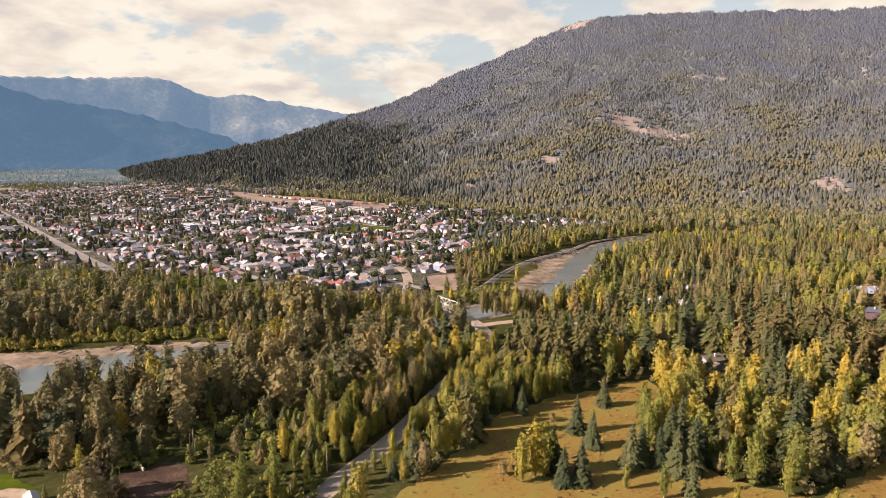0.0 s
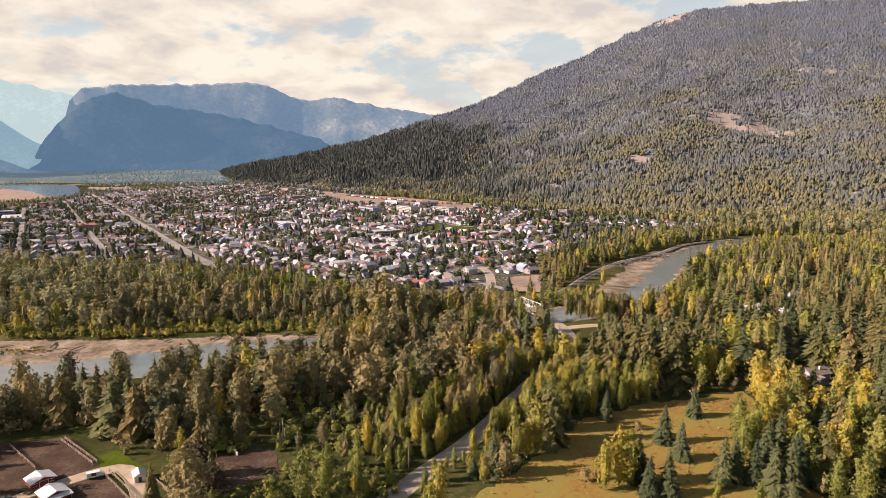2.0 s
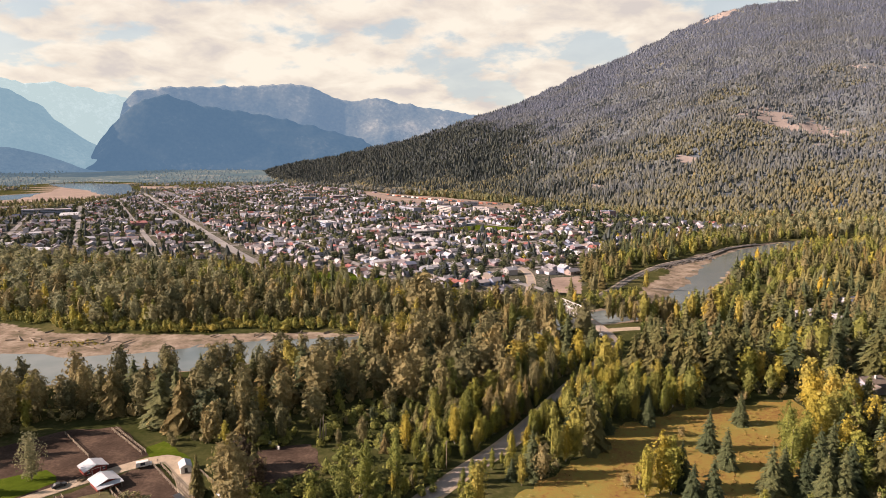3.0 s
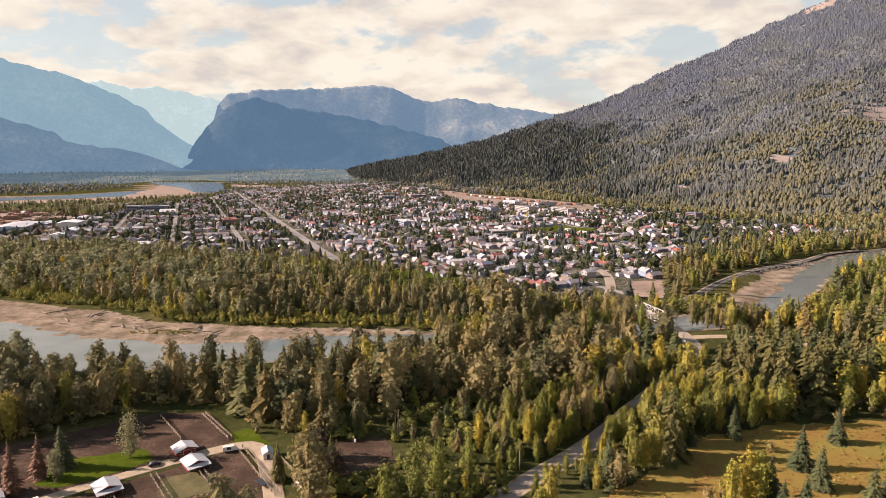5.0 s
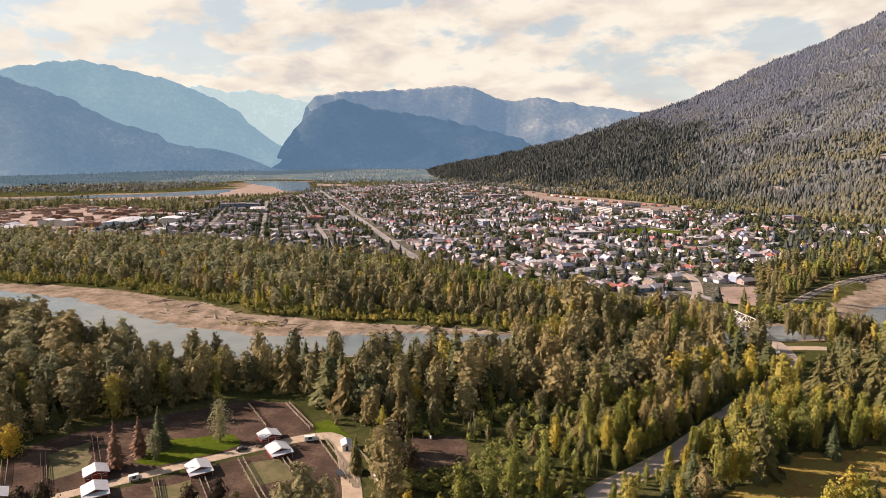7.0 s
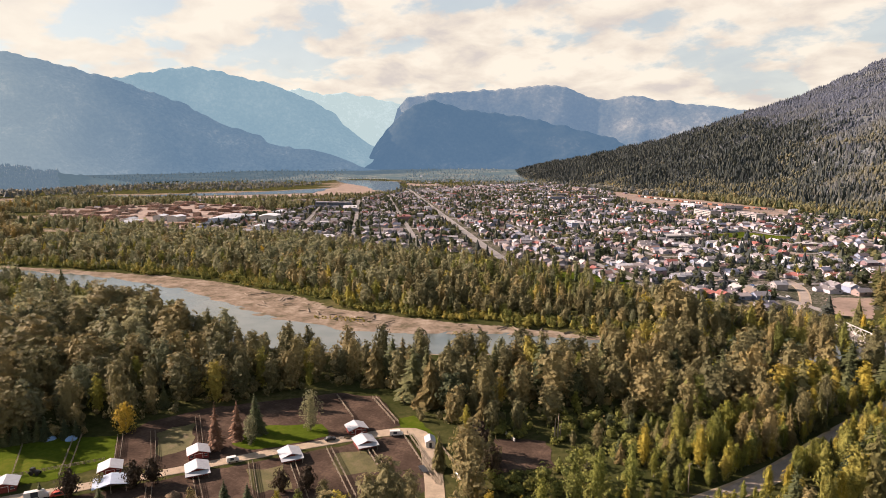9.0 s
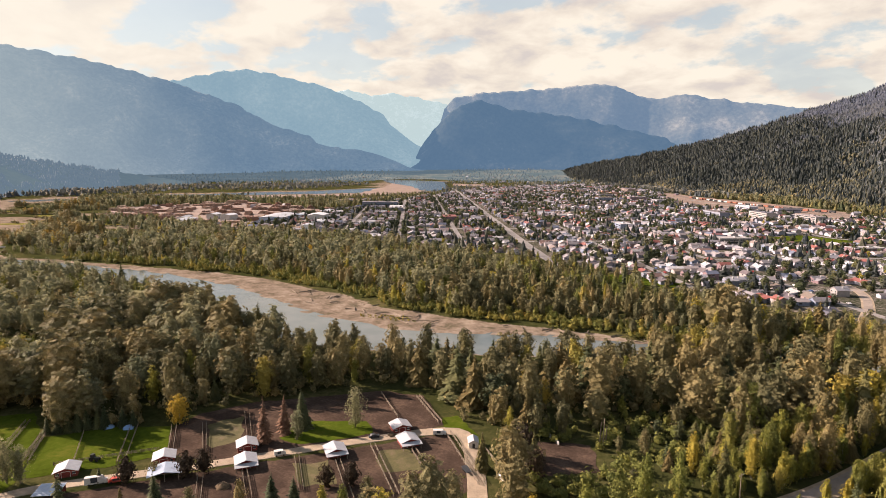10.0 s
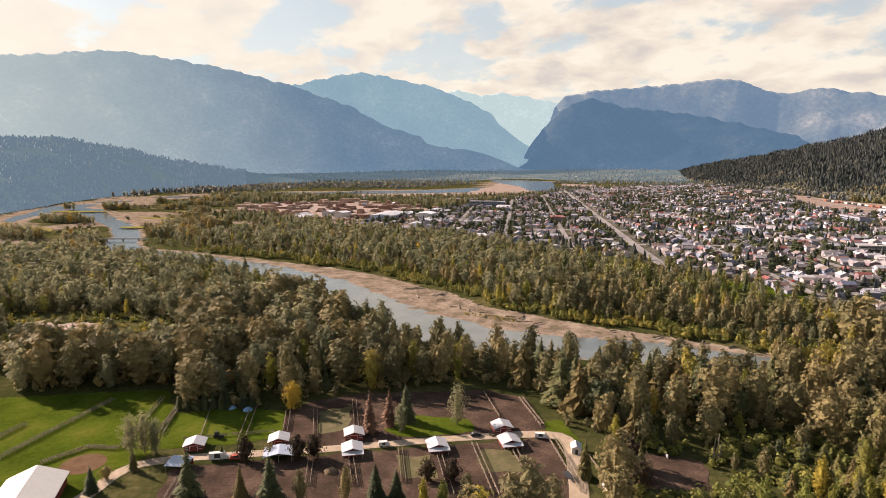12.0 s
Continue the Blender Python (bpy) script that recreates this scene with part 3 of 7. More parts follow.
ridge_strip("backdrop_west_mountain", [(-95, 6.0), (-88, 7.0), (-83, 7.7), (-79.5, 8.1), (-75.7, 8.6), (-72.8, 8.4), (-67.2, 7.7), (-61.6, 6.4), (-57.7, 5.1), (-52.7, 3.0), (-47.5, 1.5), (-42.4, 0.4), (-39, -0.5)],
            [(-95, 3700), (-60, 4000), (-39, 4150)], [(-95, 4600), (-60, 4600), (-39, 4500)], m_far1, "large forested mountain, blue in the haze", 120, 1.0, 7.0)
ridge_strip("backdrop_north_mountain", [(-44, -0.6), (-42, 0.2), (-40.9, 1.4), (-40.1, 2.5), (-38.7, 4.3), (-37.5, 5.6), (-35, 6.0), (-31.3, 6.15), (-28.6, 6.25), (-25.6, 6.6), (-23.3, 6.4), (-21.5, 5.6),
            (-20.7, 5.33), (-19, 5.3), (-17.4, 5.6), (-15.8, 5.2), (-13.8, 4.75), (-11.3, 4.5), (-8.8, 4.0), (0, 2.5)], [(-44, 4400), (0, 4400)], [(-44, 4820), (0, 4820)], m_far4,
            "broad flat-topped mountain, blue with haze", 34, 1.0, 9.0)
# added layer: its darker blue stands for cloud shadow on the north mountain
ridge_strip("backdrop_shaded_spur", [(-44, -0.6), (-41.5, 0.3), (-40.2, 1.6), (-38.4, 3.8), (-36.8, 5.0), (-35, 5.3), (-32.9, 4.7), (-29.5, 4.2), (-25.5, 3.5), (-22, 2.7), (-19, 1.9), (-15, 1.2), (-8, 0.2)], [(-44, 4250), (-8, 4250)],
            [(-44, 4600), (-8, 4600)], m_far6, "added darker layer standing for the shaded part of the north mountain", 30, 1.0, 11.0)
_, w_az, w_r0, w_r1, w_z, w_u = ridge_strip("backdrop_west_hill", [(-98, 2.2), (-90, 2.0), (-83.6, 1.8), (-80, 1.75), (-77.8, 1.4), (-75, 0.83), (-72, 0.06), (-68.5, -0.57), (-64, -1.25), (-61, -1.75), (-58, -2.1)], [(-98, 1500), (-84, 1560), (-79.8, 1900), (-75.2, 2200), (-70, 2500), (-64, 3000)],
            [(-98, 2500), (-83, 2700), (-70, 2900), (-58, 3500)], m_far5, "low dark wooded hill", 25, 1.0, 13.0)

def slope_material():
    # bluish, darkened ground: haze and shade between trees put into the colour
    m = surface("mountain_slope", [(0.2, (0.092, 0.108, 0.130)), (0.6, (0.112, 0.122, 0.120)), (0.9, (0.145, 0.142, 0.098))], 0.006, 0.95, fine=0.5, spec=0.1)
    nt = m.node_tree
    b = [n for n in nt.nodes if n.type == "BSDF_PRINCIPLED"][0]
    old = b.inputs["Base Color"].links[0].from_socket
    rock = node(nt, "ShaderNodeAttribute", attribute_name="rock").outputs["Fac"]
    vec = node(nt, "ShaderNodeNewGeometry").outputs["Position"]
    n = noise_tex(nt, vec, 0.02, 5.0, 0.7)
    f = ramp(nt, maths(nt, "ADD", rock, maths(nt, "MULTIPLY", maths(nt, "SUBTRACT", n, 0.5), 2.4)), [(0.45, (0, 0, 0)), (0.6, (1, 1, 1))])
    col = mixc(nt, f, old, (0.255, 0.212, 0.192))
    nt.links.new(col, b.inputs["Base Color"])
    return m


m_hill = slope_material()
RIDGE_R = [(-32, -1.9), (-28.2, -1.35), (-27.3, -0.95), (-25.4, -0.5), (-23.7, -0.2), (-21.9, 0.12), (-19.1, 0.74), (-16.8, 1.25), (-14.3, 1.85), (-11.4, 2.78), (-8.9, 3.65), (-4.2, 5.2), (0.9, 7.55), (4.4, 8.75), (8.4, 10.55), (11, 11.5), (13.2, 12.0), (16, 12.1), (20, 12.05), (25.6, 11.75),
           (30.3, 11.3), (34.5, 11.0), (40, 10.4), (55, 8.0)]
FOOT_R = [(-32, 4250), (-28.2, 4150), (-25.5, 3090), (-22.5, 2680), (-19.3, 2500), (-17.9, 2230), (-11.6, 1960), (-4.9, 1680), (-1.2, 1440), (6, 1250), (11, 1240), (20, 1380), (33, 1390), (55, 1400)]
TOP_R = [(-32, 4300), (-28, 4250), (-19, 3700), (-9, 3500), (0.9, 4200), (8, 4600), (13, 4780), (55, 4780)]


def scar(az, u, P):
    """Share of bare rock and clearings over the slope: broken patches, each round its place in degrees and height."""
    torn = 0.30 * wave(P, 0.011, 3.0) + 0.28 * wave(P, 0.027, 5.0)
    r = np.zeros(len(az))
    for a, c, wa, wu, k in ((13.8, 0.312, 1.6, 0.012, 0.9), (16.2, 0.322, 1.9, 0.022, 1.15), (18.6, 0.312, 1.9, 0.024, 1.2), (20.6, 0.296, 1.2, 0.018, 1.1), (21.2, 0.245, 3.0, 0.045, 0.62), (24.0, 0.205, 2.0, 0.03, 0.6),
                            (11.6, 0.985, 1.2, 0.03, 1.1), (22.5, 0.55, 2.3, 0.006, 1.0), (31.6, 0.105, 1.2, 0.012, 1.2), (33.5, 0.56, 0.25, 0.03, 0.9), (9.5, 0.19, 0.9, 0.012, 0.8), (24.0, 0.085, 3.4, 0.005, 1.0), (2.5, 0.12, 0.6, 0.008, 0.9)):
        r = np.maximum(r, k - 0.55 * np.hypot((az - a) / wa, (u - c) / wu))
    return {"rock": np.where(r > 0.05, r + torn, 0)}


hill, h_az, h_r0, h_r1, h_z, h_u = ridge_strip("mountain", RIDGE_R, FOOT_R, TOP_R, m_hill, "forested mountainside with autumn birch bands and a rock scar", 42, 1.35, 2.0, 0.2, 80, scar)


def hill_height(az, u):
    fa = np.clip((az - h_az[0]) / 0.2, 0, len(h_az) - 1.001)
    fu = np.clip(u * 79, 0, 78.999)
    i, j = fa.astype(int), fu.astype(int)
    a, b = fa - i, fu - j
    return (h_z[i, j] * (1 - a) * (1 - b) + h_z[i + 1, j] * a * (1 - b) + h_z[i, j + 1] * (1 - a) * b + h_z[i + 1, j + 1] * a * b)

# ---- trees ----
def quads_from(centres, normals, sizes, aspect=1.0):
    """One bent leaf clump (two triangles sharing an edge) a centre; a soup of quads."""
    n = len(centres)
    ref = rng.normal(size=(n, 3))
    a = np.cross(normals, ref)
    a /= np.linalg.norm(a, axis=1)[:, None] + 1e-9
    b = np.cross(normals, a)
    a *= sizes[:, None] * 0.62
    b *= sizes[:, None] * 0.62 * aspect
    lift = normals * (sizes * 0.22)[:, None]
    v = np.stack([centres - a * 1.1, centres - b * 0.9 + lift, centres + a, centres + b * 1.1 + lift], 1).reshape(-1, 3)
    return v, np.arange(4 * n).reshape(n, 4)


def tube(points, radii, sides=5):
    """A tapered limb through points."""
    points = np.array(points, float)
    t = np.linspace(0, 2 * np.pi, sides, endpoint=False)
    d = points[-1] - points[0]
    d /= np.linalg.norm(d) + 1e-9
    a = np.cross(d, (0.3, 0.9, 0.1))
    a /= np.linalg.norm(a)
    b = np.cross(d, a)
    v = np.concatenate([p + r * (np.cos(t)[:, None] * a + np.sin(t)[:, None] * b) for p, r in zip(points, radii)])
    f = []
    for k in range(len(points) - 1):
        for i in range(sides):
            j = (i + 1) % sides
            f.append((k * sides + i, k * sides + j, (k + 1) * sides + j, (k + 1) * sides + i))
    return v, np.array(f)


def join(parts):
    v, f, n = [], [], 0
    for a, b in parts:
        v.append(a)
        f.append(b + n)
        n += len(a)
    return np.concatenate(v), np.concatenate(f)


def ico(level):
    """Unit icosphere: vertices and triangles."""
    bm = bmesh.new()
    bmesh.ops.create_icosphere(bm, subdivisions=level, radius=1.0)
    bm.verts.ensure_lookup_table()
    v = np.array([q.co[:] for q in bm.verts])
    f = np.array([[q.index for q in face.verts] for face in bm.faces])
    bm.free()
    return v, f


ICO = {1: ico(1), 2: ico(2)}


def spindle(h, low, radius, sides, rings, belly):
    """The dense heart of a crown: an uneven closed spindle."""
    zs = np.linspace(low, 0.93, rings)
    a = np.linspace(0, 2 * np.pi, sides, endpoint=False)
    v = [np.array([(0, 0, (low - 0.02) * h)])]
    for z in zs[1:-1]:
        r = radius * crown_width((z - low) / (1 - low), belly) * rng.uniform(0.8, 1.15, sides)
        v.append(np.column_stack([np.cos(a) * r, np.sin(a) * r, np.full(sides, z * h) + rng.normal(0, 0.015 * h, sides)]))
    v.append(np.array([(0, 0, 0.95 * h)]))
    v = np.concatenate(v)
    m, f = rings - 2, []
    for i in range(sides):
        j = (i + 1) % sides
        f.append((0, 1 + j, 1 + i))
        f.append((len(v) - 1, 1 + (m - 1) * sides + i, 1 + (m - 1) * sides + j))
        for k in range(m - 1):
            b = 1 + k * sides
            f += [(b + i, b + j, b + sides + j), (b + i, b + sides + j, b + sides + i)]
    return v, np.array(f)


def crown_width(x, belly):
    """A crown's half width over its height, 0 to 1."""
    x = float(np.clip(x, 0.02, 0.985))
    return (x / belly) ** 0.5 if x < belly else (1 - ((x - belly) / (1 - belly)) ** 1.8) ** 0.75


def broadleaf(h, width, low, leaves, leaf, lobes=12, limbs=6, sides=6, belly=0.38, core=0.55, loose=0.34, tall=1.5, rings=5, around=6):
    """(trunk, crown) of a broadleaf tree: upright sprays of leaves on limbs, with gaps and uneven tips, round a dense heart."""
    trunk = [tube([(0, 0, -0.5), (0.1, 0, h * 0.4), (0.15, 0.1, h * 0.9)], [h * 0.013, h * 0.009, h * 0.002], sides)]
    zs = np.linspace(low + 0.05, 0.94, lobes) + rng.normal(0, 0.03, lobes)
    ang = rng.uniform(0, 6.28)
    cs, ns, ss = [], [], []
    for k, zf in enumerate(zs):
        ang += 2.4 + rng.normal(0, 0.5)
        prof = crown_width((zf - low) / (1 - low), belly)
        rr = width * prof * rng.uniform(0.35, 0.80)
        c = np.array([np.cos(ang) * rr, np.sin(ang) * rr, zf * h])
        if k < limbs and sides > 3:
            trunk.append(tube([(0.1, 0, max(low * h * 0.8, (zf - 0.16) * h)), c * (0.6, 0.6, 1) - (0, 0, 0.05 * h), c], [h * 0.006, h * 0.004, h * 0.001], 3))
        r = width * (0.18 + 0.30 * prof) * rng.uniform(0.75, 1.25) * (14 / lobes) ** 0.33
        size = np.array([r, r, r * rng.uniform(0.9, 1.4) * tall])
        m = max(1, int(round(leaves / lobes * (0.45 + 0.8 * prof))))
        d = rng.normal(size=(m, 3))
        d[:, 2] += 0.3
        d /= np.linalg.norm(d, axis=1)[:, None]
        out = c * (1, 1, 0) / (width + 1e-6)
        cs.append(c + d * size * rng.uniform(0.45, 1.12, (m, 1)))
        ns.append(0.8 * d + 0.9 * out + (0, 0, 0.15) + rng.normal(0, loose, (m, 3)))
        ss.append(leaf * rng.uniform(0.6, 1.4, m))
    nn = np.concatenate(ns)
    nn /= np.linalg.norm(nn, axis=1)[:, None]
    lv, lf = quads_from(np.concatenate(cs), nn, np.concatenate(ss), 1.25)
    geo = [(lv, np.concatenate([lf[:, [0, 1, 2]], lf[:, [0, 2, 3]]]))]
    if core:
        geo.append(spindle(h, low, width * core, around, rings, belly))
    return join(trunk), join(geo)


def conifer(h, width, low, whorls, arms, ragged=0.2, droop=0.28, sides=5, blade=0.27):
    """(trunk, crown) of a conifer: whorls of drooping boughs, each a folded blade, over a tapered trunk."""
    trunk = tube([(0, 0, -0.5), (0, 0, h * 0.5), (0, 0, h * 0.98)], [h * 0.014, h * 0.009, h * 0.001], sides)
    v = []
    for k in range(whorls):
        u = (k + 0.9 * rng.random()) / whorls
        z = h * (low + (0.985 - low) * u)
        R = width * ((1 - u) ** 0.85 * 0.96 + 0.04) * (1 + rng.normal(0, ragged * 0.45))
        m = max(3, int(arms * (0.40 + 0.60 * (1 - u))))
        a0 = rng.uniform(0, 6.28)
        for j in range(m):
            a = a0 + 6.283 * (j + rng.uniform(-0.35, 0.35)) / m
            r = R * (1 + rng.normal(0, ragged))
            d = np.array([np.cos(a), np.sin(a), 0])
            s = np.array([-np.sin(a), np.cos(a), 0])
            w = r * blade + 0.10
            zz = z + rng.normal(0, 0.022 * h)
            f0 = rng.uniform(0.05, 0.35)
            mid = d * r * rng.uniform(0.6, 0.8)
            v += [d * r * f0 + (0, 0, zz + 0.04 * h * (1 - u)), mid - s * w + (0, 0, zz - 0.14 * r), d * r + (0, 0, zz - r * droop * rng.uniform(0.6, 1.3)), mid + s * w + (0, 0, zz - 0.14 * r)]
    v = np.array(v)
    f = np.arange(len(v)).reshape(-1, 4)
    a = 6.283 * np.arange(5) / 5
    heart = np.vstack([np.column_stack([np.cos(a) * width * 0.62, np.sin(a) * width * 0.62, np.full(5, (low + 0.02) * h)]), [(0, 0, 0.93 * h)]])
    f = np.concatenate([f[:, [0, 1, 2]], f[:, [0, 2, 3]], np.array([(i, (i + 1) % 5, 5) for i in range(5)]) + len(v)])
    return trunk, (np.vstack([v, heart]), f)


def low_cone(h, width, sides=4, tiers=((0.08, 0.72, 1.0), (0.42, 1.0, 0.62))):
    """A small far conifer: two stacked ragged cones."""
    v, f = [], []
    for z0, z1, r in tiers:
        b = len(v)
        for i in range(sides):
            a = 6.283 * (i + rng.uniform(-0.2, 0.2)) / sides
            v.append((np.cos(a) * width * r * rng.uniform(0.75, 1.2), np.sin(a) * width * r * rng.uniform(0.75, 1.2), h * (z0 + rng.uniform(-0.05, 0.05))))
        v.append((0, 0, h * z1))
        f += [(b + i, b + (i + 1) % sides, b + sides) for i in range(sides)]
    return np.array(v), np.array(f)


def scatter(name, template_list, P, Z, height, lean, tint, material, label, category="trees", pick=None, smooth=False):
    """Many trees in one mesh: each point takes one of the templates (verts, faces of unit height), turned and scaled."""
    verts, faces, tints, n = [], [], [], 0
    pick = rng.integers(0, len(template_list), len(P)) if pick is None else pick
    for k, (tv, tf) in enumerate(template_list):
        m = pick == k
        c = int(m.sum())
        if not c:
            continue
        a = rng.uniform(0, 6.283, c)
        ca, sa, s, w = np.cos(a)[:, None], np.sin(a)[:, None], height[m][:, None], (height * lean)[m][:, None]
        x = (tv[None, :, 0] * ca - tv[None, :, 1] * sa) * w + P[m, 0][:, None]
        y = (tv[None, :, 0] * sa + tv[None, :, 1] * ca) * w + P[m, 1][:, None]
        z = tv[None, :, 2] * s + Z[m][:, None]
        verts.append(np.stack([x, y, z], -1).reshape(-1, 3))
        faces.append((tf[None] + (np.arange(c) * len(tv))[:, None, None] + n).reshape(-1, tf.shape[1]))
        tints.append(np.repeat(tint[m], len(tv)))
        n += c * len(tv)
    return mesh_object(name, np.concatenate(verts), faces, material, "stuff", label, smooth, {"tint": np.concatenate(tints)}, category)


def azimuth(P):
    return np.degrees(np.arctan2(P[:, 0], P[:, 1]))


def free_ground(P, margin=0.0):
    """Where woods may stand."""
    ok = np.ones(len(P), bool)
    d, side, s = line_distance(P, RIVER)
    w = np.interp(s, *np.array(RIVER_W).T) + np.where(side < 0, np.interp(s, *np.array(BAR_W).T), 5.0)
    ok &= d > w + 4 + 3 * wave(P, 0.05, 2.0)
    ok &= ~((side < 0) & (s > 0.37) & (s < 0.78) & (d < w + 15 + 8 * wave(P, 0.03, 6.0)))
    ok &= ~((side > 0) & (d < w + 10) & (rng.random(len(P)) < 0.4))
    ok &= ~((line_distance(P, ROAD)[0] < 9 + 7 * (P[:, 0] > 20)) & (P[:, 1] > 325))
    ok &= ~((line_distance(P, SIDE_ROAD)[0] < 24) & (P[:, 1] < 405) & (P[:, 0] < 105))
    ok &= ~(inside(P + np.array((-20.0, 40.0)), TOWN) & (P[:, 0] < -30) & (rng.random(len(P)) < 0.6))
    ok &= ~(inside(P, BRUSH) & (rng.random(len(P)) < 0.45))
    for x, y, r in GAPS:
        ok &= np.hypot(P[:, 0] - x, P[:, 1] - y) > r
    dd, ds, _ = line_distance(P, DYKE)
    ok &= ~((dd < 5 + 45 * (ds > 0)) & (P[:, 1] > 470) & (d < w + 60) & (side < 0))
    for line, half in ((ROAD, 6.5), (SIDE_ROAD, 9.0), (LANE, 6.0)):
        ok &= line_distance(P, line)[0] > half
    for dx, dy in ((-7, 0), (7, 0), (0, -7), (0, 7)):
        ok &= ~inside(P + np.array((dx, dy)), FIELD) & ~inside(P + np.array((dx, dy)), FARM)
    for poly in (LOT, MEADOW, FIELD, FARM, CLEARING, TOWN, MILL, YARD, SANDS, SANDS_EAST, FAR_WATER):
        ok &= ~inside(P, poly)
    far = P[:, 0] < -900
    d2 = line_distance(P, COLUMBIA)[0]
    ok &= ~(far & (d2 < 120 + 90 * smoothstep(900, 1500, P[:, 1]) + 60 * wave(P, 0.012, 4.0)))
    yard = (P[:, 0] > -132) & (P[:, 0] < -78) & (P[:, 1] > 150) & (P[:, 1] < 232)
    ok &= ~(yard & (rng.random(len(P)) < 0.5))
    ok &= ~inside(P, [(-124, 201), (-97, 219), (-78, 196), (-102, 170), (-116, 178)])
    flats = (P[:, 0] < -880) & (P[:, 0] > -2050) & (P[:, 1] < 560 + 0.15 * (-880 - P[:, 0])) & ~((P[:, 0] > -1200) & (P[:, 1] > 460))
    ok &= ~flats
    ok &= np.hypot(P[:, 0], P[:, 1]) < np.interp(azimuth(P), *np.array(HILL_FOOT).T)
    return ok


def jitter(lo, hi, step, r0, r1, az0=-102.0, az1=40.0):
    x, y = np.arange(lo[0], hi[0], step), np.arange(lo[1], hi[1], step)
    P = np.stack(np.meshgrid(x, y, indexing="ij"), -1).reshape(-1, 2) + rng.uniform(-0.46, 0.46, (len(x) * len(y), 2)) * step
    r, a = np.hypot(P[:, 0], P[:, 1]), azimuth(P)
    return P[(r >= r0) & (r < r1) & (a > az0) & (a < az1)]


def unit(pair, h, bare=False):
    """Trunk and crown joined, at unit height."""
    t, c = pair
    if bare:
        return c[0] / h, c[1]
    if c[1].shape[1] == 3:
        tf = np.concatenate([t[1][:, [0, 1, 2]], t[1][:, [0, 2, 3]]])
        v, f = join([(t[0], tf), c])
    else:
        v, f = join([t, c])
    return v / h, f


T_POPLAR_A = [unit(broadleaf(24, 6.3, 0.04, 600, 0.88, 24, 0, 3, belly=0.44, tall=1.15), 24) for _ in range(6)]
T_POPLAR = [unit(broadleaf(24, 6.3, 0.04, 340, 1.14, 20, 0, 3, belly=0.44, tall=1.15), 24) for _ in range(7)]
T_POPLAR_B = [unit(broadleaf(24, 6.4, 0.03, 160, 1.6, 16, 0, 3, core=0.62, belly=0.44, tall=1.2), 24, True) for _ in range(7)]
T_BIRCH = [unit(broadleaf(18, 4.7, 0.03, 330, 0.90, 18, 0, 3, belly=0.40, tall=1.2), 18) for _ in range(6)]
T_SPRUCE = [unit(conifer(22, 5.3, 0.03, 22, 12, 0.2, sides=3, blade=0.29), 22) for _ in range(5)]
T_CEDAR = [unit(conifer(22, 5.8, 0.03, 22, 13, 0.24, 0.5, sides=3, blade=0.29), 22) for _ in range(5)]
T_BUSH = [unit(broadleaf(5, 2.6, 0.0, 34, 0.8, 4, 0, 3, core=0.7, rings=4, around=5), 5, True) for _ in range(4)]
T_TUFT = [unit(broadleaf(1, 0.6, 0.0, 8, 0.5, 2, 0, 3, core=0), 1, True) for _ in range(4)]
T_POPLAR_C = [unit(broadleaf(24, 6.0, 0.02, 90, 1.8, 12, 0, 3, core=0.66, rings=4, around=5, belly=0.42), 24, True) for _ in range(8)]
M_POPLAR = [unit(broadleaf(24, 6.3, 0.02, 46, 2.5, 9, 0, 3, core=0.70, loose=0.28, rings=4, around=5, belly=0.42), 24, True) for _ in range(10)]
M_SPRUCE = [unit(conifer(22, 5.2, 0.04, 11, 8, 0.2, blade=0.34, sides=3), 22, True) for _ in range(6)]
F_POPLAR = [unit(broadleaf(22, 5.2, 0.03, 9, 4.2, 5, 0, 3, core=0.88, loose=0.2, rings=4, around=5, belly=0.45), 22, True) for _ in range(8)]
F_CONE = [(lambda p: (p[0] / 22, p[1]))(low_cone(22, 4.4, 5)) for _ in range(6)]
S_CONE = [(lambda p: (p[0] / 26, p[1]))(low_cone(26, 5.4, 3, ((0.0, 1.0, 1.0),))) for _ in range(8)]


def small_crown():
    """A far broadleaf crown: an uneven spindle."""
    a = np.linspace(0, 2 * np.pi, 5, endpoint=False)
    ring = np.column_stack([6.0 * np.cos(a), 6.0 * np.sin(a), np.full(5, 10.0)]) * rng.uniform(0.75, 1.2, (5, 1))
    v = np.vstack([ring, [(0.5, 0.4, 21.0), (0, 0, 0.0)]])
    return v / 22, np.array([(i, (i + 1) % 5, 5) for i in range(5)] + [((i + 1) % 5, i, 6) for i in range(5)])


S_CROWN = [small_crown() for _ in range(8)]


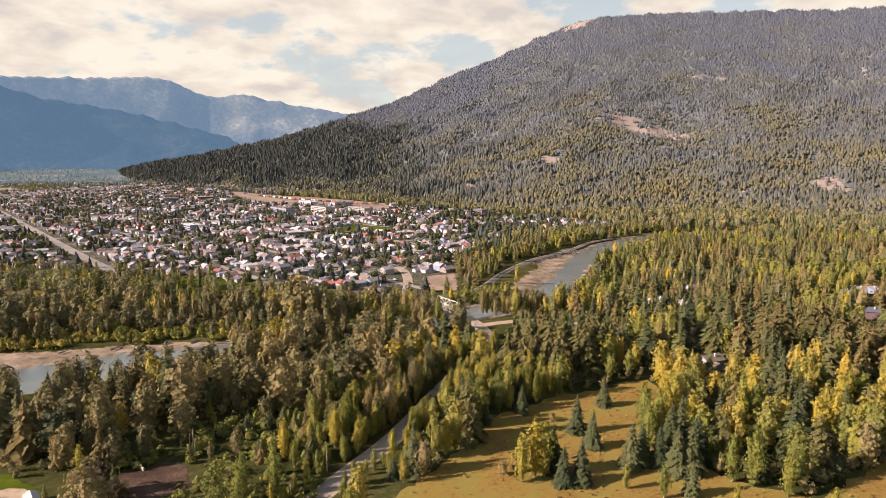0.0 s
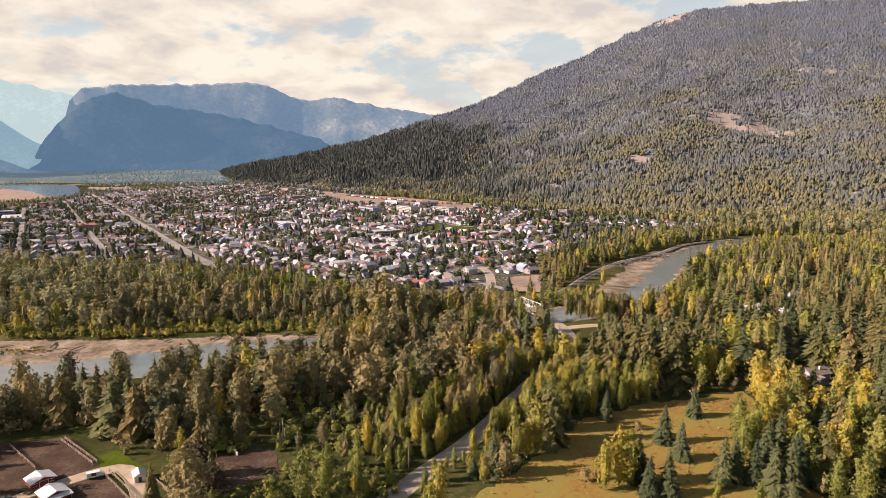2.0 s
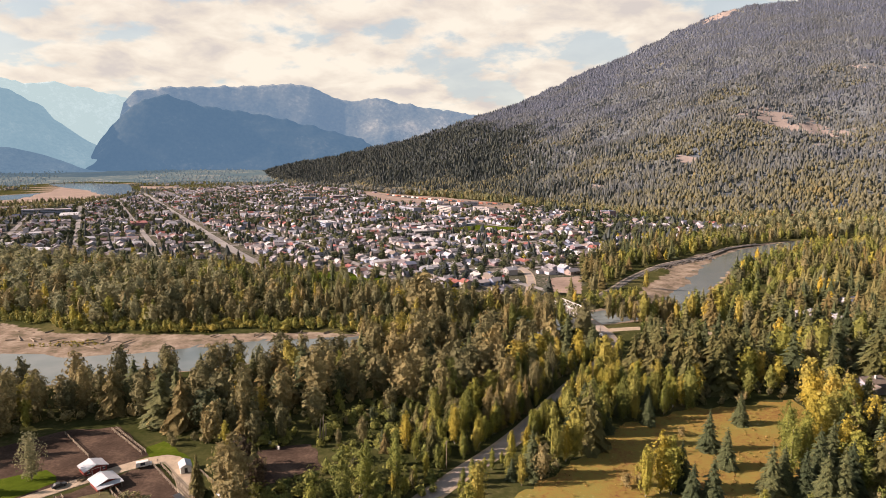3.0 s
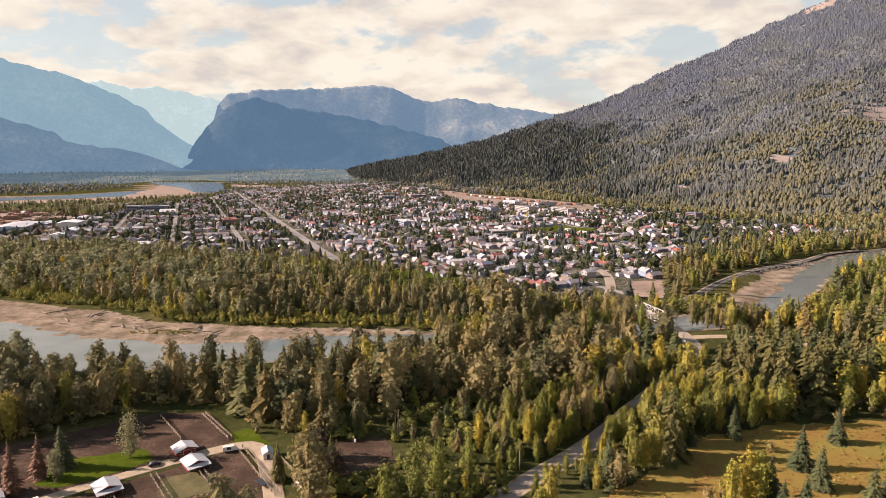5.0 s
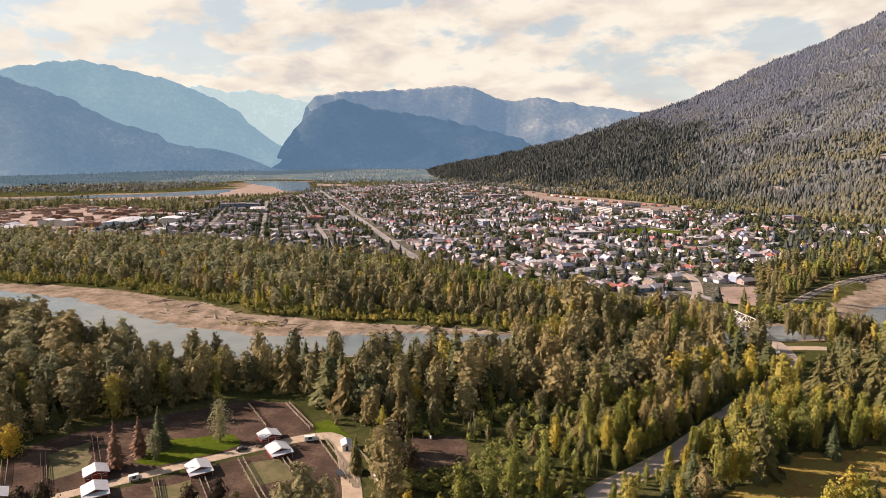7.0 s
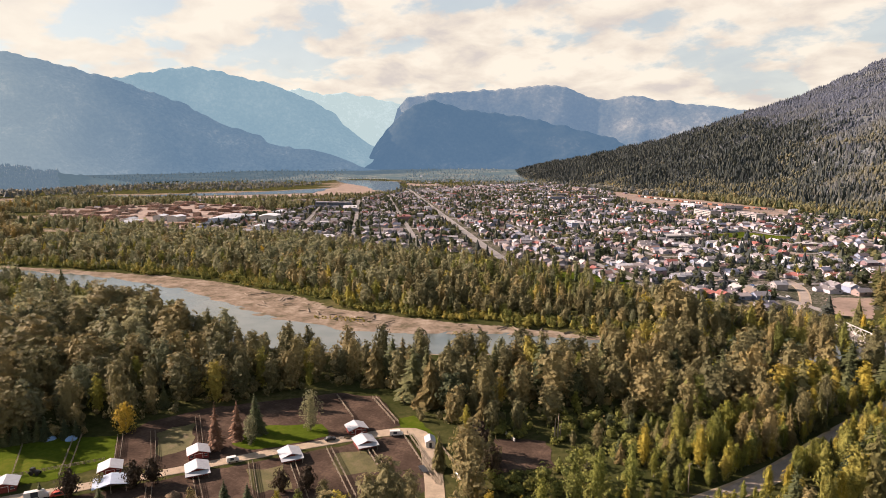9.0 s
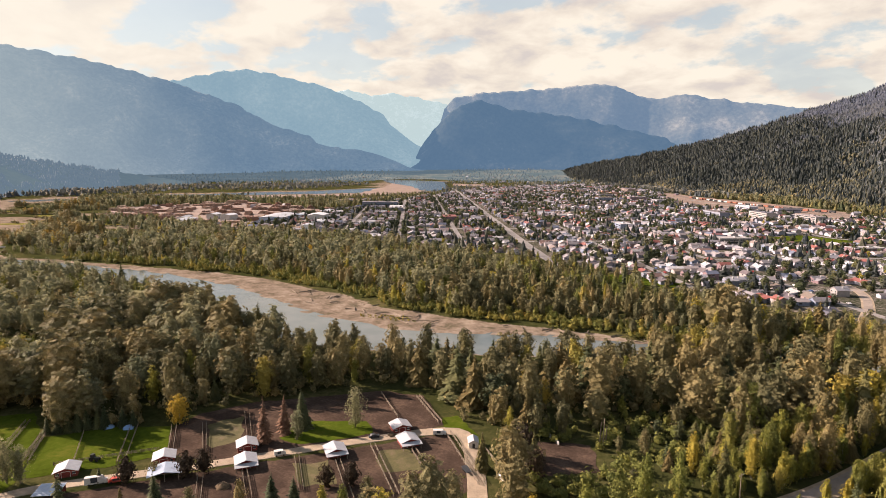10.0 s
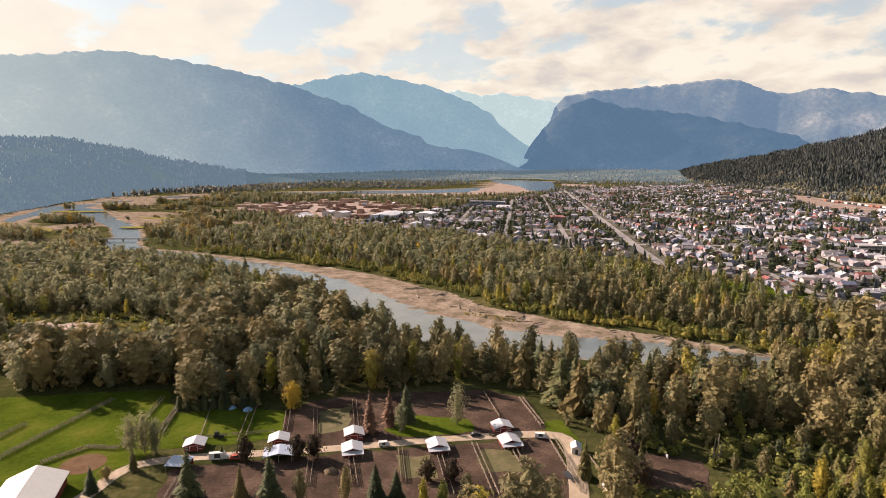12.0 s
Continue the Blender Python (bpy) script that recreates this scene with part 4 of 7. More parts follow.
def stature(P):
    """Tree heights fitted to the camera's view: lower on the young river banks, at the town's edge and before openings.
    """
    d, side, s = line_distance(P, RIVER)
    low = np.where(side > 0, np.where((P[:, 0] > -300) | (P[:, 0] < -440), 0.72 + 0.28 * smoothstep(35, 110, d), 1.0), 0.48 + 0.52 * smoothstep(50, 110, d))
    low = np.maximum(low, smoothstep(-150, -95, P[:, 0]))
    low *= 1 - 0.25 * (inside(P + np.array((-40.0, 90.0)), TOWN) & (P[:, 0] < -30))
    low *= np.where((P[:, 0] < -30) & (P[:, 1] < 195) & (P[:, 1] > -1.25 * P[:, 0] - 60), 1.0, np.where((P[:, 0] < -30) & (P[:, 0] > -260) & (P[:, 1] < 150), 0.62, 1.0))
    low *= np.where(inside(P, BRUSH), 0.55, 1.0) * np.where((P[:, 0] > -95) & (P[:, 1] < 215) & (P[:, 0] < 0), 0.6, 1.0)
    low *= np.where((P[:, 0] < -365) & (P[:, 0] > -470) & (P[:, 1] > 25) & (P[:, 1] < 120), 0.68, 1.0)
    low *= np.where((P[:, 0] < -1150) & (P[:, 1] > 900), 0.62, 1.0)
    return low


def plant(P, sets, scale=1.0):
    """sets: rows of (share field, name, templates, height low/high, width factor, tint low/high, material, label)."""
    shares = np.stack([np.maximum(1e-4, s[0]) for s in sets], 1)
    shares = np.cumsum(shares / shares.sum(1)[:, None], 1)
    kind = (rng.random(len(P))[:, None] > shares).sum(1)
    for k, (_, name, templates, hs, width, tints, material, label) in enumerate(sets):
        m = kind == k
        if not m.any():
            continue
        Q = P[m]
        n = len(Q)
        h = rng.uniform(hs[0], hs[1], n) * scale * (1 + 0.12 * wave(Q, 0.03, k)) * stature(Q)
        tint = np.clip(rng.uniform(tints[0], tints[1], n) + 0.12 * wave(Q, 0.012, 5 + k), 0, 1)
        west = smoothstep(-230, -330, Q[:, 0]) * (Q[:, 0] > -900) * ("oplar" in name)
        # western poplars get a small tint lift standing for backlit crowns
        tint = np.clip(tint + 0.05 * west, 0, 1)
        scatter(name, templates, Q, lift(Q), h, width * (1 + 0.3 * west) * rng.uniform(0.85, 1.45, n), tint, material, label)


def mixes(P):
    """Shares of the kinds of trees over the plan: birch and spruce east of the road, tall poplars along the river."""
    east = smoothstep(-30, 40, P[:, 0] + 0.05 * P[:, 1]) * (P[:, 1] < 900)
    roadside = 1 - smoothstep(8, 38, line_distance(P, ROAD)[0])
    bank = 1 - smoothstep(45, 95, line_distance(P, RIVER)[0])
    patch = np.clip(smoothstep(-0.15, 0.45, wave(P, 0.013, 6.0)) + 0.9 * bank * (P[:, 1] > 440) + 0.8 * smoothstep(330, 270, P[:, 1] + 0.2 * P[:, 0]), 0, 1)
    return east, roadside, patch


def wood(r0, r1, step, sets_of):
    P = jitter((-4700, -120), (2000, 4700), step, r0, r1)
    if r0 >= 2000:
        P = P[(wave(P, 0.0022, 3.0) + 0.5 * wave(P, 0.006, 1.0) > -0.55) | (rng.random(len(P)) < 0.12)]
    fa_ = azimuth(P)
    P = P[(np.hypot(P[:, 0], P[:, 1]) < np.interp(fa_, *np.array(FOOT_R).T) + 60) | (fa_ < -29)]
    P = P[free_ground(P)]
    sets_of(P)


# the stretch of the road whose trees stand singly
ROADSIDE = [(-75, 150), (-55, 232), (-22, 300), (30, 300), (60, 284), (36, 262), (8, 232), (-16, 190), (-24, 150)]


def near_sets(P, poplars=None):
    P = P[~inside(P, ROADSIDE)]
    e, rd, pa = mixes(P)
    cd = smoothstep(-0.3, 0.4, wave(P, 0.017, 2.0))
    plant(P, [
        ((1 - e) * (1 - 0.7 * rd) + 0.04 * e, "poplar_wood", poplars or T_POPLAR, (17, 29), 1.0, (0.05, 0.62), m_poplar, "tall olive-green poplars with thinning autumn crowns"),
        (0.10 * (1 - e) + 0.60 * e * pa + 0.02 * e + 0.5 * rd, "aspen_wood", poplars or T_POPLAR, (13, 23), 0.85, (0.05, 0.8), m_aspen, "yellow-green aspens in mixed wood"),
        (0.34 * (1 - e) * smoothstep(-250, -170, P[:, 0]) + 0.06, "alder_wood", poplars or T_POPLAR, (10, 19), 1.15, (0.1, 0.85), m_dark, "dark green alders and cottonwoods in the wood"),
        (0.045 * (1 - e) + 1.1 * smoothstep(-210, -330, P[:, 0]), "grey_poplars", poplars or T_POPLAR, (15, 25), 0.95, (0.0, 1.0), m_bare, "poplars greyed in the west for haze and backlight, a few thin-leaved"),
        (0.05 + 0.55 * rd + 0.36 * e * pa, "birch_wood", T_BIRCH, (11, 20), 1.0, (0.1, 0.8), m_birch, "slender yellow birches in autumn leaf"),
        (0.12 * (1 - e) + e * (1 - pa) * cd + 0.12 * e, "spruce_wood", T_SPRUCE, (16, 29), 1.0, (0.2, 0.9), m_spruce, "dark green spruces in mixed wood"),
        (0.06 + e * (1 - pa) * (1 - cd) + 0.10 * e, "cedar_wood", T_CEDAR, (17, 29), 1.0, (0.2, 0.95), m_cedar, "brown-green cedars in mixed wood")])
    if poplars is T_POPLAR_B:
        return
    B = jitter((-560, 40), (260, 460), 8.0, 112 if poplars else 235, 235 if poplars else 560)
    B = B[free_ground(B) & ~inside(B, ROADSIDE)]
    plant(B, [(np.ones(len(B)), "undergrowth", T_BUSH, (2.5, 6.0), 1.1, (0.1, 0.8), m_poplar, "green shrubs below the trees")])


def mid_sets(P, poplars=None):
    e, rd, pa = mixes(P)
    cd = smoothstep(-0.3, 0.4, wave(P, 0.012, 2.0))
    plant(P, [
        (0.14 * (1 - e) + 0.03 + 0.55 * smoothstep(-280, -420, P[:, 0]) * (1 + 1.4 * (P[:, 1] < 260)), "grey_poplars", poplars or M_POPLAR, (13, 21), 0.95, (0.0, 0.8), m_bare, "flood plain poplars, coloured grey-green for haze and backlight"),
        (0.55 * (1 - e) + 0.14 * e, "poplar_wood", poplars or M_POPLAR, (12, 18), 1.0, (0.1, 0.6), m_poplar, "olive-green poplar wood on the flood plain"),
        (0.30 * (1 - e) + 0.8 * e * pa, "aspen_wood", poplars or M_POPLAR, (11, 17), 1.0, (0.05, 0.5), m_aspen, "yellow-green aspens in the wood"),
        (0.06 + 0.10 * pa + 0.05 * e * pa, "birch_wood", poplars or M_POPLAR, (10, 17), 0.75, (0.15, 0.8), m_birch, "yellow-green birches in the wood"),
        (0.12 * (1 - e) + 0.1 * e + e * (1 - pa) * cd, "spruce_wood", M_SPRUCE, (15, 25), 1.1, (0.2, 1.0), m_spruce, "dark spruces in the wood"),
        (0.05 + 0.06 * e + e * (1 - pa) * (1 - cd), "cedar_wood", M_SPRUCE, (14, 24), 1.15, (0.2, 1.0), m_cedar, "brown-green cedars in the wood")])


def far_sets(P):
    pa = 0.5 + 0.5 * wave(P, 0.008, 6.0)
    plant(P, [
        (0.3 + 0 * pa, "poplar_wood", F_POPLAR, (13, 20), 1.0, (0.0, 0.6), m_poplar, "distant poplar wood"),
        (0.4 + 0 * pa, "grey_poplars", F_POPLAR, (12, 19), 1.0, (0.0, 0.8), m_bare, "distant poplars, coloured grey-green for haze"),
        (0.5 * pa + 0.15, "spruce_wood", F_CONE, (12, 19), 1.4, (0.2, 1.0), m_spruce, "distant spruce wood"),
        (0.05 + 0 * pa, "birch_wood", F_POPLAR, (10, 16), 0.9, (0.0, 0.6), m_birch, "distant birches turning yellow")])


def hazy_sets(P, leaf, needle, before=""):
    pa = 0.5 + 0.5 * wave(P, 0.004, 6.0)
    plant(P, [
        (0.6 + 0 * pa, before + "poplar_wood", F_POPLAR, (12, 19), 1.5, (0.0, 1.0), leaf, "woods far up the valley, grey-green in the haze"),
        (0.7 * pa + 0.15, before + "spruce_wood", F_CONE, (12, 21), 1.7, (0.0, 1.0), needle, "dark spruces far up the valley in the haze")])


wood(112, 235, 10.6, lambda P: near_sets(P, T_POPLAR_A))
wood(235, 340, 10.8, near_sets)
wood(340, 460, 11.2, lambda P: near_sets(P, T_POPLAR_B))
wood(460, 640, 11.6, lambda P: mid_sets(P, T_POPLAR_C))
wood(640, 1050, 12.0, mid_sets)
wood(1050, 2000, 15.0, far_sets)
# haze sits in the tree colours here, and in their glow beyond 3 km
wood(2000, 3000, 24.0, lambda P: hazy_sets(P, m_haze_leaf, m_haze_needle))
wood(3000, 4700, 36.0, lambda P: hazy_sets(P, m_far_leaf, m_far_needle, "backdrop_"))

# young growth along the bars on the river's far side
Y = jitter((-760, 230), (60, 520), 5.2, 280, 900)
d_, side_, s_ = line_distance(Y, RIVER)
w_ = np.interp(s_, *np.array(RIVER_W).T) + np.interp(s_, *np.array(BAR_W).T)
Y = Y[(d_ < w_ + 34) & (side_ < 0) & (d_ > w_ + 5 + 3 * wave(Y, 0.05, 2.0)) & (d_ < w_ + 42) & (rng.random(len(Y)) < 0.8) & (line_distance(Y, ROAD)[0] > 12)]
n = len(Y)
scatter("young_poplars", M_POPLAR, Y, np.zeros(n), rng.uniform(2.5, 7.5, n) * (1 + 0.35 * wave(Y, 0.05, 1.0)), rng.uniform(1.0, 1.5, n), rng.uniform(0.15, 0.72, n), m_aspen, "young yellow-green poplars and willows along the bar")

# willow scrub between the bars and the wood
Y = jitter((-760, 230), (60, 520), 4.6, 250, 900)
d_, side_, s_ = line_distance(Y, RIVER)
w_ = np.interp(s_, *np.array(RIVER_W).T) + np.interp(s_, *np.array(BAR_W).T)
Y = Y[(d_ < w_ + 30) & (side_ < 0) & (d_ > w_ + 4 + 5 * wave(Y, 0.05, 2.0)) & (line_distance(Y, ROAD)[0] > 12)]
n = len(Y)
scatter("willow_scrub", T_BUSH, Y, np.zeros(n), rng.uniform(1.4, 4.2, n), rng.uniform(1.2, 2.0, n), np.clip(rng.uniform(0.1, 0.6, n) + 0.2 * wave(Y, 0.03, 4.0), 0, 1), m_aspen, "low yellow-green willow scrub along the bar")

ISLANDS = [(-298, 311, 30, 6, 14), (-222, 368, 20, 5, 33), (-262, 352, 14, 4, 33), (-196, 372, 10, 4, 33)]
Y = jitter((-340, 290), (-170, 390), 2.6, 0, 900)
Y = Y[in_patches(Y, ISLANDS)]
n = len(Y)
scatter("bar_scrub", T_BUSH, Y, channel(Y)[0] - 0.2, rng.uniform(0.5, 1.6, n) + 2.0 * (Y[:, 0] > -235) * rng.random(n), rng.uniform(1.2, 2.2, n), rng.uniform(0.2, 0.9, n), m_aspen, "low yellow-green scrub on the gravel bar")

# clumps of trees and brush on the flats by the river's mouth
Y = jitter((-1760, 60), (-780, 720), 8.5, 0, 2200)
Y = Y[in_patches(Y, CLUMPS) & (line_distance(Y, RIVER)[0] > 26)]
n = len(Y)
gk = rng.random(n) < 0.5
for m_, mat_, lab_ in ((gk, m_bare, "clumps of poplars on the river flats, coloured grey-green for haze"), (~gk, m_poplar, "clumps of olive poplars on the river flats")):
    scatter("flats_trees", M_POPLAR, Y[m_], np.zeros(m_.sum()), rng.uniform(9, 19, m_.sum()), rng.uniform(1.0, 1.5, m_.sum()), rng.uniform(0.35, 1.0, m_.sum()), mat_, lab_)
Y = jitter((-1900, 60), (-780, 760), 13.0, 0, 2200)
Y = Y[(Y[:, 1] < 560 + 0.15 * (-880 - Y[:, 0])) & (wave(Y, 0.011, 4.0) + 0.4 * wave(Y, 0.04, 2.0) > 0.45) & (line_distance(Y, RIVER)[0] > 30) & (line_distance(Y, COLUMBIA)[0] > 130)]
n = len(Y)
scatter("flats_brush", T_BUSH, Y, np.zeros(n), rng.uniform(2.0, 6.0, n), rng.uniform(1.2, 2.2, n), rng.uniform(0.0, 0.7, n), m_poplar, "low willow brush on the river flats")

# wood on the low western hill, with haze as a faint glow in its leaves
n = 9000
fa = rng.uniform(-98, -66, n)
fu = rng.random(n)
wr0, wr1 = np.interp(fa, w_az, w_r0), np.interp(fa, w_az, w_r1)
wr = wr0 + (wr1 - wr0) * fu
WP = np.stack([np.sin(np.radians(fa)) * wr, np.cos(np.radians(fa)) * wr], 1)
i_ = np.clip(((fa - w_az[0]) / 0.25).astype(int), 0, len(w_az) - 1)
wz = np.array([np.interp(b, w_u[:-1], w_z[a, :-1]) for a, b in zip(i_, fu)]) - 1
open_ = (wave(WP, 0.006, 2.0) > 0.45) & (fu > 0.25) & (fu < 0.75)
fa, WP, wz = fa[~open_], WP[~open_], wz[~open_]
n = len(fa)
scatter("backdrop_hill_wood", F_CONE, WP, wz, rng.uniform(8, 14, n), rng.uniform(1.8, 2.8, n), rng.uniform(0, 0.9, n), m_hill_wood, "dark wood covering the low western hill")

# the mountain's forest
n = 150000
fa = rng.uniform(-29.5, 41, n)
fu = rng.random(n) ** 0.85
fr0, fr1 = np.interp(fa, h_az, h_r0), np.interp(fa, h_az, h_r1)
fr = fr0 + (fr1 - fr0) * fu
FP = np.stack([np.sin(np.radians(fa)) * fr, np.cos(np.radians(fa)) * fr], 1)
keep = rng.random(n) < (fr / 4700) ** 0.45
keep &= ~((scar(fa, fu, FP)["rock"] + rng.normal(0, 0.12, n) > 0.5) & (rng.random(n) < 0.93))
fa, fu, fr, FP = fa[keep], fu[keep], fr[keep], FP[keep]
patchy = 0.55 * wave(FP, 0.0045, 2.0) + 0.45 * wave(FP, 0.012, 7.0)
birchy = smoothstep(0.15, 0.95, patchy + 0.85 - 1.9 * fu + 1.1 * np.maximum(0, 1 - np.hypot((fa - 20.5) / 5.5, (fu - 0.235) / 0.075)))
gold = rng.random(len(fa)) < 0.62 * birchy
hz = hill_height(fa, fu) - 1
ng, nc = int(gold.sum()), int((~gold).sum())
# tone falls with height, so the upper trees take the painted haze colours
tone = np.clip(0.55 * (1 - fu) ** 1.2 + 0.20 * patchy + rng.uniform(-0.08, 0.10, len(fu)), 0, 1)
# spruces given the dark needles where a cloud shadow is painted in
spur = ~gold & (fa + 5 * wave(FP, 0.004, 1.0) + rng.normal(0, 2.5, len(fa)) + 14 * fu < 2)
ns_ = int(spur.sum())
scatter("spur_spruces", S_CONE, FP[spur], hz[spur], rng.uniform(13, 25, ns_), rng.uniform(1.0, 1.4, ns_), rng.uniform(0.0, 0.8, ns_), m_spur, "spruces on the mountain's low spur, coloured dark for a cloud shadow")
gold |= spur
nc = int((~gold).sum())
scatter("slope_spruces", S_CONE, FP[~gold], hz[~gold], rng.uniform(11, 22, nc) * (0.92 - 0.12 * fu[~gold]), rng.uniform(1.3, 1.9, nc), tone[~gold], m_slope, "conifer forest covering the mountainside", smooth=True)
gold &= ~spur
ng = int(gold.sum())
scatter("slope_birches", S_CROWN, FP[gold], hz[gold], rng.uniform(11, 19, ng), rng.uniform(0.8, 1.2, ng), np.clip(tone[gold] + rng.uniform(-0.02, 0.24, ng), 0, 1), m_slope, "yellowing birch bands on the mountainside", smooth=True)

# ---- parts of built things ----
def plain(name, colour, rough=0.6, metal=0.0, vary=0.12, scale=0.8):
    lo = tuple(max(0.0, c * (1 - vary)) for c in colour)
    hi = tuple(min(1.0, c * (1 + vary)) for c in colour)
    return surface(name, [(0.2, lo), (0.8, hi)], scale, rough, metal)


def palette(name, colours, source="Random", rough=0.75):
    """One material, many paints: a house takes its colour by chance, weathered a little."""
    m = bpy.data.materials.new(name)
    m.use_nodes = True
    nt = m.node_tree
    nt.nodes.clear()
    if source == "Random":
        r = node(nt, "ShaderNodeObjectInfo").outputs["Random"]
    else:
        r = node(nt, "ShaderNodeAttribute", attribute_name="tint").outputs["Fac"]
    col = ramp(nt, r, [(i / len(colours), c) for i, c in enumerate(colours)], "CONSTANT")
    vec = node(nt, "ShaderNodeNewGeometry").outputs["Position"]
    dirt = ramp(nt, noise_tex(nt, vec, 0.7, 4.0, 0.65), [(0.3, (0.78, 0.76, 0.72)), (0.7, (1.0, 1.0, 1.0))])
    b = node(nt, "ShaderNodeBsdfPrincipled", at={"Base Color": mixc(nt, 1.0, col, dirt, "MULTIPLY"), "Roughness": rough, "Specular IOR Level": 0.3})
    node(nt, "ShaderNodeOutputMaterial", at={0: b.outputs[0]})
    return m


WALLS = [(0.41, 0.40, 0.47), (0.31, 0.29, 0.30), (0.36, 0.36, 0.44), (0.23, 0.25, 0.32), (0.37, 0.34, 0.34), (0.20, 0.14, 0.16), (0.46, 0.46, 0.53), (0.20, 0.24, 0.34), (0.27, 0.21, 0.20), (0.27, 0.27, 0.32), (0.35, 0.32, 0.35)]
ROOFS = [(0.17, 0.16, 0.17), (0.33, 0.33, 0.37), (0.12, 0.105, 0.12), (0.23, 0.19, 0.18), (0.30, 0.28, 0.30), (0.14, 0.12, 0.13), (0.26, 0.25, 0.28), (0.20, 0.13, 0.12), (0.11, 0.11, 0.14), (0.29, 0.26, 0.27), (0.15, 0.17, 0.24), (0.46, 0.46, 0.50), (0.24, 0.09, 0.08), (0.22, 0.21, 0.23), (0.18, 0.15, 0.13), (0.38, 0.37, 0.38)]
m_wall, m_wall_far = palette("house_siding", WALLS), palette("far_house_siding", WALLS, "tint")
m_roof, m_roof_far = palette("house_roof", ROOFS, rough=0.6), palette("far_house_roof", ROOFS, "tint", 0.6)
m_glass = plain("window_glass", (0.05, 0.06, 0.07), 0.1)
m_white = plain("white_paint", (0.58, 0.57, 0.55), 0.5)
m_red = plain("barn_red_boards", (0.17, 0.035, 0.028), 0.8, 0.0, 0.3)
m_tin = plain("white_metal_roof", (0.40, 0.41, 0.44), 0.45, 0.0, 0.10)
m_hall_roof = plain("bright_metal_roof", (0.56, 0.55, 0.52), 0.4, 0.0, 0.06)
m_blue = plain("pale_blue_tin", (0.34, 0.40, 0.50), 0.4)
m_wood = plain("weathered_rail", (0.20, 0.165, 0.125), 0.85, 0.0, 0.3)
m_steel = plain("bridge_steel", (0.45, 0.44, 0.42), 0.5)
m_dark_metal = plain("dark_paint", (0.03, 0.032, 0.036), 0.35)
m_tyre = plain("rubber", (0.02, 0.02, 0.02), 0.9)
m_log = palette("log_bark", [(0.28, 0.165, 0.125), (0.38, 0.25, 0.19), (0.20, 0.125, 0.105), (0.48, 0.37, 0.29), (0.31, 0.20, 0.16), (0.43, 0.30, 0.23)], "tint")
m_millyard = surface("mill_yard_soil", [(0.2, (0.15, 0.108, 0.088)), (0.8, (0.27, 0.205, 0.17))], 0.02, 0.95)
m_lumber = palette("sawn_lumber", [(0.42, 0.31, 0.17), (0.50, 0.40, 0.25), (0.36, 0.26, 0.17), (0.55, 0.50, 0.42), (0.56, 0.55, 0.54), (0.30, 0.29, 0.30)], "tint")
m_hay = plain("dung_and_straw", (0.12, 0.085, 0.05), 0.95, 0.0, 0.4)
m_tarp = plain("blue_tarpaulin", (0.18, 0.30, 0.50), 0.5)
m_grey = plain("concrete_grey", (0.42, 0.41, 0.40), 0.8)
m_redroof = plain("red_paint", (0.42, 0.07, 0.05), 0.5)
m_orange = plain("freight_red", (0.22, 0.085, 0.055), 0.7)


def box(x0, x1, y0, y1, z0, z1):
    v = np.array([(x, y, z) for z in (z0, z1) for x, y in ((x0, y0), (x1, y0), (x1, y1), (x0, y1))], float)
    return v, np.array([(3, 2, 1, 0), (4, 5, 6, 7), (0, 1, 5, 4), (1, 2, 6, 5), (2, 3, 7, 6), (3, 0, 4, 7)])


def prism(section, y0, y1):
    """A closed solid: a section in x and z, drawn along y; its ends are fans of quads."""
    s = np.array(section, float)
    n = len(s)
    v = np.concatenate([np.column_stack([s[:, 0], np.full(n, y0), s[:, 1]]), np.column_stack([s[:, 0], np.full(n, y1), s[:, 1]])])
    f = [(i, (i + 1) % n, n + (i + 1) % n, n + i) for i in range(n)]
    for k in range(1, n - 2, 2):
        f.append((0, k + 2, k + 1, k))
        f.append((n, n + k, n + k + 1, n + k + 2))
    return v, np.array(f)


def gable_walls(w, d, h, rise):
    return prism([(-w / 2, 0), (0, 0), (w / 2, 0), (w / 2, h), (0, h + rise), (-w / 2, h)], -d / 2, d / 2)


def gable_roof(w, d, h, rise, over=0.5, t=0.22):
    a = w / 2 + over
    e = h - rise * over / (w / 2)
    v1, f1 = prism([(0, h + rise + 0.04), (-a, e + 0.04), (-a, e + t), (0, h + rise + t + 0.04)], -d / 2 - over, d / 2 + over)
    v2, f2 = prism([(0, h + rise + 0.04), (0, h + rise + t + 0.04), (a, e + t), (a, e + 0.04)], -d / 2 - over, d / 2 + over)
    return join([(v1, f1), (v2, f2)])


def moved(geo, x=0.0, y=0.0, z=0.0, turn=0.0):
    v, f = geo
    c, s = math.cos(radians(turn)), math.sin(radians(turn))
    return np.column_stack([v[:, 0] * c - v[:, 1] * s + x, v[:, 0] * s + v[:, 1] * c + y, v[:, 2] + z]), f


def part(name, geo, material, parent, label=""):
    return mesh_object(name, geo[0], geo[1], material, "", label, False, None, "", parent)


def thing(name, label, category, group="", at=None):
    ob = tagged(new(name), label, category, group)
    ob.empty_display_size = 0.5
    if at is not None:
        ob.matrix_basis = at
    return ob


# ---- single trees ----
m_birch_bark = surface("birch_bark", [(0.35, (0.10, 0.09, 0.08)), (0.5, (0.42, 0.40, 0.36))], 1.2, 0.85)
m_russet = leaf_mat("russet_needles", [(0.0, (0.10, 0.065, 0.045)), (1.0, (0.19, 0.11, 0.075))], 0.15)
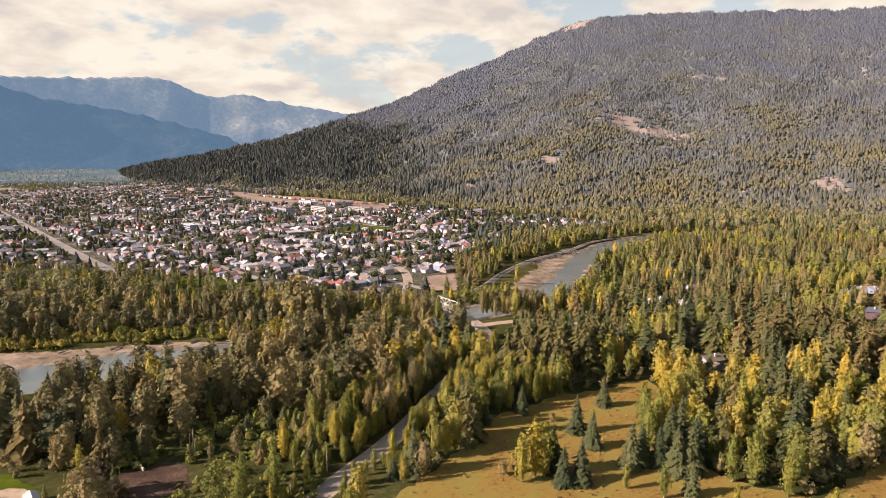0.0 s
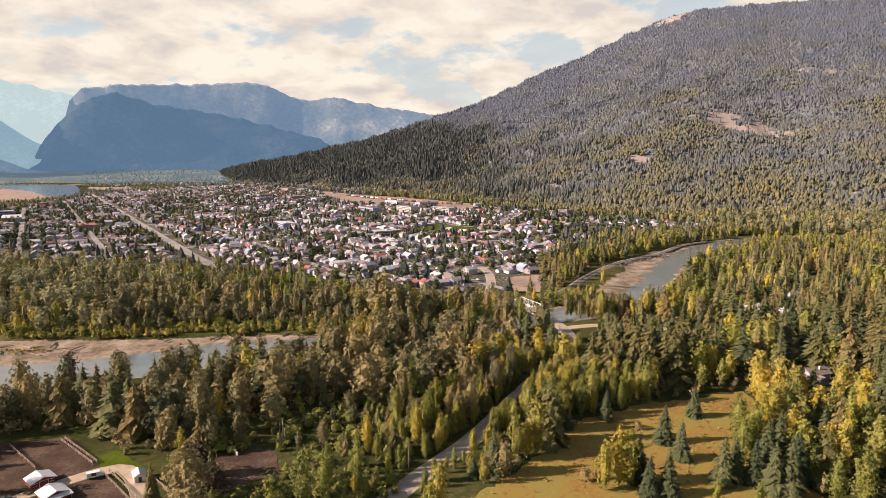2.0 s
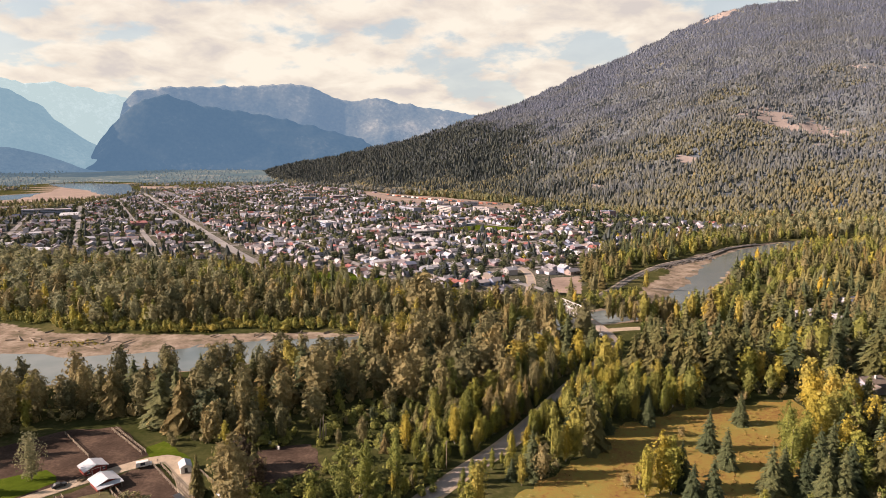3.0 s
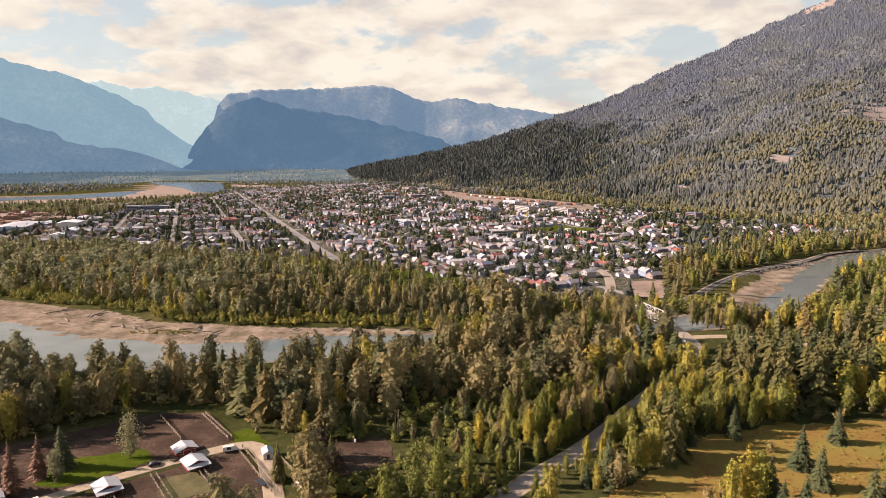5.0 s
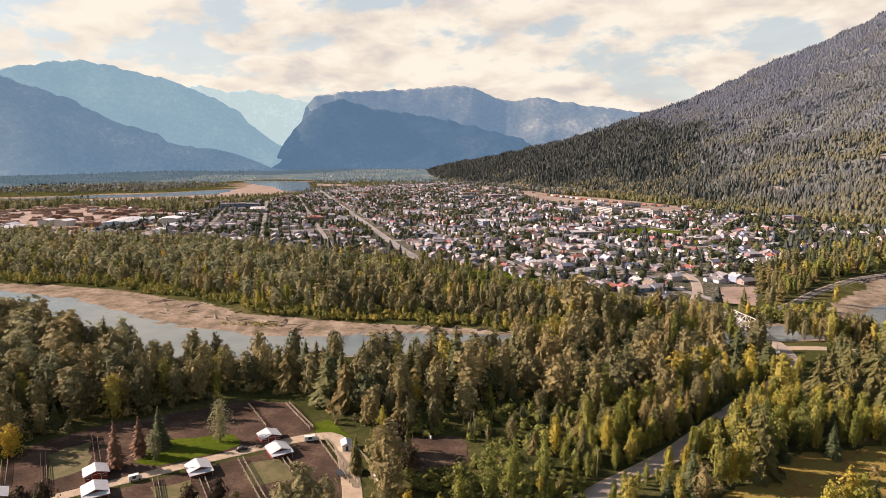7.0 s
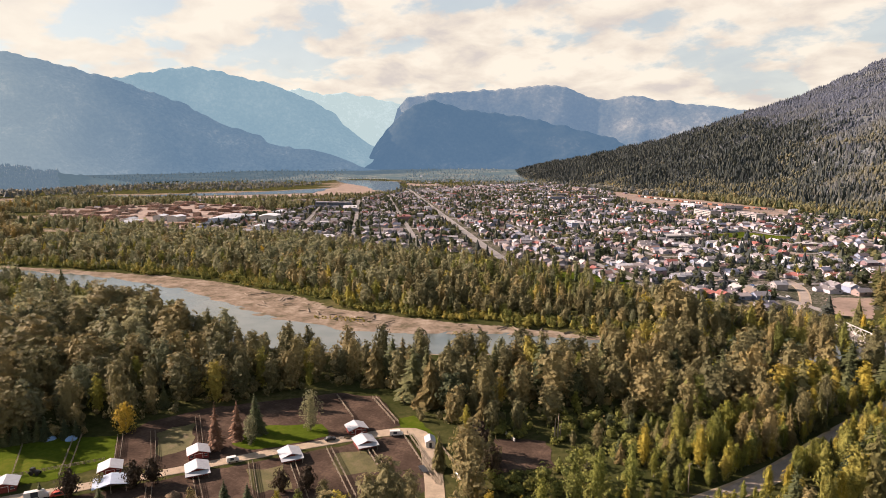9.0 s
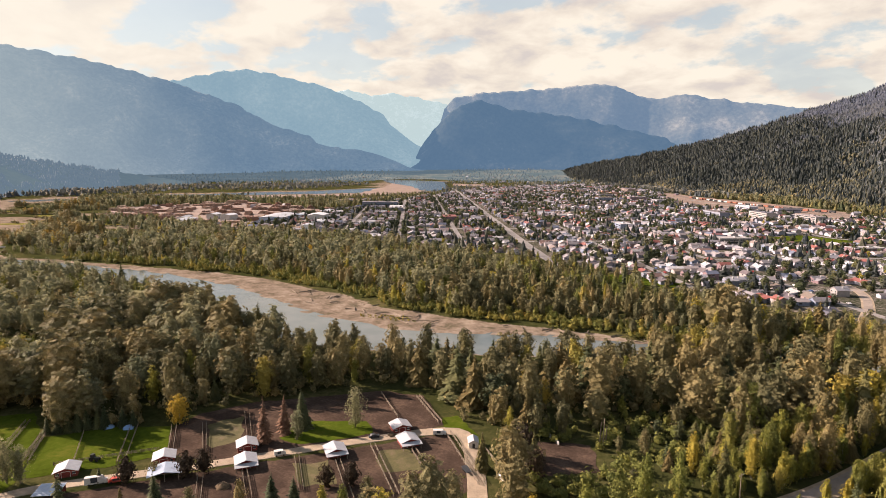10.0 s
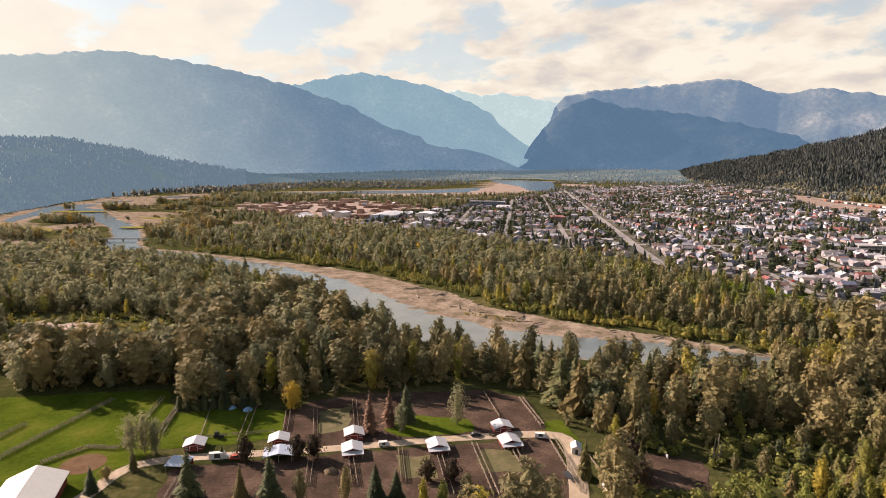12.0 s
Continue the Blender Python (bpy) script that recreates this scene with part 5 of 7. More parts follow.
m_purple = leaf_mat("dark_maple_leaves", [(0.0, (0.035, 0.028, 0.022)), (1.0, (0.075, 0.055, 0.035))], 0.2)


def tree_proto(name, label, geo, leaf, tint, group):
    ob = thing(name, label, "tree", group)
    part("trunk", geo[0], m_birch_bark if leaf is m_birch else m_bark, ob)
    c = mesh_object("crown", geo[1][0], geo[1][1], leaf, "", "", False, {"tint": np.full(len(geo[1][0]), tint)}, "", ob)
    return ob


KINDS = {}


def kind_of_tree(key, name, label, makers, leaf, tints, height, group):
    KINDS[key] = [[name, label, maker, leaf, t, None, height, group] for maker, t in zip(makers, tints)]


def plant_tree(key, x, y, h, wide=1.0):
    slot = KINDS[key][int(rng.integers(len(KINDS[key])))]
    s = h / slot[6]
    m = Matrix.LocRotScale((x, y, 0), Euler((0, 0, rng.uniform(0, 6.28))), (s * wide, s * wide, s))
    if slot[5] is None:
        slot[5] = tree_proto(slot[0], slot[1], slot[2], slot[3], slot[4], slot[7])
        slot[5].matrix_basis = m
        return slot[5]
    src = slot[5]
    keep = src.matrix_basis.copy()
    src.matrix_basis = Matrix.Identity(4)
    ob = copy_thing(src, m)
    src.matrix_basis = keep
    return ob


kind_of_tree("spruce", "spruce_tree", "dark green spruce with drooping boughs in dry grass", [conifer(18, 4.2, 0.03, 40, 18, 0.22, blade=0.21) for _ in range(4)], m_spruce, (0.1, 0.25, 0.4, 0.55), 18, "spruces in the meadow")
kind_of_tree("birch", "birch_tree", "slender birch with yellow autumn leaves", [broadleaf(18, 3.7, 0.03, 880, 0.47, 24, 9, belly=0.42, tall=1.2) for _ in range(5)], m_birch, (0.08, 0.22, 0.34, 0.48, 0.66), 18, "yellow birches by the road")
kind_of_tree("poplar", "poplar_tree", "tall olive-green poplar at the wood's edge", [broadleaf(24, 5.5, 0.04, 900, 0.58, 24, 9, belly=0.42, tall=1.2) for _ in range(4)], m_poplar, (0.25, 0.4, 0.55, 0.7), 24, "poplars at the wood's edge")
kind_of_tree("aspen", "aspen_tree", "yellow-green aspen beside the road", [broadleaf(20, 4.3, 0.04, 880, 0.54, 22, 9, belly=0.42, tall=1.2) for _ in range(3)], m_aspen, (0.15, 0.4, 0.65), 20, "aspens by the road")
kind_of_tree("cedar", "cedar_tree", "brownish-green cedar with dense flat sprays", [conifer(22, 4.2, 0.03, 38, 17, 0.3, 0.5, blade=0.20) for _ in range(3)], m_cedar, (0.3, 0.55, 0.8), 22, "cedars in the wood")
kind_of_tree("maple", "maple_tree", "round dark purple-brown maple beside the barns", [broadleaf(9, 4.2, 0.05, 700, 0.48, 16, 6, tall=1.0) for _ in range(2)], m_purple, (0.3, 0.7), 9, "maples by the barns")
kind_of_tree("gold", "maple_tree", "golden-yellow round autumn maple by the paddock", [broadleaf(13, 5.0, 0.05, 800, 0.52, 18, 6, tall=1.1)], m_birch, (0.85,), 13, "maples by the barns")
kind_of_tree("pale", "willow_tree", "thin grey-green tree with sparse leaves", [broadleaf(18, 5.4, 0.04, 900, 0.5, 22, 9, belly=0.5, core=0.35, loose=0.5) for _ in range(2)], m_bare, (0.3, 0.7), 18, "pale trees by the lane")
kind_of_tree("russet", "spruce_tree", "browning spruce beside the paddock", [conifer(18, 3.3, 0.03, 34, 16, 0.26, blade=0.20) for _ in range(2)], m_russet, (0.2, 0.8), 18, "spruces by the paddocks")
kind_of_tree("bush", "shrub", "small green shrub in the meadow", [broadleaf(4, 2.0, 0.02, 220, 0.36, 8, 3, tall=1.0) for _ in range(2)], m_poplar, (0.4, 0.7), 4, "shrubs in the meadow")

# meadow: kind, plan position, height
for key, x, y, h in (("spruce", 59, 226, 16), ("spruce", 54, 239, 17), ("spruce", 73, 266, 15), ("spruce", 68, 209, 19), ("spruce", 47, 199, 17), ("spruce", 41, 197, 15), ("spruce", 36, 259, 14), ("spruce", 18, 247, 11), ("birch", 32, 203, 22), ("birch", 28, 200, 18), ("birch", 36, 202, 21), ("spruce", 39, 206, 18), ("birch", 5, 223, 17), ("birch", 1, 218, 15), ("birch", 8, 231, 16), ("bush", 46, 249, 4), ("bush", 26, 207, 4), ("bush", 22, 204, 5), ("spruce", 89, 206, 21), ("spruce", 83, 206, 19), ("spruce", 79, 210, 17), ("spruce", 74, 213, 17), ("spruce", 94, 212, 21), ("spruce", 86, 218, 22), ("birch", 78, 221, 21), ("birch", 84, 226, 24)):
    plant_tree(key, x + rng.uniform(-1, 1), y + rng.uniform(-1, 1), h)
for key, x, y, h in (("spruce", 92, 224, 22), ("birch", 90, 234, 25), ("birch", 83, 238, 22), ("birch", 98, 230, 22), ("spruce", 101, 240, 20), ("birch", 107, 196, 22), ("birch", 101, 199, 18), ("spruce", 111, 203, 17), ("birch", 114, 190, 16), ("birch", 133, 226, 20), ("spruce", 156, 226, 16), ("birch", 118, 232, 20), ("spruce", 112, 238, 19), ("cedar", 106, 247, 22), ("birch", 96, 245, 23), ("birch", 123, 240, 21), ("spruce", 135, 238, 18), ("birch", 63, 196, 9)):
    plant_tree(key, x + rng.uniform(-1, 1), y + rng.uniform(-1, 1), h)
for key, x, y, h in (("birch", 74, 189, 12), ("spruce", 82, 190, 13), ("birch", 122, 180, 10), ("birch", 95, 184, 8), ("birch", 128, 232, 19), ("spruce", 146, 240, 22), ("birch", 158, 236, 20), ("spruce", 180, 222, 17), ("birch", 170, 208, 16)):
    plant_tree(key, x + rng.uniform(-1, 1), y + rng.uniform(-1, 1), h)
# farm
for key, x, y, h in (("russet", -198, 136, 19), ("russet", -198, 146, 17), ("spruce", -197, 154, 17), ("pale", -180, 168, 17), ("pale", -190, 146, 12), ("gold", -240, 124, 13), ("spruce", -274, 86, 7), ("spruce", -271, 89, 8), ("spruce", -269, 92, 9), ("spruce", -267, 95, 10), ("spruce", -266, 98, 9), ("spruce", -263, 101, 9), ("spruce", -261, 103, 10), ("spruce", -256, 108, 9), ("spruce", -253, 111, 8), ("maple", -209, 88, 9), ("maple", -197, 103, 9), ("maple", -194, 108, 9), ("bush", -206, 96, 5), ("spruce", -216, 82, 6), ("spruce", -197, 63, 18), ("pale", -240, 62, 16), ("pale", -243, 58, 15), ("pale", -237, 65, 14), ("cedar", -229, 55, 9), ("spruce", -156, 109, 13)):
    plant_tree(key, x, y, h)
for key, x, y, h in (("spruce", -150, 113, 12), ("maple", -153, 129, 8), ("maple", -147, 135, 8), ("cedar", -118, 171, 15), ("poplar", -113, 178, 16), ("spruce", -179, 83, 16), ("cedar", -186, 76, 12), ("poplar", -160, 100, 13), ("birch", -140, 116, 11), ("poplar", -128, 124, 15), ("poplar", -118, 132, 16), ("birch", -134, 119, 12), ("poplar", -107, 140, 17), ("poplar", -168, 88, 13), ("maple", -112, 190, 12), ("cedar", -105, 185, 14), ("maple", -101, 178, 11), ("bush", -158, 212, 5), ("bush", -152, 205, 4), ("bush", -148, 201, 4), ("spruce", -222, 40, 10), ("bush", -228, 46, 5), ("poplar", -142, 214, 13), ("poplar", -136, 206, 14), ("poplar", -150, 222, 14), ("poplar", -130, 214, 16)):
    plant_tree(key, x, y, h)
for key, x, y, h in (("birch", -126, 202, 12), ("cedar", -122, 208, 17), ("poplar", -144, 226, 16)):
    plant_tree(key, x, y, h)
# rough grass in the meadow
Y = jitter((-40, 120), (240, 305), 2.3, 100, 400)
Y = Y[inside(Y, MEADOW) & (wave(Y, 0.11, 2.0) + rng.normal(0, 0.5, len(Y)) > 0.25) & (line_distance(Y, ROAD)[0] > 7)]
n = len(Y)
scatter("meadow_tufts", T_TUFT, Y, np.zeros(n), rng.uniform(0.2, 0.6, n), rng.uniform(1.0, 2.2, n), rng.uniform(0.3, 1.0, n), m_tuft, "rough tufts of dry yellow-green meadow grass")

# by the bridge and the gravel bar
for key, x, y, h in (("poplar", -5, 420, 19), ("poplar", -11, 414, 22), ("aspen", -3, 411, 19), ("poplar", -18, 424, 21), ("birch", -8, 405, 13), ("poplar", -26, 418, 22), ("poplar", -14, 436, 17), ("aspen", -21, 442, 16), ("poplar", -10, 427, 19), ("aspen", -30, 432, 15), ("aspen", 67, 545, 17), ("poplar", 38, 428, 15), ("aspen", 44, 432, 14), ("poplar", 50, 430, 16), ("poplar", 56, 434, 17), ("aspen", 61, 436, 15), ("poplar", 66, 432, 16), ("poplar", 53, 441, 15), ("poplar", 62, 446, 17), ("aspen", 47, 446, 13), ("poplar", 70, 444, 17), ("birch", 41, 440, 12), ("poplar", 2, 393, 11), ("aspen", 11, 384, 11), ("poplar", -1, 388, 16), ("birch", 9, 380, 12)):
    plant_tree(key, x, y, h)
for k in range(24):
    t_ = rng.random()
    plant_tree(("poplar", "aspen", "poplar")[k % 3], 27 + 44 * t_, 429 + 7 * abs(t_ - 0.35) + rng.uniform(0, 15), rng.uniform(13, 18))
# tall trees along the near bank above the bridge
for k in range(34):
    x = -112 + 3.1 * k + rng.uniform(-1.5, 1.5)
    yb = float(np.interp(x, [-107, -60, 5], [330, 356, 404]))
    key = ("poplar", "poplar", "cedar", "aspen")[int(rng.integers(4))]
    plant_tree(key, x, yb - rng.uniform(0, 14), rng.uniform(18, 25))
# a stretch of the road's edges
R = jitter((-110, 140), (100, 320), 5.6, 120, 330)
R = R[free_ground(R) & inside(R, ROADSIDE)]
for x, y in R[:210]:
    east = x > np.interp(y, ROAD[:, 1], ROAD[:, 0])
    pick = rng.random()
    gap = abs(x - np.interp(y, ROAD[:, 1], ROAD[:, 0]))
    if east and gap < (20 if y < 205 else 8) and rng.random() < 0.6:
        continue
    key = ("birch" if pick < 0.45 else "spruce" if pick < 0.6 else "aspen") if east else ("birch" if pick < 0.52 else "aspen" if pick < 0.74 else "poplar" if pick < 0.88 else "cedar")
    low = 0.5 if gap < (22 if east else 15) and y < 235 else 0.85 if east and gap < 16 else 1.0
    plant_tree(key, x, y, low * {"birch": rng.uniform(10, 18), "aspen": rng.uniform(11, 20), "spruce": rng.uniform(9, 18), "poplar": rng.uniform(12, 22), "cedar": rng.uniform(13, 20)}[key])

# close along both edges of the road
for y in np.arange(150, 352, 4.4):
    xr = np.interp(y, ROAD[:, 1], ROAD[:, 0])
    for side in (-1, 1):
        if rng.random() < 0.2:
            continue
        tall = rng.uniform(4, 8) if y < 205 else rng.uniform(8, 14)
        plant_tree("birch" if rng.random() < 0.55 else "aspen", xr + side * rng.uniform(5.6, 9.5), y + rng.uniform(-1.5, 1.5), tall)

# a dead broken trunk by the clearing
snag = thing("dead_tree", "bleached dead trunks, broken off, in the brush", "dead tree", "", pose(-93, 217, 0))
for k, (x, h) in enumerate(((-1.0, 9.0), (0.2, 11.0), (1.1, 8.0))):
    part("trunk", moved(tube([(0, 0, 0), (0.1, 0, h * 0.6), (0.25, 0.1, h)], [0.35, 0.26, 0.12], 6), x, 0.3 * k), m_wood, snag)

# ---- farm ----
ACROSS = -31.0     # barns stand square to the lane; their gables look to the south-east
CLEAR_G = [(-492, 62), (-462, 98), (-446, 92), (-470, 58)]
sheet("gravel_patch", CLEAR_G, 0.06, m_sand, "pale gravel patch in the wood", "gravel", 3.0)
PAD_N = [(-239, 119), (-243, 136), (-236, 158), (-199, 205), (-180, 212), (-152, 193), (-160, 176), (-171, 160), (-200, 116), (-217, 107)]
PAD_S = [(-222, 66), (-196, 108), (-166, 156), (-147, 186), (-141, 184), (-112, 160), (-120, 138), (-160, 92), (-200, 52)]
sheet("paddock", PAD_N, 0.05, m_dirt, "trampled brown earth paddocks behind the barns", "paddock", 0.8)
sheet("paddock", PAD_S, 0.05, m_dirt, "trampled brown earth paddocks by the lane", "paddock", 0.8)
sheet("yard", [(-120, 200), (-97, 214), (-84, 196), (-104, 176), (-112, 180)], 0.09, m_dirt, "bare brown yard behind a low wall", "yard", 1.0)
sheet("lawn", [(-203, 157), (-180, 176), (-170, 168), (-183, 145), (-197, 141)], 0.10, m_lawn, "mown green lawn beside the lane", "lawn", 1.0)
sheet("lawn", [(-154, 204), (-140, 196), (-128, 188), (-134, 184), (-150, 190), (-158, 198)], 0.10, m_lawn, "green verge beside the lane", "lawn", 0.8)
sheet("pasture", [(-272, 81), (-258, 106), (-241, 121), (-218, 107), (-226, 88), (-240, 66)], 0.09, m_lawn, "lush green pasture between fences", "pasture", 0.6)
m_grassy = surface("worn_turf", [(0.2, (0.060, 0.051, 0.021)), (0.5, (0.084, 0.078, 0.027)), (0.8, (0.126, 0.096, 0.054))], 0.2, 0.95, bump=0.3)
sheet("pasture", [(-158, 158), (-150, 168), (-134, 158), (-145, 147)], 0.10, m_grassy, "worn grassy paddock", "pasture", 1.2)
sheet("pasture", [(-175, 131), (-167, 141), (-152, 133), (-159, 124)], 0.10, m_grassy, "worn grassy paddock", "pasture", 1.2)
sheet("pasture", [(-230, 131), (-227, 146), (-207, 132), (-209, 119)], 0.10, m_grassy, "worn grassy paddock", "pasture", 1.2)
m_ring = surface("ring_sand", [(0.2, (0.095, 0.060, 0.036)), (0.8, (0.150, 0.098, 0.062))], 0.2, 1.0, spec=0.0)
t = np.linspace(0, 2 * np.pi, 24, endpoint=False)
sheet("riding_ring", np.column_stack([-246 + 8.0 * np.cos(t), 42.5 + 7.8 * np.sin(t)]), 0.10, m_ring, "oval bare-earth riding ring in the grass", "riding ring", 0.1)


def barn(x, y, w=7.0, d=6.2, h=2.2, rise=1.15, canopy=False, turn=0.0, label="red board barn with a white metal roof beside the lane"):
    ob = thing("barn", label, "barn", "barns along the lane", pose(x, y, 0, 0, 0, ACROSS + 90 + turn))
    part("wall", gable_walls(w, d, h, rise), m_red, ob, "dark red board walls")
    part("roof", gable_roof(w, d, h, rise, 0.6), m_tin, ob, "white metal roof")
    dr = part("door", box(-1.3, 1.3, -d / 2 - 0.08, -d / 2 + 0.02, 0, 2.05), m_red, ob, "red double door")
    part("door_trim", join([box(-1.45, -1.3, -d / 2 - 0.11, -d / 2, 0, 2.1), box(1.3, 1.45, -d / 2 - 0.11, -d / 2, 0, 2.1), box(-1.45, 1.45, -d / 2 - 0.11, -d / 2, 2.05, 2.18)]), m_white, dr, "white door trim")
    for sx in (-2.5, 2.5):
        wn = part("window", box(sx - 0.5, sx + 0.5, -d / 2 - 0.05, -d / 2 + 0.02, 1.0, 1.8), m_glass, ob)
        part("window_frame", join([box(sx - 0.62, sx + 0.62, -d / 2 - 0.08, -d / 2, 0.9, 1.0), box(sx - 0.62, sx + 0.62, -d / 2 - 0.08, -d / 2, 1.8, 1.9)]), m_white, wn)
    if canopy:
        v, f = box(-w / 2 - 0.6, w / 2 + 0.6, -d / 2 - 2.6, -d / 2 - 0.2, 2.2, 2.36)
        v[:, 2] += 0.16 * (v[:, 1] + d / 2 + 0.2)
        part("canopy", (v, f), m_tin, ob, "white lean-to canopy")
        for sx in (-w / 2, 0, w / 2):
            part("post", box(sx - 0.1, sx + 0.1, -d / 2 - 2.4, -d / 2 - 2.2, 0, 1.88), m_wood, ob)
    return ob


barn(-164, 178)
barn(-153, 170.5, canopy=True, d=6.6)
barn(-169, 147, canopy=True, d=6.6)
barn(-232, 78)
barn(-214, 104)
barn(-199, 129)
barn(-188, 121, canopy=True, d=6.6)
lean = thing("open_shed", "open shed with a pale blue tin roof by dark maples", "shed", "sheds by the lane", pose(-202, 98, 0, 0, 0, ACROSS + 90))
part("roof", gable_roof(10, 7, 2.8, 1.0, 0.6), m_blue, lean)
for sx in (-4.5, 0, 4.5):
    for sy in (-3.2, 3.2):
        part("post", box(sx - 0.1, sx + 0.1, sy - 0.1, sy + 0.1, 0, 2.75), m_wood, lean)
part("wall", box(-4.8, 4.8, 3.0, 3.1, 0, 2.7), m_red, lean)
lean2 = thing("open_shed", "low shed with a pale blue tin roof", "shed", "sheds by the lane", pose(-220, 68, 0, 0, 0, ACROSS + 75))
v, f = box(-4, 4, -3.4, 3.4, 2.4, 2.55)
v[:, 2] += 0.1 * v[:, 1]
part("roof", (v, f), m_blue, lean2)
part("wall", box(-3.8, 3.8, 2.9, 3.0, 0, 2.3), m_red, lean2)
for sx in (-3.6, 3.6):
    part("post", box(sx - 0.1, sx + 0.1, -3.1, -2.9, 0, 2.1), m_wood, lean2)

hall = thing("riding_hall", "large dark barn with a wide bright white metal roof", "barn", "", pose(-225.0, 22.0, 0, 0, 0, 66))
part("wall", gable_walls(17, 27, 4.2, 3.4), m_red, hall)
part("roof", gable_roof(17, 27, 4.2, 3.4, 0.8, 0.3), m_hall_roof, hall)
part("door", box(-2.2, 2.2, -13.6, -13.48, 0, 3.4), m_dark_metal, hall)


def fence(a, b, label="double rail fence of weathered boards between paddocks", gap=2.2):
    """Two parallel lines of posts and rails, as the paddocks have them."""
    a, b = np.array(a, float), np.array(b, float)
    n = np.linalg.norm(b - a)
    turn = math.degrees(math.atan2(b[1] - a[1], b[0] - a[0]))
    ob = thing("fence", label, "fence", "paddock fences", pose(a[0], a[1], 0, 0, 0, turn))
    count = max(3, int(n / 3.0) + 1)
    shared = None
    for off in ((-gap / 2, gap / 2) if gap else (0.0,)):
        for k in range(count):
            if shared is None:
                shared = part("post", box(-0.09, 0.09, -0.09, 0.09, 0, 1.45), m_wood, ob).data
                ob.children[0].location = (0, off, 0)
                continue
            p = new("post", shared)
            p.parent = ob
            p.location = (n * k / (count - 1), off, 0)
        for z in (0.5, 0.9, 1.3):
            part("rail", box(0, n, off + 0.09, off + 0.15, z - 0.08, z + 0.08), m_wood, ob)
    return ob


for a, b, gap in (((-178, 136), (-158, 122), 1.6), ((-163, 143), (-140, 128), 1.8), ((-162, 160), (-130, 139), 1.8), ((-147, 167), (-131, 157), 1.8), ((-146, 187), (-113, 163), 2.2), ((-197, 201), (-173, 186), 0), ((-181, 209), (-155, 193), 1.6), ((-254, 112), (-225, 93), 2.6), ((-239, 121), (-221, 110), 1.8), ((-231, 130), (-209, 117), 1.6), ((-193, 106), (-178, 96), 1.8), ((-229, 149), (-205, 134), 1.8), ((-183, 117), (-167, 108), 1.8)):
    fence(a, b, gap=gap)
for a, b, gap in (((-273, 84), (-252, 71), 1.8), ((-212, 65), (-199, 56), 1.6), ((-262, 95), (-240, 83), 0), ((-224, 107), (-242, 77), 0), ((-271, 20), (-305, 67), 1.6), ((-250, 56), (-292, 85), 1.6), ((-128, 186), (-108, 172), 0), ((-256, 31), (-259, 47), 1.2), ((-259, 47), (-250, 55), 1.2), ((-256, 72), (-272, 84), 1.4), ((-291, 20), (-300, 32), 1.6)):
    fence(a, b, gap=gap)


def cylinder(r, w, sides=12):
    t = np.linspace(0, 2 * np.pi, sides, endpoint=False)
    return prism(np.column_stack([r * np.cos(t), r * np.sin(t)]), -w / 2, w / 2)


def car(x, y, turn, paint, label, kind="car", long=4.5, high=1.5, box_back=False):
    ob = thing(kind, label, kind.replace("_", " "), "parked vehicles", pose(x, y, 0.16, 0, 0, turn))
    L = long / 2
    if box_back:
        sec = [(-L, 0.45), (-L, high), (L * 0.55, high), (L * 0.72, high * 0.62), (L, high * 0.55), (L, 0.45)]
    else:
        sec = [(-L, 0.4), (-L, 0.85), (-L * 0.75, 0.95), (-L * 0.5, high), (L * 0.12, high), (L * 0.42, 0.95), (L * 0.95, 0.82), (L, 0.4)]
    part("body", prism(sec, -0.88, 0.88), paint, ob)
    part("window", box(-L * 0.45, L * 0.15, -0.9, 0.9, 1.0, high - 0.12), m_glass, ob)
    for sx in (-L * 0.62, L * 0.62):
        for sy in (-0.82, 0.82):
            part("wheel", moved(cylinder(0.33, 0.22), sx, sy, 0.33), m_tyre, ob)
    return ob


car(-167, 166, 60, m_dark_metal, "dark saloon car parked on the lane by the barn")
car(-148, 184, 40, m_white, "white van parked at the lane's bend", "van", 5.2, 2.2, True)
car(-184, 133, 60, m_white, "small white horse trailer beside the lane", "trailer", 4.2, 2.1, True)
car(-216, 81, 58, m_white, "white camper van parked by the lane", "camper_van", 7.0, 2.9, True)
car(-212, 86, 58, m_redroof, "red pickup truck parked under a maple", "pickup_truck", 5.2, 1.8)
car(22, 390, 100, m_white, "white car driving on the asphalt road", "car")
car(-55, 163, 65, m_dark_metal, "dark car on the road between birches", "car")


def heap(name, x, y, r, h, material, label, category):
    me_v, me_f = [], []
    n = 14
    t = np.linspace(0, 2 * np.pi, n, endpoint=False)
    rows = [(1.0, 0.0), (0.85, 0.45), (0.55, 0.85), (0.15, 1.0)]
    v = np.concatenate([np.column_stack([x + r * a * np.cos(t) * rng.uniform(0.8, 1.15, n), y + r * a * np.sin(t) * rng.uniform(0.8, 1.15, n), np.full(n, h * b) * rng.uniform(0.85, 1.1, n)]) for a, b in rows])
    f = [(k * n + i, k * n + (i + 1) % n, (k + 1) * n + (i + 1) % n, (k + 1) * n + i) for k in range(3) for i in range(n)]
    f2 = [(3 * n, 3 * n + i, 3 * n + i + 1) for i in range(1, n - 1)]
    return mesh_object(name, v, [np.array(f), np.array(f2)], material, "", label, True, None, category)


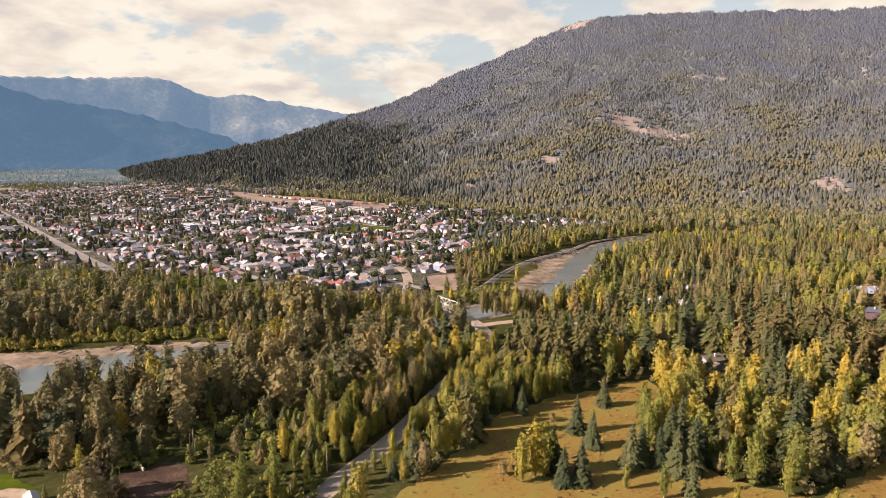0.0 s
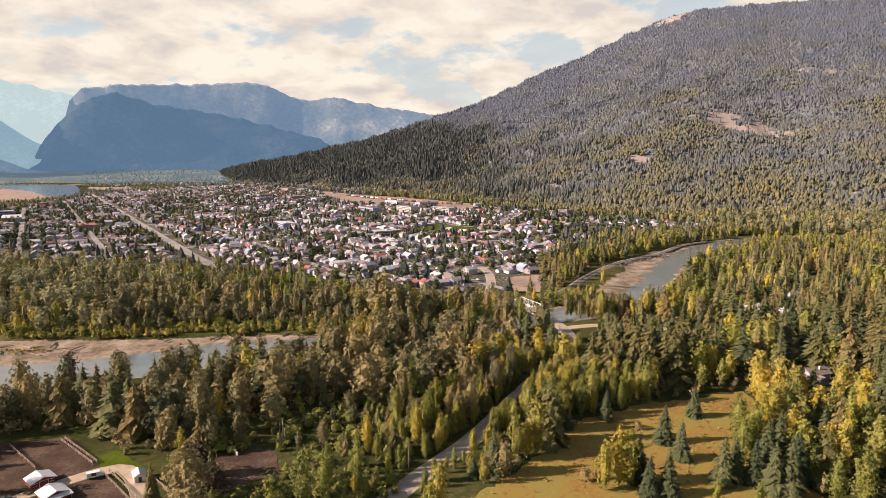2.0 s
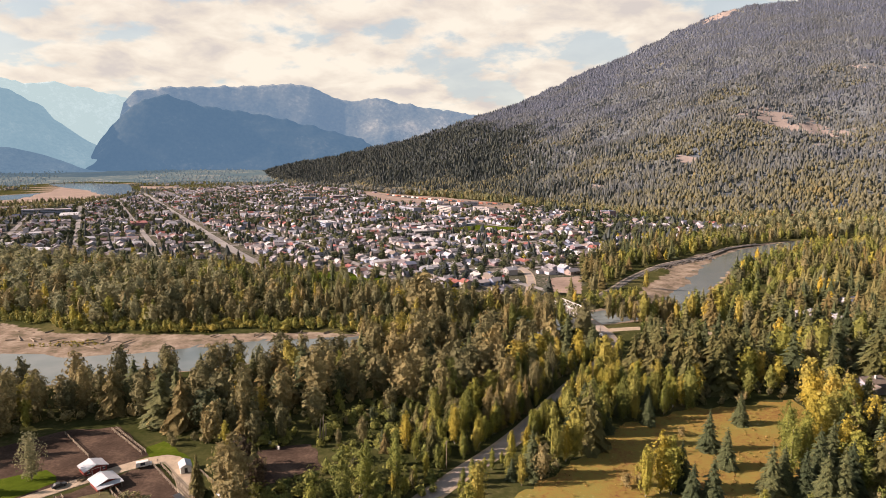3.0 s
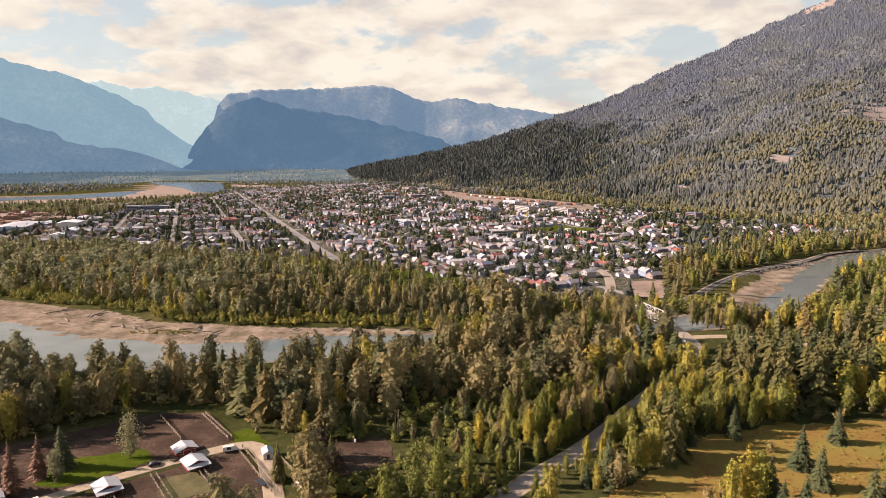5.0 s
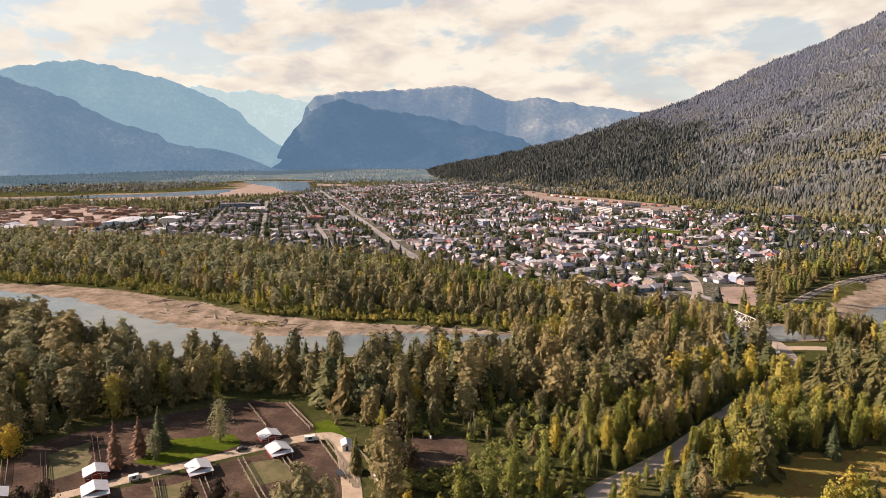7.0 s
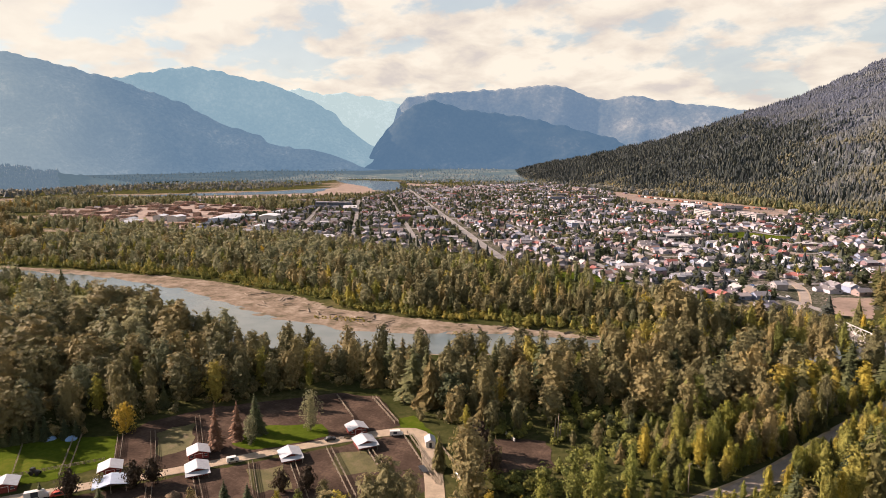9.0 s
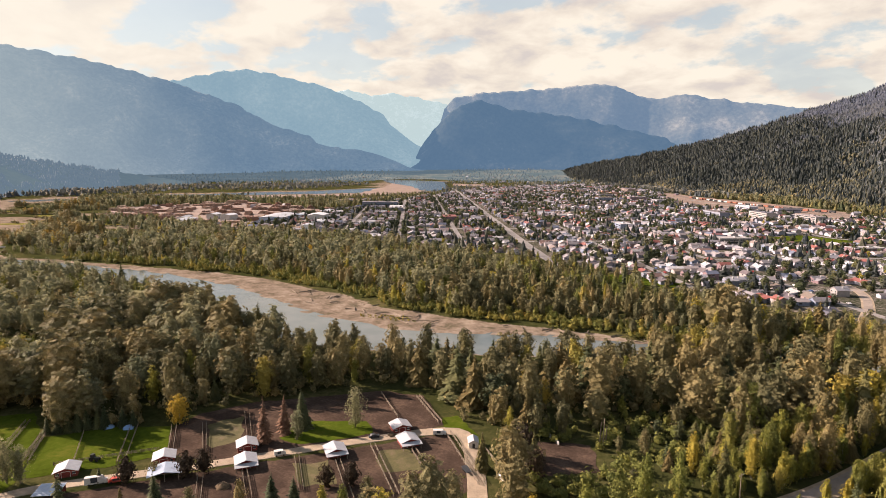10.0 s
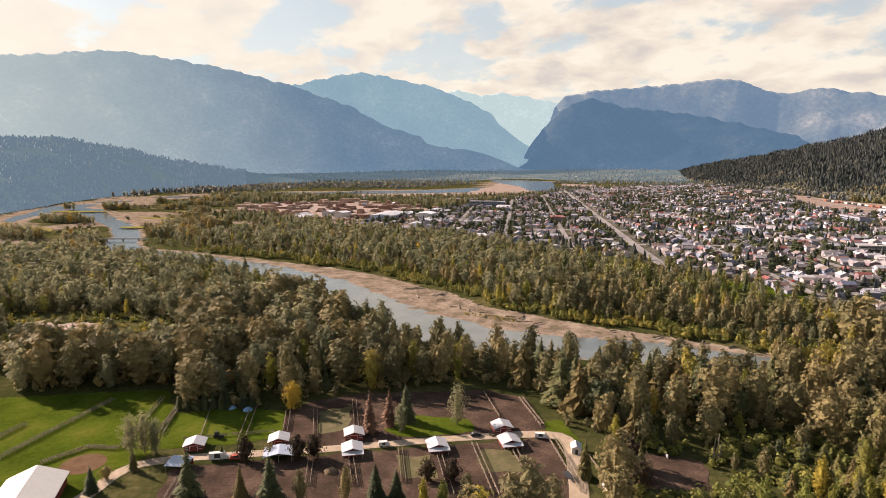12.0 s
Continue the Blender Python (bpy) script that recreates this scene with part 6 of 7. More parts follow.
heap("dung_heap", -181, 107, 2.6, 1.3, m_hay, "brown dung heap in the paddock", "heap")
# heap of old straw beside the northern barn
heap("compost_heap", -163, 172, 2.0, 0.8, m_hay, "pale heap of old straw by the barn", "heap")
heap("tarp_heap", -260, 104, 2.2, 1.4, m_tarp, "blue tarpaulin over a heap by the spruces", "heap")
heap("tarp_heap", -253, 109, 2.4, 1.4, m_tarp, "pale blue tarpaulin over stored goods", "heap")
heap("white_tent", -108, 173, 4.2, 3.0, m_white, "white tent roof among the trees", "tent")
tr = thing("tractor", "old farm tractor standing in the pasture", "tractor", "", pose(-234, 88, 0.1, 0, 0, 30))
part("body", join([box(-1.6, 1.4, -0.45, 0.45, 0.6, 1.4), box(-1.5, -0.3, -0.7, 0.7, 1.4, 2.5)]), m_dark_metal, tr)
for sx, r in ((-1.0, 0.8), (1.2, 0.5)):
    for sy in (-0.85, 0.85):
        part("wheel", moved(cylinder(r, 0.4), sx, sy, r), m_tyre, tr)
trailer = thing("flat_trailer", "dark flat hay trailer by the fence", "trailer", "", pose(-122, 167, 0.1, 0, 0, -30))
part("bed", box(-2.6, 2.6, -1.1, 1.1, 0.8, 1.0), m_dark_metal, trailer)
part("drawbar", box(2.6, 4.2, -0.08, 0.08, 0.7, 0.85), m_dark_metal, trailer)
for sx in (-1.2, 0.2):
    for sy in (-0.95, 0.95):
        part("wheel", moved(cylinder(0.4, 0.25), sx, sy, 0.4), m_tyre, trailer)

# ---- town ----
ALONG = np.array((-0.66, 0.751))
SIDE = np.array((0.751, 0.66))
ORIGIN = np.array((-321.0, 601.0))
PARKS = [[(-150, 1040), (-60, 1000), (-100, 930), (-190, 970)]]


def clipped_runs(points, poly):
    ok = inside(points, poly)
    run, out = [], []
    for p, k in zip(points, ok):
        if k:
            run.append(p)
        elif run:
            out.append(np.array(run))
            run = []
    if run:
        out.append(np.array(run))
    return [r for r in out if len(r) > 2]


for k in range(-6, 12):
    s = np.arange(-500, 2600, 20.0)
    if k != 0:
        for run in clipped_runs(ORIGIN + s[:, None] * ALONG + k * 88 * SIDE, TOWN):
            strip("street", run, 7.0, 0.10, m_street, "pale residential street", "street")
for k in range(-2, 13):
    s = np.arange(-700, 1000, 20.0)
    for run in clipped_runs(ORIGIN + s[:, None] * SIDE + k * 165 * ALONG, TOWN):
        strip("street", run, 7.0, 0.085, m_street, "pale cross street", "street")
sheet("bare_lot", [(-18, 578), (12, 592), (12, 513), (-16, 518)], 0.08, m_sand, "bare tan building lot by the road", "lot", 2.0)
sheet("rail_yard", YARD, 0.08, m_sand, "bare tan rail yard at the foot of the mountain", "rail yard", 8.0, step=20)
for poly in PARKS:
    sheet("park", poly, 0.12, m_lawn, "green playing field in the town", "park", 3.0)
sheet("park", [(-1158, 1048), (-1098, 1038), (-1098, 1093), (-1158, 1098)], 0.12, m_lawn, "green school field by flat-roofed buildings", "park", 3.0)
sheet("park", [(-250, 560), (-215, 575), (-170, 560), (-175, 530), (-235, 540)], 0.12, m_lawn, "green park at the town's edge", "park", 3.0)

# lots along the streets
lots = []
for k in range(-6, 12):
    for side in (-1, 1):
        for s in np.arange(-500, 2600, 15.0):
            for depth in (19.0, 36.0):
                if depth > 30 and rng.random() < 0.25:
                    continue
                p = ORIGIN + (s + rng.uniform(-2.5, 2.5)) * ALONG + (k * 88 + side * (depth + rng.uniform(-2, 2))) * SIDE
                lots.append((p[0], p[1], rng.integers(0, 4) * 90))
lots = np.array(lots)
LP = lots[:, :2]
c_ = (LP - ORIGIN) @ ALONG
ok = inside(LP, TOWN) & (line_distance(LP, DIAGONAL)[0] > 17) & (line_distance(LP, ROAD)[0] > 14) & (np.abs((c_ + 82.5) % 165 - 82.5) > 11) & (rng.random(len(LP)) < 0.86) & ~inside(LP, YARD) & ~inside(LP, LOT)
for poly in PARKS:
    ok &= ~inside(LP, poly)
LP, LT = LP[ok], lots[ok, 2]
order = np.argsort(np.hypot(LP[:, 0], LP[:, 1]))
LP, LT = LP[order], LT[order]
BIG = [(-208, 887, 45, 22, 7), (-145, 864, 36, 18, 5), (-224, 704, 30, 14, 5), (-330, 1266, 70, 18, 12), (-250, 1275, 60, 18, 14), (-170, 1262, 60, 18, 13), (-120, 1225, 40, 16, 9), (-1176, 1102, 60, 30, 9), (-1060, 1066, 55, 26, 11), (-936, 1011, 70, 30, 8), (-328, 1506, 60, 20, 9), (-243, 1480, 50, 20, 9), (-690, 1560, 40, 26, 12), (-640, 1660, 46, 24, 10)]
BIG += [(-760, 1720, 40, 24, 11), (-560, 1600, 36, 20, 9), (72, 1187, 24, 16, 16), (-400, 980, 40, 20, 7), (-300, 1080, 44, 20, 6), (-60, 900, 40, 18, 5), (-30, 1060, 50, 20, 6), (-700, 900, 40, 24, 8), (-820, 2050, 70, 30, 14), (-1198, 1146, 70, 30, 8), (-1038, 1082, 60, 26, 10), (-948, 850, 40, 20, 7), (-615, 619, 30, 16, 5)]
BRICK = [(-1010, 1900, 36, 24, 9), (-930, 1905, 30, 22, 11), (-870, 1960, 40, 24, 10), (-800, 1880, 34, 20, 9), (-900, 1820, 30, 20, 8), (-740, 1950, 36, 20, 8)]
far_ok = np.ones(len(LP), bool)
for bx, by, bw, bd, bh in BIG + BRICK:
    far_ok &= np.hypot(LP[:, 0] - bx, LP[:, 1] - by) > 0.5 * bw + 6
LP, LT = LP[far_ok], LT[far_ok]
GRID_TURN = math.degrees(math.atan2(ALONG[1], ALONG[0]))


def house_geo(w, d, h, rise, wing):
    walls, roofs = [gable_walls(w, d, h, rise)], [gable_roof(w, d, h, rise)]
    if wing:
        walls.append(moved(gable_walls(5.5, 5.5, 2.6, 1.2), w / 2 + 2.4, -d / 2 + 2.9, 0, 90))
        roofs.append(moved(gable_roof(5.5, 5.5, 2.6, 1.2, 0.4), w / 2 + 2.4, -d / 2 + 2.9, 0, 90))
    return join(walls), join(roofs)


HOUSES = [(9.5, 13, 3.2, 2.0, True), (8.5, 11, 5.2, 2.4, False), (10, 14, 3.0, 1.6, False), (8.5, 12, 3.4, 2.4, True), (11, 15, 3.0, 1.7, True), (9, 11, 5.6, 2.2, False)]
protos = []
for w, d, h, rise, wing in HOUSES:
    ob = thing("house", "family house with pitched roof on a tree-lined street", "house", "houses of the town")
    wg, rg = house_geo(w, d, h, rise, wing)
    part("wall", wg, m_wall, ob)
    rf = part("roof", rg, m_roof, ob)
    part("chimney", box(w * 0.15, w * 0.15 + 0.8, 1.0, 1.8, h + 0.4, h + rise + 0.9), m_grey, rf)
    part("door", box(-0.5, 0.5, -d / 2 - 0.07, -d / 2 + 0.02, 0, 2.1), m_dark_metal, ob)
    for sx, sy in ((-1, -1), (1, -1), (-1, 1)):
        x, y = sx * w * 0.28, sy * d / 2
        part("window", box(x - 0.8, x + 0.8, y - 0.06, y + 0.06, h - 1.9, h - 0.7), m_glass, ob)
    part("window", box(-w / 2 - 0.06, -w / 2 + 0.06, -1.2, 1.2, h - 1.9, h - 0.7), m_glass, ob)
    protos.append(ob)
N_SINGLE = 280
used = [False] * len(protos)
for i in range(N_SINGLE):
    k = int(rng.integers(len(protos)))
    m = pose(LP[i, 0], LP[i, 1], 0.05, 0, 0, GRID_TURN + LT[i] + rng.uniform(-4, 4))
    if not used[k]:
        protos[k].matrix_basis = m
        used[k] = True
    else:
        src, kept = protos[k], protos[k].matrix_basis.copy()
        src.matrix_basis = Matrix.Identity(4)
        copy_thing(src, m)
        src.matrix_basis = kept


def many(name, geos, P, turns, tint, material, label, category, z=0.05):
    """Far repeats joined into one mesh of one material, a chance value each."""
    pick = np.arange(len(P)) % len(geos)
    verts, faces, tints, n = [], [], [], 0
    for k, (gv, gf) in enumerate(geos):
        m = pick == k
        c = int(m.sum())
        if not c:
            continue
        a = np.radians(turns[m])[:, None]
        x = gv[None, :, 0] * np.cos(a) - gv[None, :, 1] * np.sin(a) + P[m, 0][:, None]
        y = gv[None, :, 0] * np.sin(a) + gv[None, :, 1] * np.cos(a) + P[m, 1][:, None]
        verts.append(np.stack([x, y, gv[None, :, 2] + z + lift(P[m])[:, None]], -1).reshape(-1, 3))
        faces.append((gf[None] + (np.arange(c) * len(gv))[:, None, None] + n).reshape(-1, gf.shape[1]))
        tints.append(np.repeat(tint[m], len(gv)))
        n += c * len(gv)
    return mesh_object(name, np.concatenate(verts), faces, material, "stuff", label, False, {"tint": np.concatenate(tints)}, category)


QP, QT = LP[N_SINGLE:], GRID_TURN + LT[N_SINGLE:]
geos = [house_geo(*hh) for hh in HOUSES]
many("far_house_walls", [g_[0] for g_ in geos], QP, QT, rng.random(len(QP)), m_wall_far, "walls of the far houses of the town", "houses")
many("far_house_roofs", [g_[1] for g_ in geos], QP, QT, rng.random(len(QP)), m_roof_far, "pitched roofs of the far houses of the town", "houses")
# houses beyond the town, scattered over the far valley floor
W = jitter((-2600, 700), (-600, 3800), 85, 1500, 3800, -75, -12)
W = W[~inside(W, TOWN) & (line_distance(W, COLUMBIA)[0] > 260) & (rng.random(len(W)) < 0.28) & ~inside(W, FAR_WATER) & ~inside(W, SANDS)]
WT = rng.uniform(0, 360, len(W))
many("far_house_walls", [g_[0] for g_ in geos], W, WT, rng.random(len(W)), m_wall_far, "walls of houses far up the valley", "houses")
many("far_house_roofs", [g_[1] for g_ in geos], W, WT, rng.random(len(W)), m_roof_far, "roofs of houses far up the valley", "houses")
V = np.array([(168, 464), (213, 516), (178, 446), (146, 324), (326, 485), (364, 514), (304, 427), (217, 414), (277, 379), (345, 502), (96, 365)])
for i, (x, y) in enumerate(V):
    k = int(rng.integers(len(protos)))
    src, kept = protos[k], protos[k].matrix_basis.copy()
    src.matrix_basis = Matrix.Identity(4)
    ob = copy_thing(src, pose(x, y, 0.05, 0, 0, rng.uniform(0, 360)))
    src.matrix_basis = kept
    tagged(ob, "house among tall trees east of the road", "", "houses in the wood")


def block(x, y, w, d, h, turn, wall, label, name="commercial_building", band=True):
    ob = thing(name, label, "building", "large buildings", pose(x, y, 0.05, 0, 0, turn))
    part("wall", box(-w / 2, w / 2, -d / 2, d / 2, 0, h), wall, ob)
    part("roof", join([box(-w / 2 - 0.3, w / 2 + 0.3, -d / 2 - 0.3, d / 2 + 0.3, h + 0.01, h + 0.5), box(-w * 0.2, -w * 0.05, -2, 2, h + 0.5, h + 2.0)]), m_roof, ob)
    if band:
        for z in np.arange(1.2, h - 1.5, 3.2):
            for sy in (-1, 1):
                part("window", box(-w * 0.45, w * 0.45, sy * d / 2 - 0.06, sy * d / 2 + 0.06, z, z + 1.3), m_glass, ob)
    return ob


for bx, by, bw, bd, bh in BIG:
    block(bx, by, bw, bd, bh, GRID_TURN + (90 if rng.random() < 0.6 else 0), m_wall, "flat-roofed town building with window bands")

m_brick = plain("tan_brick", (0.36, 0.22, 0.15), 0.85, 0.0, 0.2)
for bx, by, bw, bd, bh in BRICK:
    block(bx, by, bw, bd, bh, GRID_TURN, m_brick, "tan brick building in the town centre")

# street trees
TP = jitter((-1700, 480), (360, 2650), 9.6, 480, 2700)
TP = TP[inside(TP, TOWN) & (rng.random(len(TP)) < 0.38 + 0.50 * wave(TP, 0.016, 9.0)) & ~inside(TP, YARD)]
near_house = np.full(len(TP), 1e9)
for chunk in np.array_split(LP, 40):
    near_house = np.minimum(near_house, np.min(np.hypot(TP[:, None, 0] - chunk[None, :, 0], TP[:, None, 1] - chunk[None, :, 1]), 1))
c1_, c2_ = (TP - ORIGIN) @ SIDE, (TP - ORIGIN) @ ALONG
okt = (near_house > 4.2) & (np.abs((c1_ + 44) % 88 - 44) > 4.6) & (np.abs((c2_ + 82.5) % 165 - 82.5) > 4.6) & (line_distance(TP, DIAGONAL)[0] > 11) & (line_distance(TP, ROAD)[0] > 7)
for poly in PARKS + [[(-18, 578), (12, 592), (12, 513), (-16, 518)]]:
    okt &= ~inside(TP, poly)
TP = TP[okt]
rt = np.hypot(TP[:, 0], TP[:, 1])
for part_, tb, tc in ((TP[rt < 720], M_POPLAR, M_SPRUCE), (TP[rt >= 720], F_POPLAR, F_CONE)):
    pa = 0.5 + 0.5 * wave(part_, 0.02, 3.0)
    plant(part_, [(0.6 + 0 * pa, "street_trees", tb, (7, 15), 1.7, (0.0, 0.75), m_dark, "rounded dark green garden and street trees"),
                  (0.34 * pa + 0.12, "garden_spruces", tc, (10, 20), 1.45, (0.0, 0.8), m_spur, "dark spruces between the houses"),
                  (0.05 + 0 * pa, "street_trees", tb, (6, 11), 1.3, (0.0, 0.7), m_birch, "yellowing garden trees")])

# the rail yard's tracks and standing wagons
m_ballast = surface("track_ballast", [(0.2, (0.10, 0.085, 0.075)), (0.8, (0.17, 0.14, 0.12))], 0.05, 0.95)
for k in range(4):
    line = smooth_line([(-640 + 14 * k, 1960 - 10 * k), (-430 + 18 * k, 1720 - 14 * k), (-250 + 20 * k, 1580 - 22 * k), (-100 + 8 * k, 1480 - 30 * k)], 20)
    strip("railway_track", line, 4.0, 0.22 + 0.01 * k, m_ballast, "railway siding on dark ballast", "railway")
    for i in range(6 + 3 * k, len(line) - 4 - 2 * k):
        if rng.random() < 0.62:
            dx, dy = line[i + 1] - line[i]
            ob = thing("freight_wagon", "freight wagon standing in the rail yard", "railway wagon", "freight train", pose(line[i, 0], line[i, 1], 0.6, 0, 0, math.degrees(math.atan2(dy, dx))))
            part("body", box(-7.4, 7.4, -1.5, 1.5, 0.9, 4.2), (m_orange, m_grey, m_dark_metal)[int(rng.integers(3))], ob)
            for sx in (-5.2, 5.2):
                part("bogie", box(sx - 1.2, sx + 1.2, -1.1, 1.1, -0.35, 0.9), m_dark_metal, ob)

# broken stone along the dyke's foot
geo, k = [], 0
iv, if_ = ICO[1]
for x, y in DYKE[::1]:
    if y > 760:
        continue
    for _ in range(9):
        r = rng.uniform(0.5, 1.3)
        off = rng.uniform(1.5, 13.0)
        geo.append((iv * r * (1 + rng.normal(0, 0.15, (len(iv), 1))) * (1.2, 1.0, 0.7) + (x + off * 0.83 + rng.uniform(-2, 2), y - off * 0.56 + rng.uniform(-2, 2), 0.45 - 0.11 * off), if_))
mesh_object("riprap", *join(geo), m_riprap, "stuff", "grey broken stone on the river dyke", False, None, "stones")

# bridge over the river
bridge = thing("truss_bridge", "pale steel truss bridge carrying the road over the river", "bridge", "", pose(1, 455, 0, 0, 0, math.degrees(math.atan2(477 - 420, -17 - 19))))
part("deck", box(-23, 23, -4.6, 4.6, -0.7, 0.10), m_road, bridge)
for sy in (-4.8, 4.8):
    part("top_chord", box(-16, 16, sy - 0.2, sy + 0.2, 5.0, 5.4), m_steel, bridge)
    part("bottom_chord", box(-22, 22, sy - 0.2, sy + 0.2, 0.1, 0.5), m_steel, bridge)
    for k in range(-3, 4):
        x = k * 5.33
        part("post", box(x - 0.14, x + 0.14, sy - 0.14, sy + 0.14, 0.5, 5.0), m_steel, bridge)
        if k < 3:
            a, b = (0.6, 4.9) if k % 2 else (4.9, 0.6)
            part("diagonal", prism([(x, a - 0.2), (x + 5.33, b - 0.2), (x + 5.33, b + 0.2), (x, a + 0.2)], sy - 0.12, sy + 0.12), m_steel, bridge)
    for sx in (-1, 1):
        part("end_post", prism([(sx * 16, 5.0), (sx * 22, 0.3), (sx * 22, 0.7), (sx * 16, 5.4)], sy - 0.15, sy + 0.15), m_steel, bridge)
for x in (-16, 0, 16):
    part("cross_beam", box(x - 0.12, x + 0.12, -4.6, 4.6, 5.05, 5.3), m_steel, bridge)

# ---- sawmill ----
sheet("mill_yard", MILL, 0.06, m_millyard, "bare red-brown mill yard", "yard", 6.0, step=20)
LOGS = jitter((-1480, 560), (-960, 960), 46, 0, 3000, -80, -40)
geo, tints = [], []
ang6 = np.linspace(0, 2 * np.pi, 6, endpoint=False)
for x, y in LOGS[inside(LOGS, MILL)]:
    turn, rows, long = rng.choice([40, 46, 130]) + rng.uniform(-8, 8), int(rng.integers(2, 5)), rng.uniform(18, 40)
    tone = rng.random()
    for r in range(rows):
        k = max(2, int(long / 2.2) - 2 * r)
        for i in range(k):
            log = prism(np.column_stack([1.15 * np.cos(ang6), 1.15 * np.sin(ang6)]), -6 + rng.uniform(-1, 1), 6 + rng.uniform(-1, 1))
            log = moved(moved(log, (i - k / 2) * 2.2 + rng.uniform(-0.3, 0.3), 0, 1.1 + 1.9 * r + rng.uniform(-0.2, 0.2)), 0, 0, 0, turn)
            geo.append(moved(log, x, y, 0.05))
            tints.append(np.full(len(log[0]), min(0.99, max(0.0, tone + rng.normal(0, 0.08)))))
mesh_object("sawlogs", *join(geo), m_log, "stuff", "stacked red-brown sawlogs in long piles in the mill yard", False, {"tint": np.concatenate(tints)}, "logs")
m_millroof = plain("pale_mill_roof", (0.60, 0.62, 0.66), 0.5)
for x, y, w, d, h, turn, mat, lab in ((-945, 702, 92, 44, 9, 36, m_blue, "long pale blue mill shed"), (-1027, 562, 56, 26, 7, 38, m_white, "low white mill shed"), (-880, 740, 40, 30, 12, 35, m_grey, "grey mill building with stacks"), (-1010, 640, 26, 20, 11, 20, m_grey, "grey boiler house"), (-1085, 596, 34, 16, 6, 38, m_white, "low white mill office"), (-1076, 650, 30, 18, 8, 38, m_grey, "grey planer shed"),
                                      (-830, 700, 36, 18, 6, 35, m_millroof, "pale lumber shed"), (-800, 650, 30, 16, 5, 35, m_millroof, "pale lumber shed"), (-960, 760, 44, 20, 6, 30, m_sand, "tan lumber shed"), (-1000, 860, 50, 18, 5, 25, m_sand, "stacks of yellow lumber")):
    ob = thing("mill_shed", lab + " in the mill yard", "building", "mill buildings", pose(x, y, 0.05, 0, 0, turn))
    part("wall", gable_walls(d, w, h, 2.0), mat, ob)
    part("roof", gable_roof(d, w, h, 2.0, 0.6, 0.4), m_tin if mat in (m_white, m_blue) else m_millroof, ob)

bundles = np.column_stack([rng.uniform(-1040, -740, 190), rng.uniform(560, 830, 190)])
bundles = bundles[inside(bundles, MILL)]
many("sawn_lumber", [join([box(-5, 5, -2.2, -0.1, 0, 3.2), box(-5, 5, 0.1, 2.2, 0, 2.6)])], bundles, rng.choice([35.0, 125.0], len(bundles)), rng.random(len(bundles)), m_lumber, "bundles of sawn yellow lumber in the mill yard", "lumber")

# the far road bridge
far_bridge = thing("road_bridge", "long low grey road bridge over the far river", "bridge", "", pose(-2255, 2540, 1.0, 0, 0, 27))
part("deck", box(-150, 150, -6, 6, 6.0, 7.6), m_grey, far_bridge)
for k in range(7):
    part("pier", box(-126 + 42 * k - 1.6, -126 + 42 * k + 1.6, -4, 4, -3, 6.0), m_grey, far_bridge)
for sy in (-5.6, 5.6):
    part("top_chord", box(-84, 84, sy - 0.5, sy + 0.5, 16.0, 17.0), m_steel, far_bridge)
    for k in range(9):
        part("post", box(-84 + 21 * k - 0.5, -84 + 21 * k + 0.5, sy - 0.4, sy + 0.4, 7.6, 16.0), m_steel, far_bridge)

# foot bridge near the river's mouth
foot = thing("foot_bridge", "low pale foot bridge over the river mouth", "bridge", "", pose(-936, 234, 0, 0, 0, 50))
part("deck", box(-34, 34, -1.5, 1.5, 0.6, 1.1), m_grey, foot)
for sx in (-22, 0, 22):
    part("pier", box(sx - 0.6, sx + 0.6, -1.2, 1.2, -3.2, 0.6), m_grey, foot)
for sy in (-1.5, 1.4):
    part("rail", box(-34, 34, sy, sy + 0.1, 1.1, 2.1), m_steel, foot)

# freight train below the mountain
for i in range(26):
    x, y = 40 + i * 17.0, 1235 + 3.0 * math.sin(i * 0.3) + i * 3.5
    ob = thing("freight_wagon", "red-brown freight wagon in a standing train", "railway wagon", "freight train", pose(x, y, 0.6, 0, 0, 12))
    part("body", box(-7.4, 7.4, -1.5, 1.5, 0.9, 4.4), m_orange if i % 4 else m_grey, ob)
    for sx in (-5.2, 5.2):
        part("bogie", box(sx - 1.2, sx + 1.2, -1.1, 1.1, -0.4, 0.9), m_dark_metal, ob)

# grass on the flats by the river's mouth
m_reed = surface("flats_grass", [(0.2, (0.12, 0.115, 0.03)), (0.8, (0.23, 0.20, 0.06))], 0.03, 1.0, spec=0.0)
for x, y, a, b, turn in GRASSES:
    c_, s_ = math.cos(radians(turn)), math.sin(radians(turn))
    q = np.linspace(0, 2 * np.pi, 20, endpoint=False)
    sheet("grass_flat", np.column_stack([x + a * np.cos(q) * c_ - b * np.sin(q) * s_, y + a * np.cos(q) * s_ + b * np.sin(q) * c_]), 0.09, m_reed, "yellow-green grass on the river flats", "grass", 5.0, step=9.0)

# brush in the wood's clearing
C = jitter((-540, 30), (-360, 150), 6.0, 0, 900)
C = C[inside(C, CLEARING) & ~inside(C, CLEAR_G) & (rng.random(len(C)) < 0.55)]
scatter("brush", T_BUSH, C, np.zeros(len(C)), rng.uniform(1.2, 4.0, len(C)), rng.uniform(1.2, 2.0, len(C)), rng.uniform(0.1, 0.8, len(C)), m_birch, "yellow-green brush in a clearing")
plant_tree("gold", -398, 148, 13)

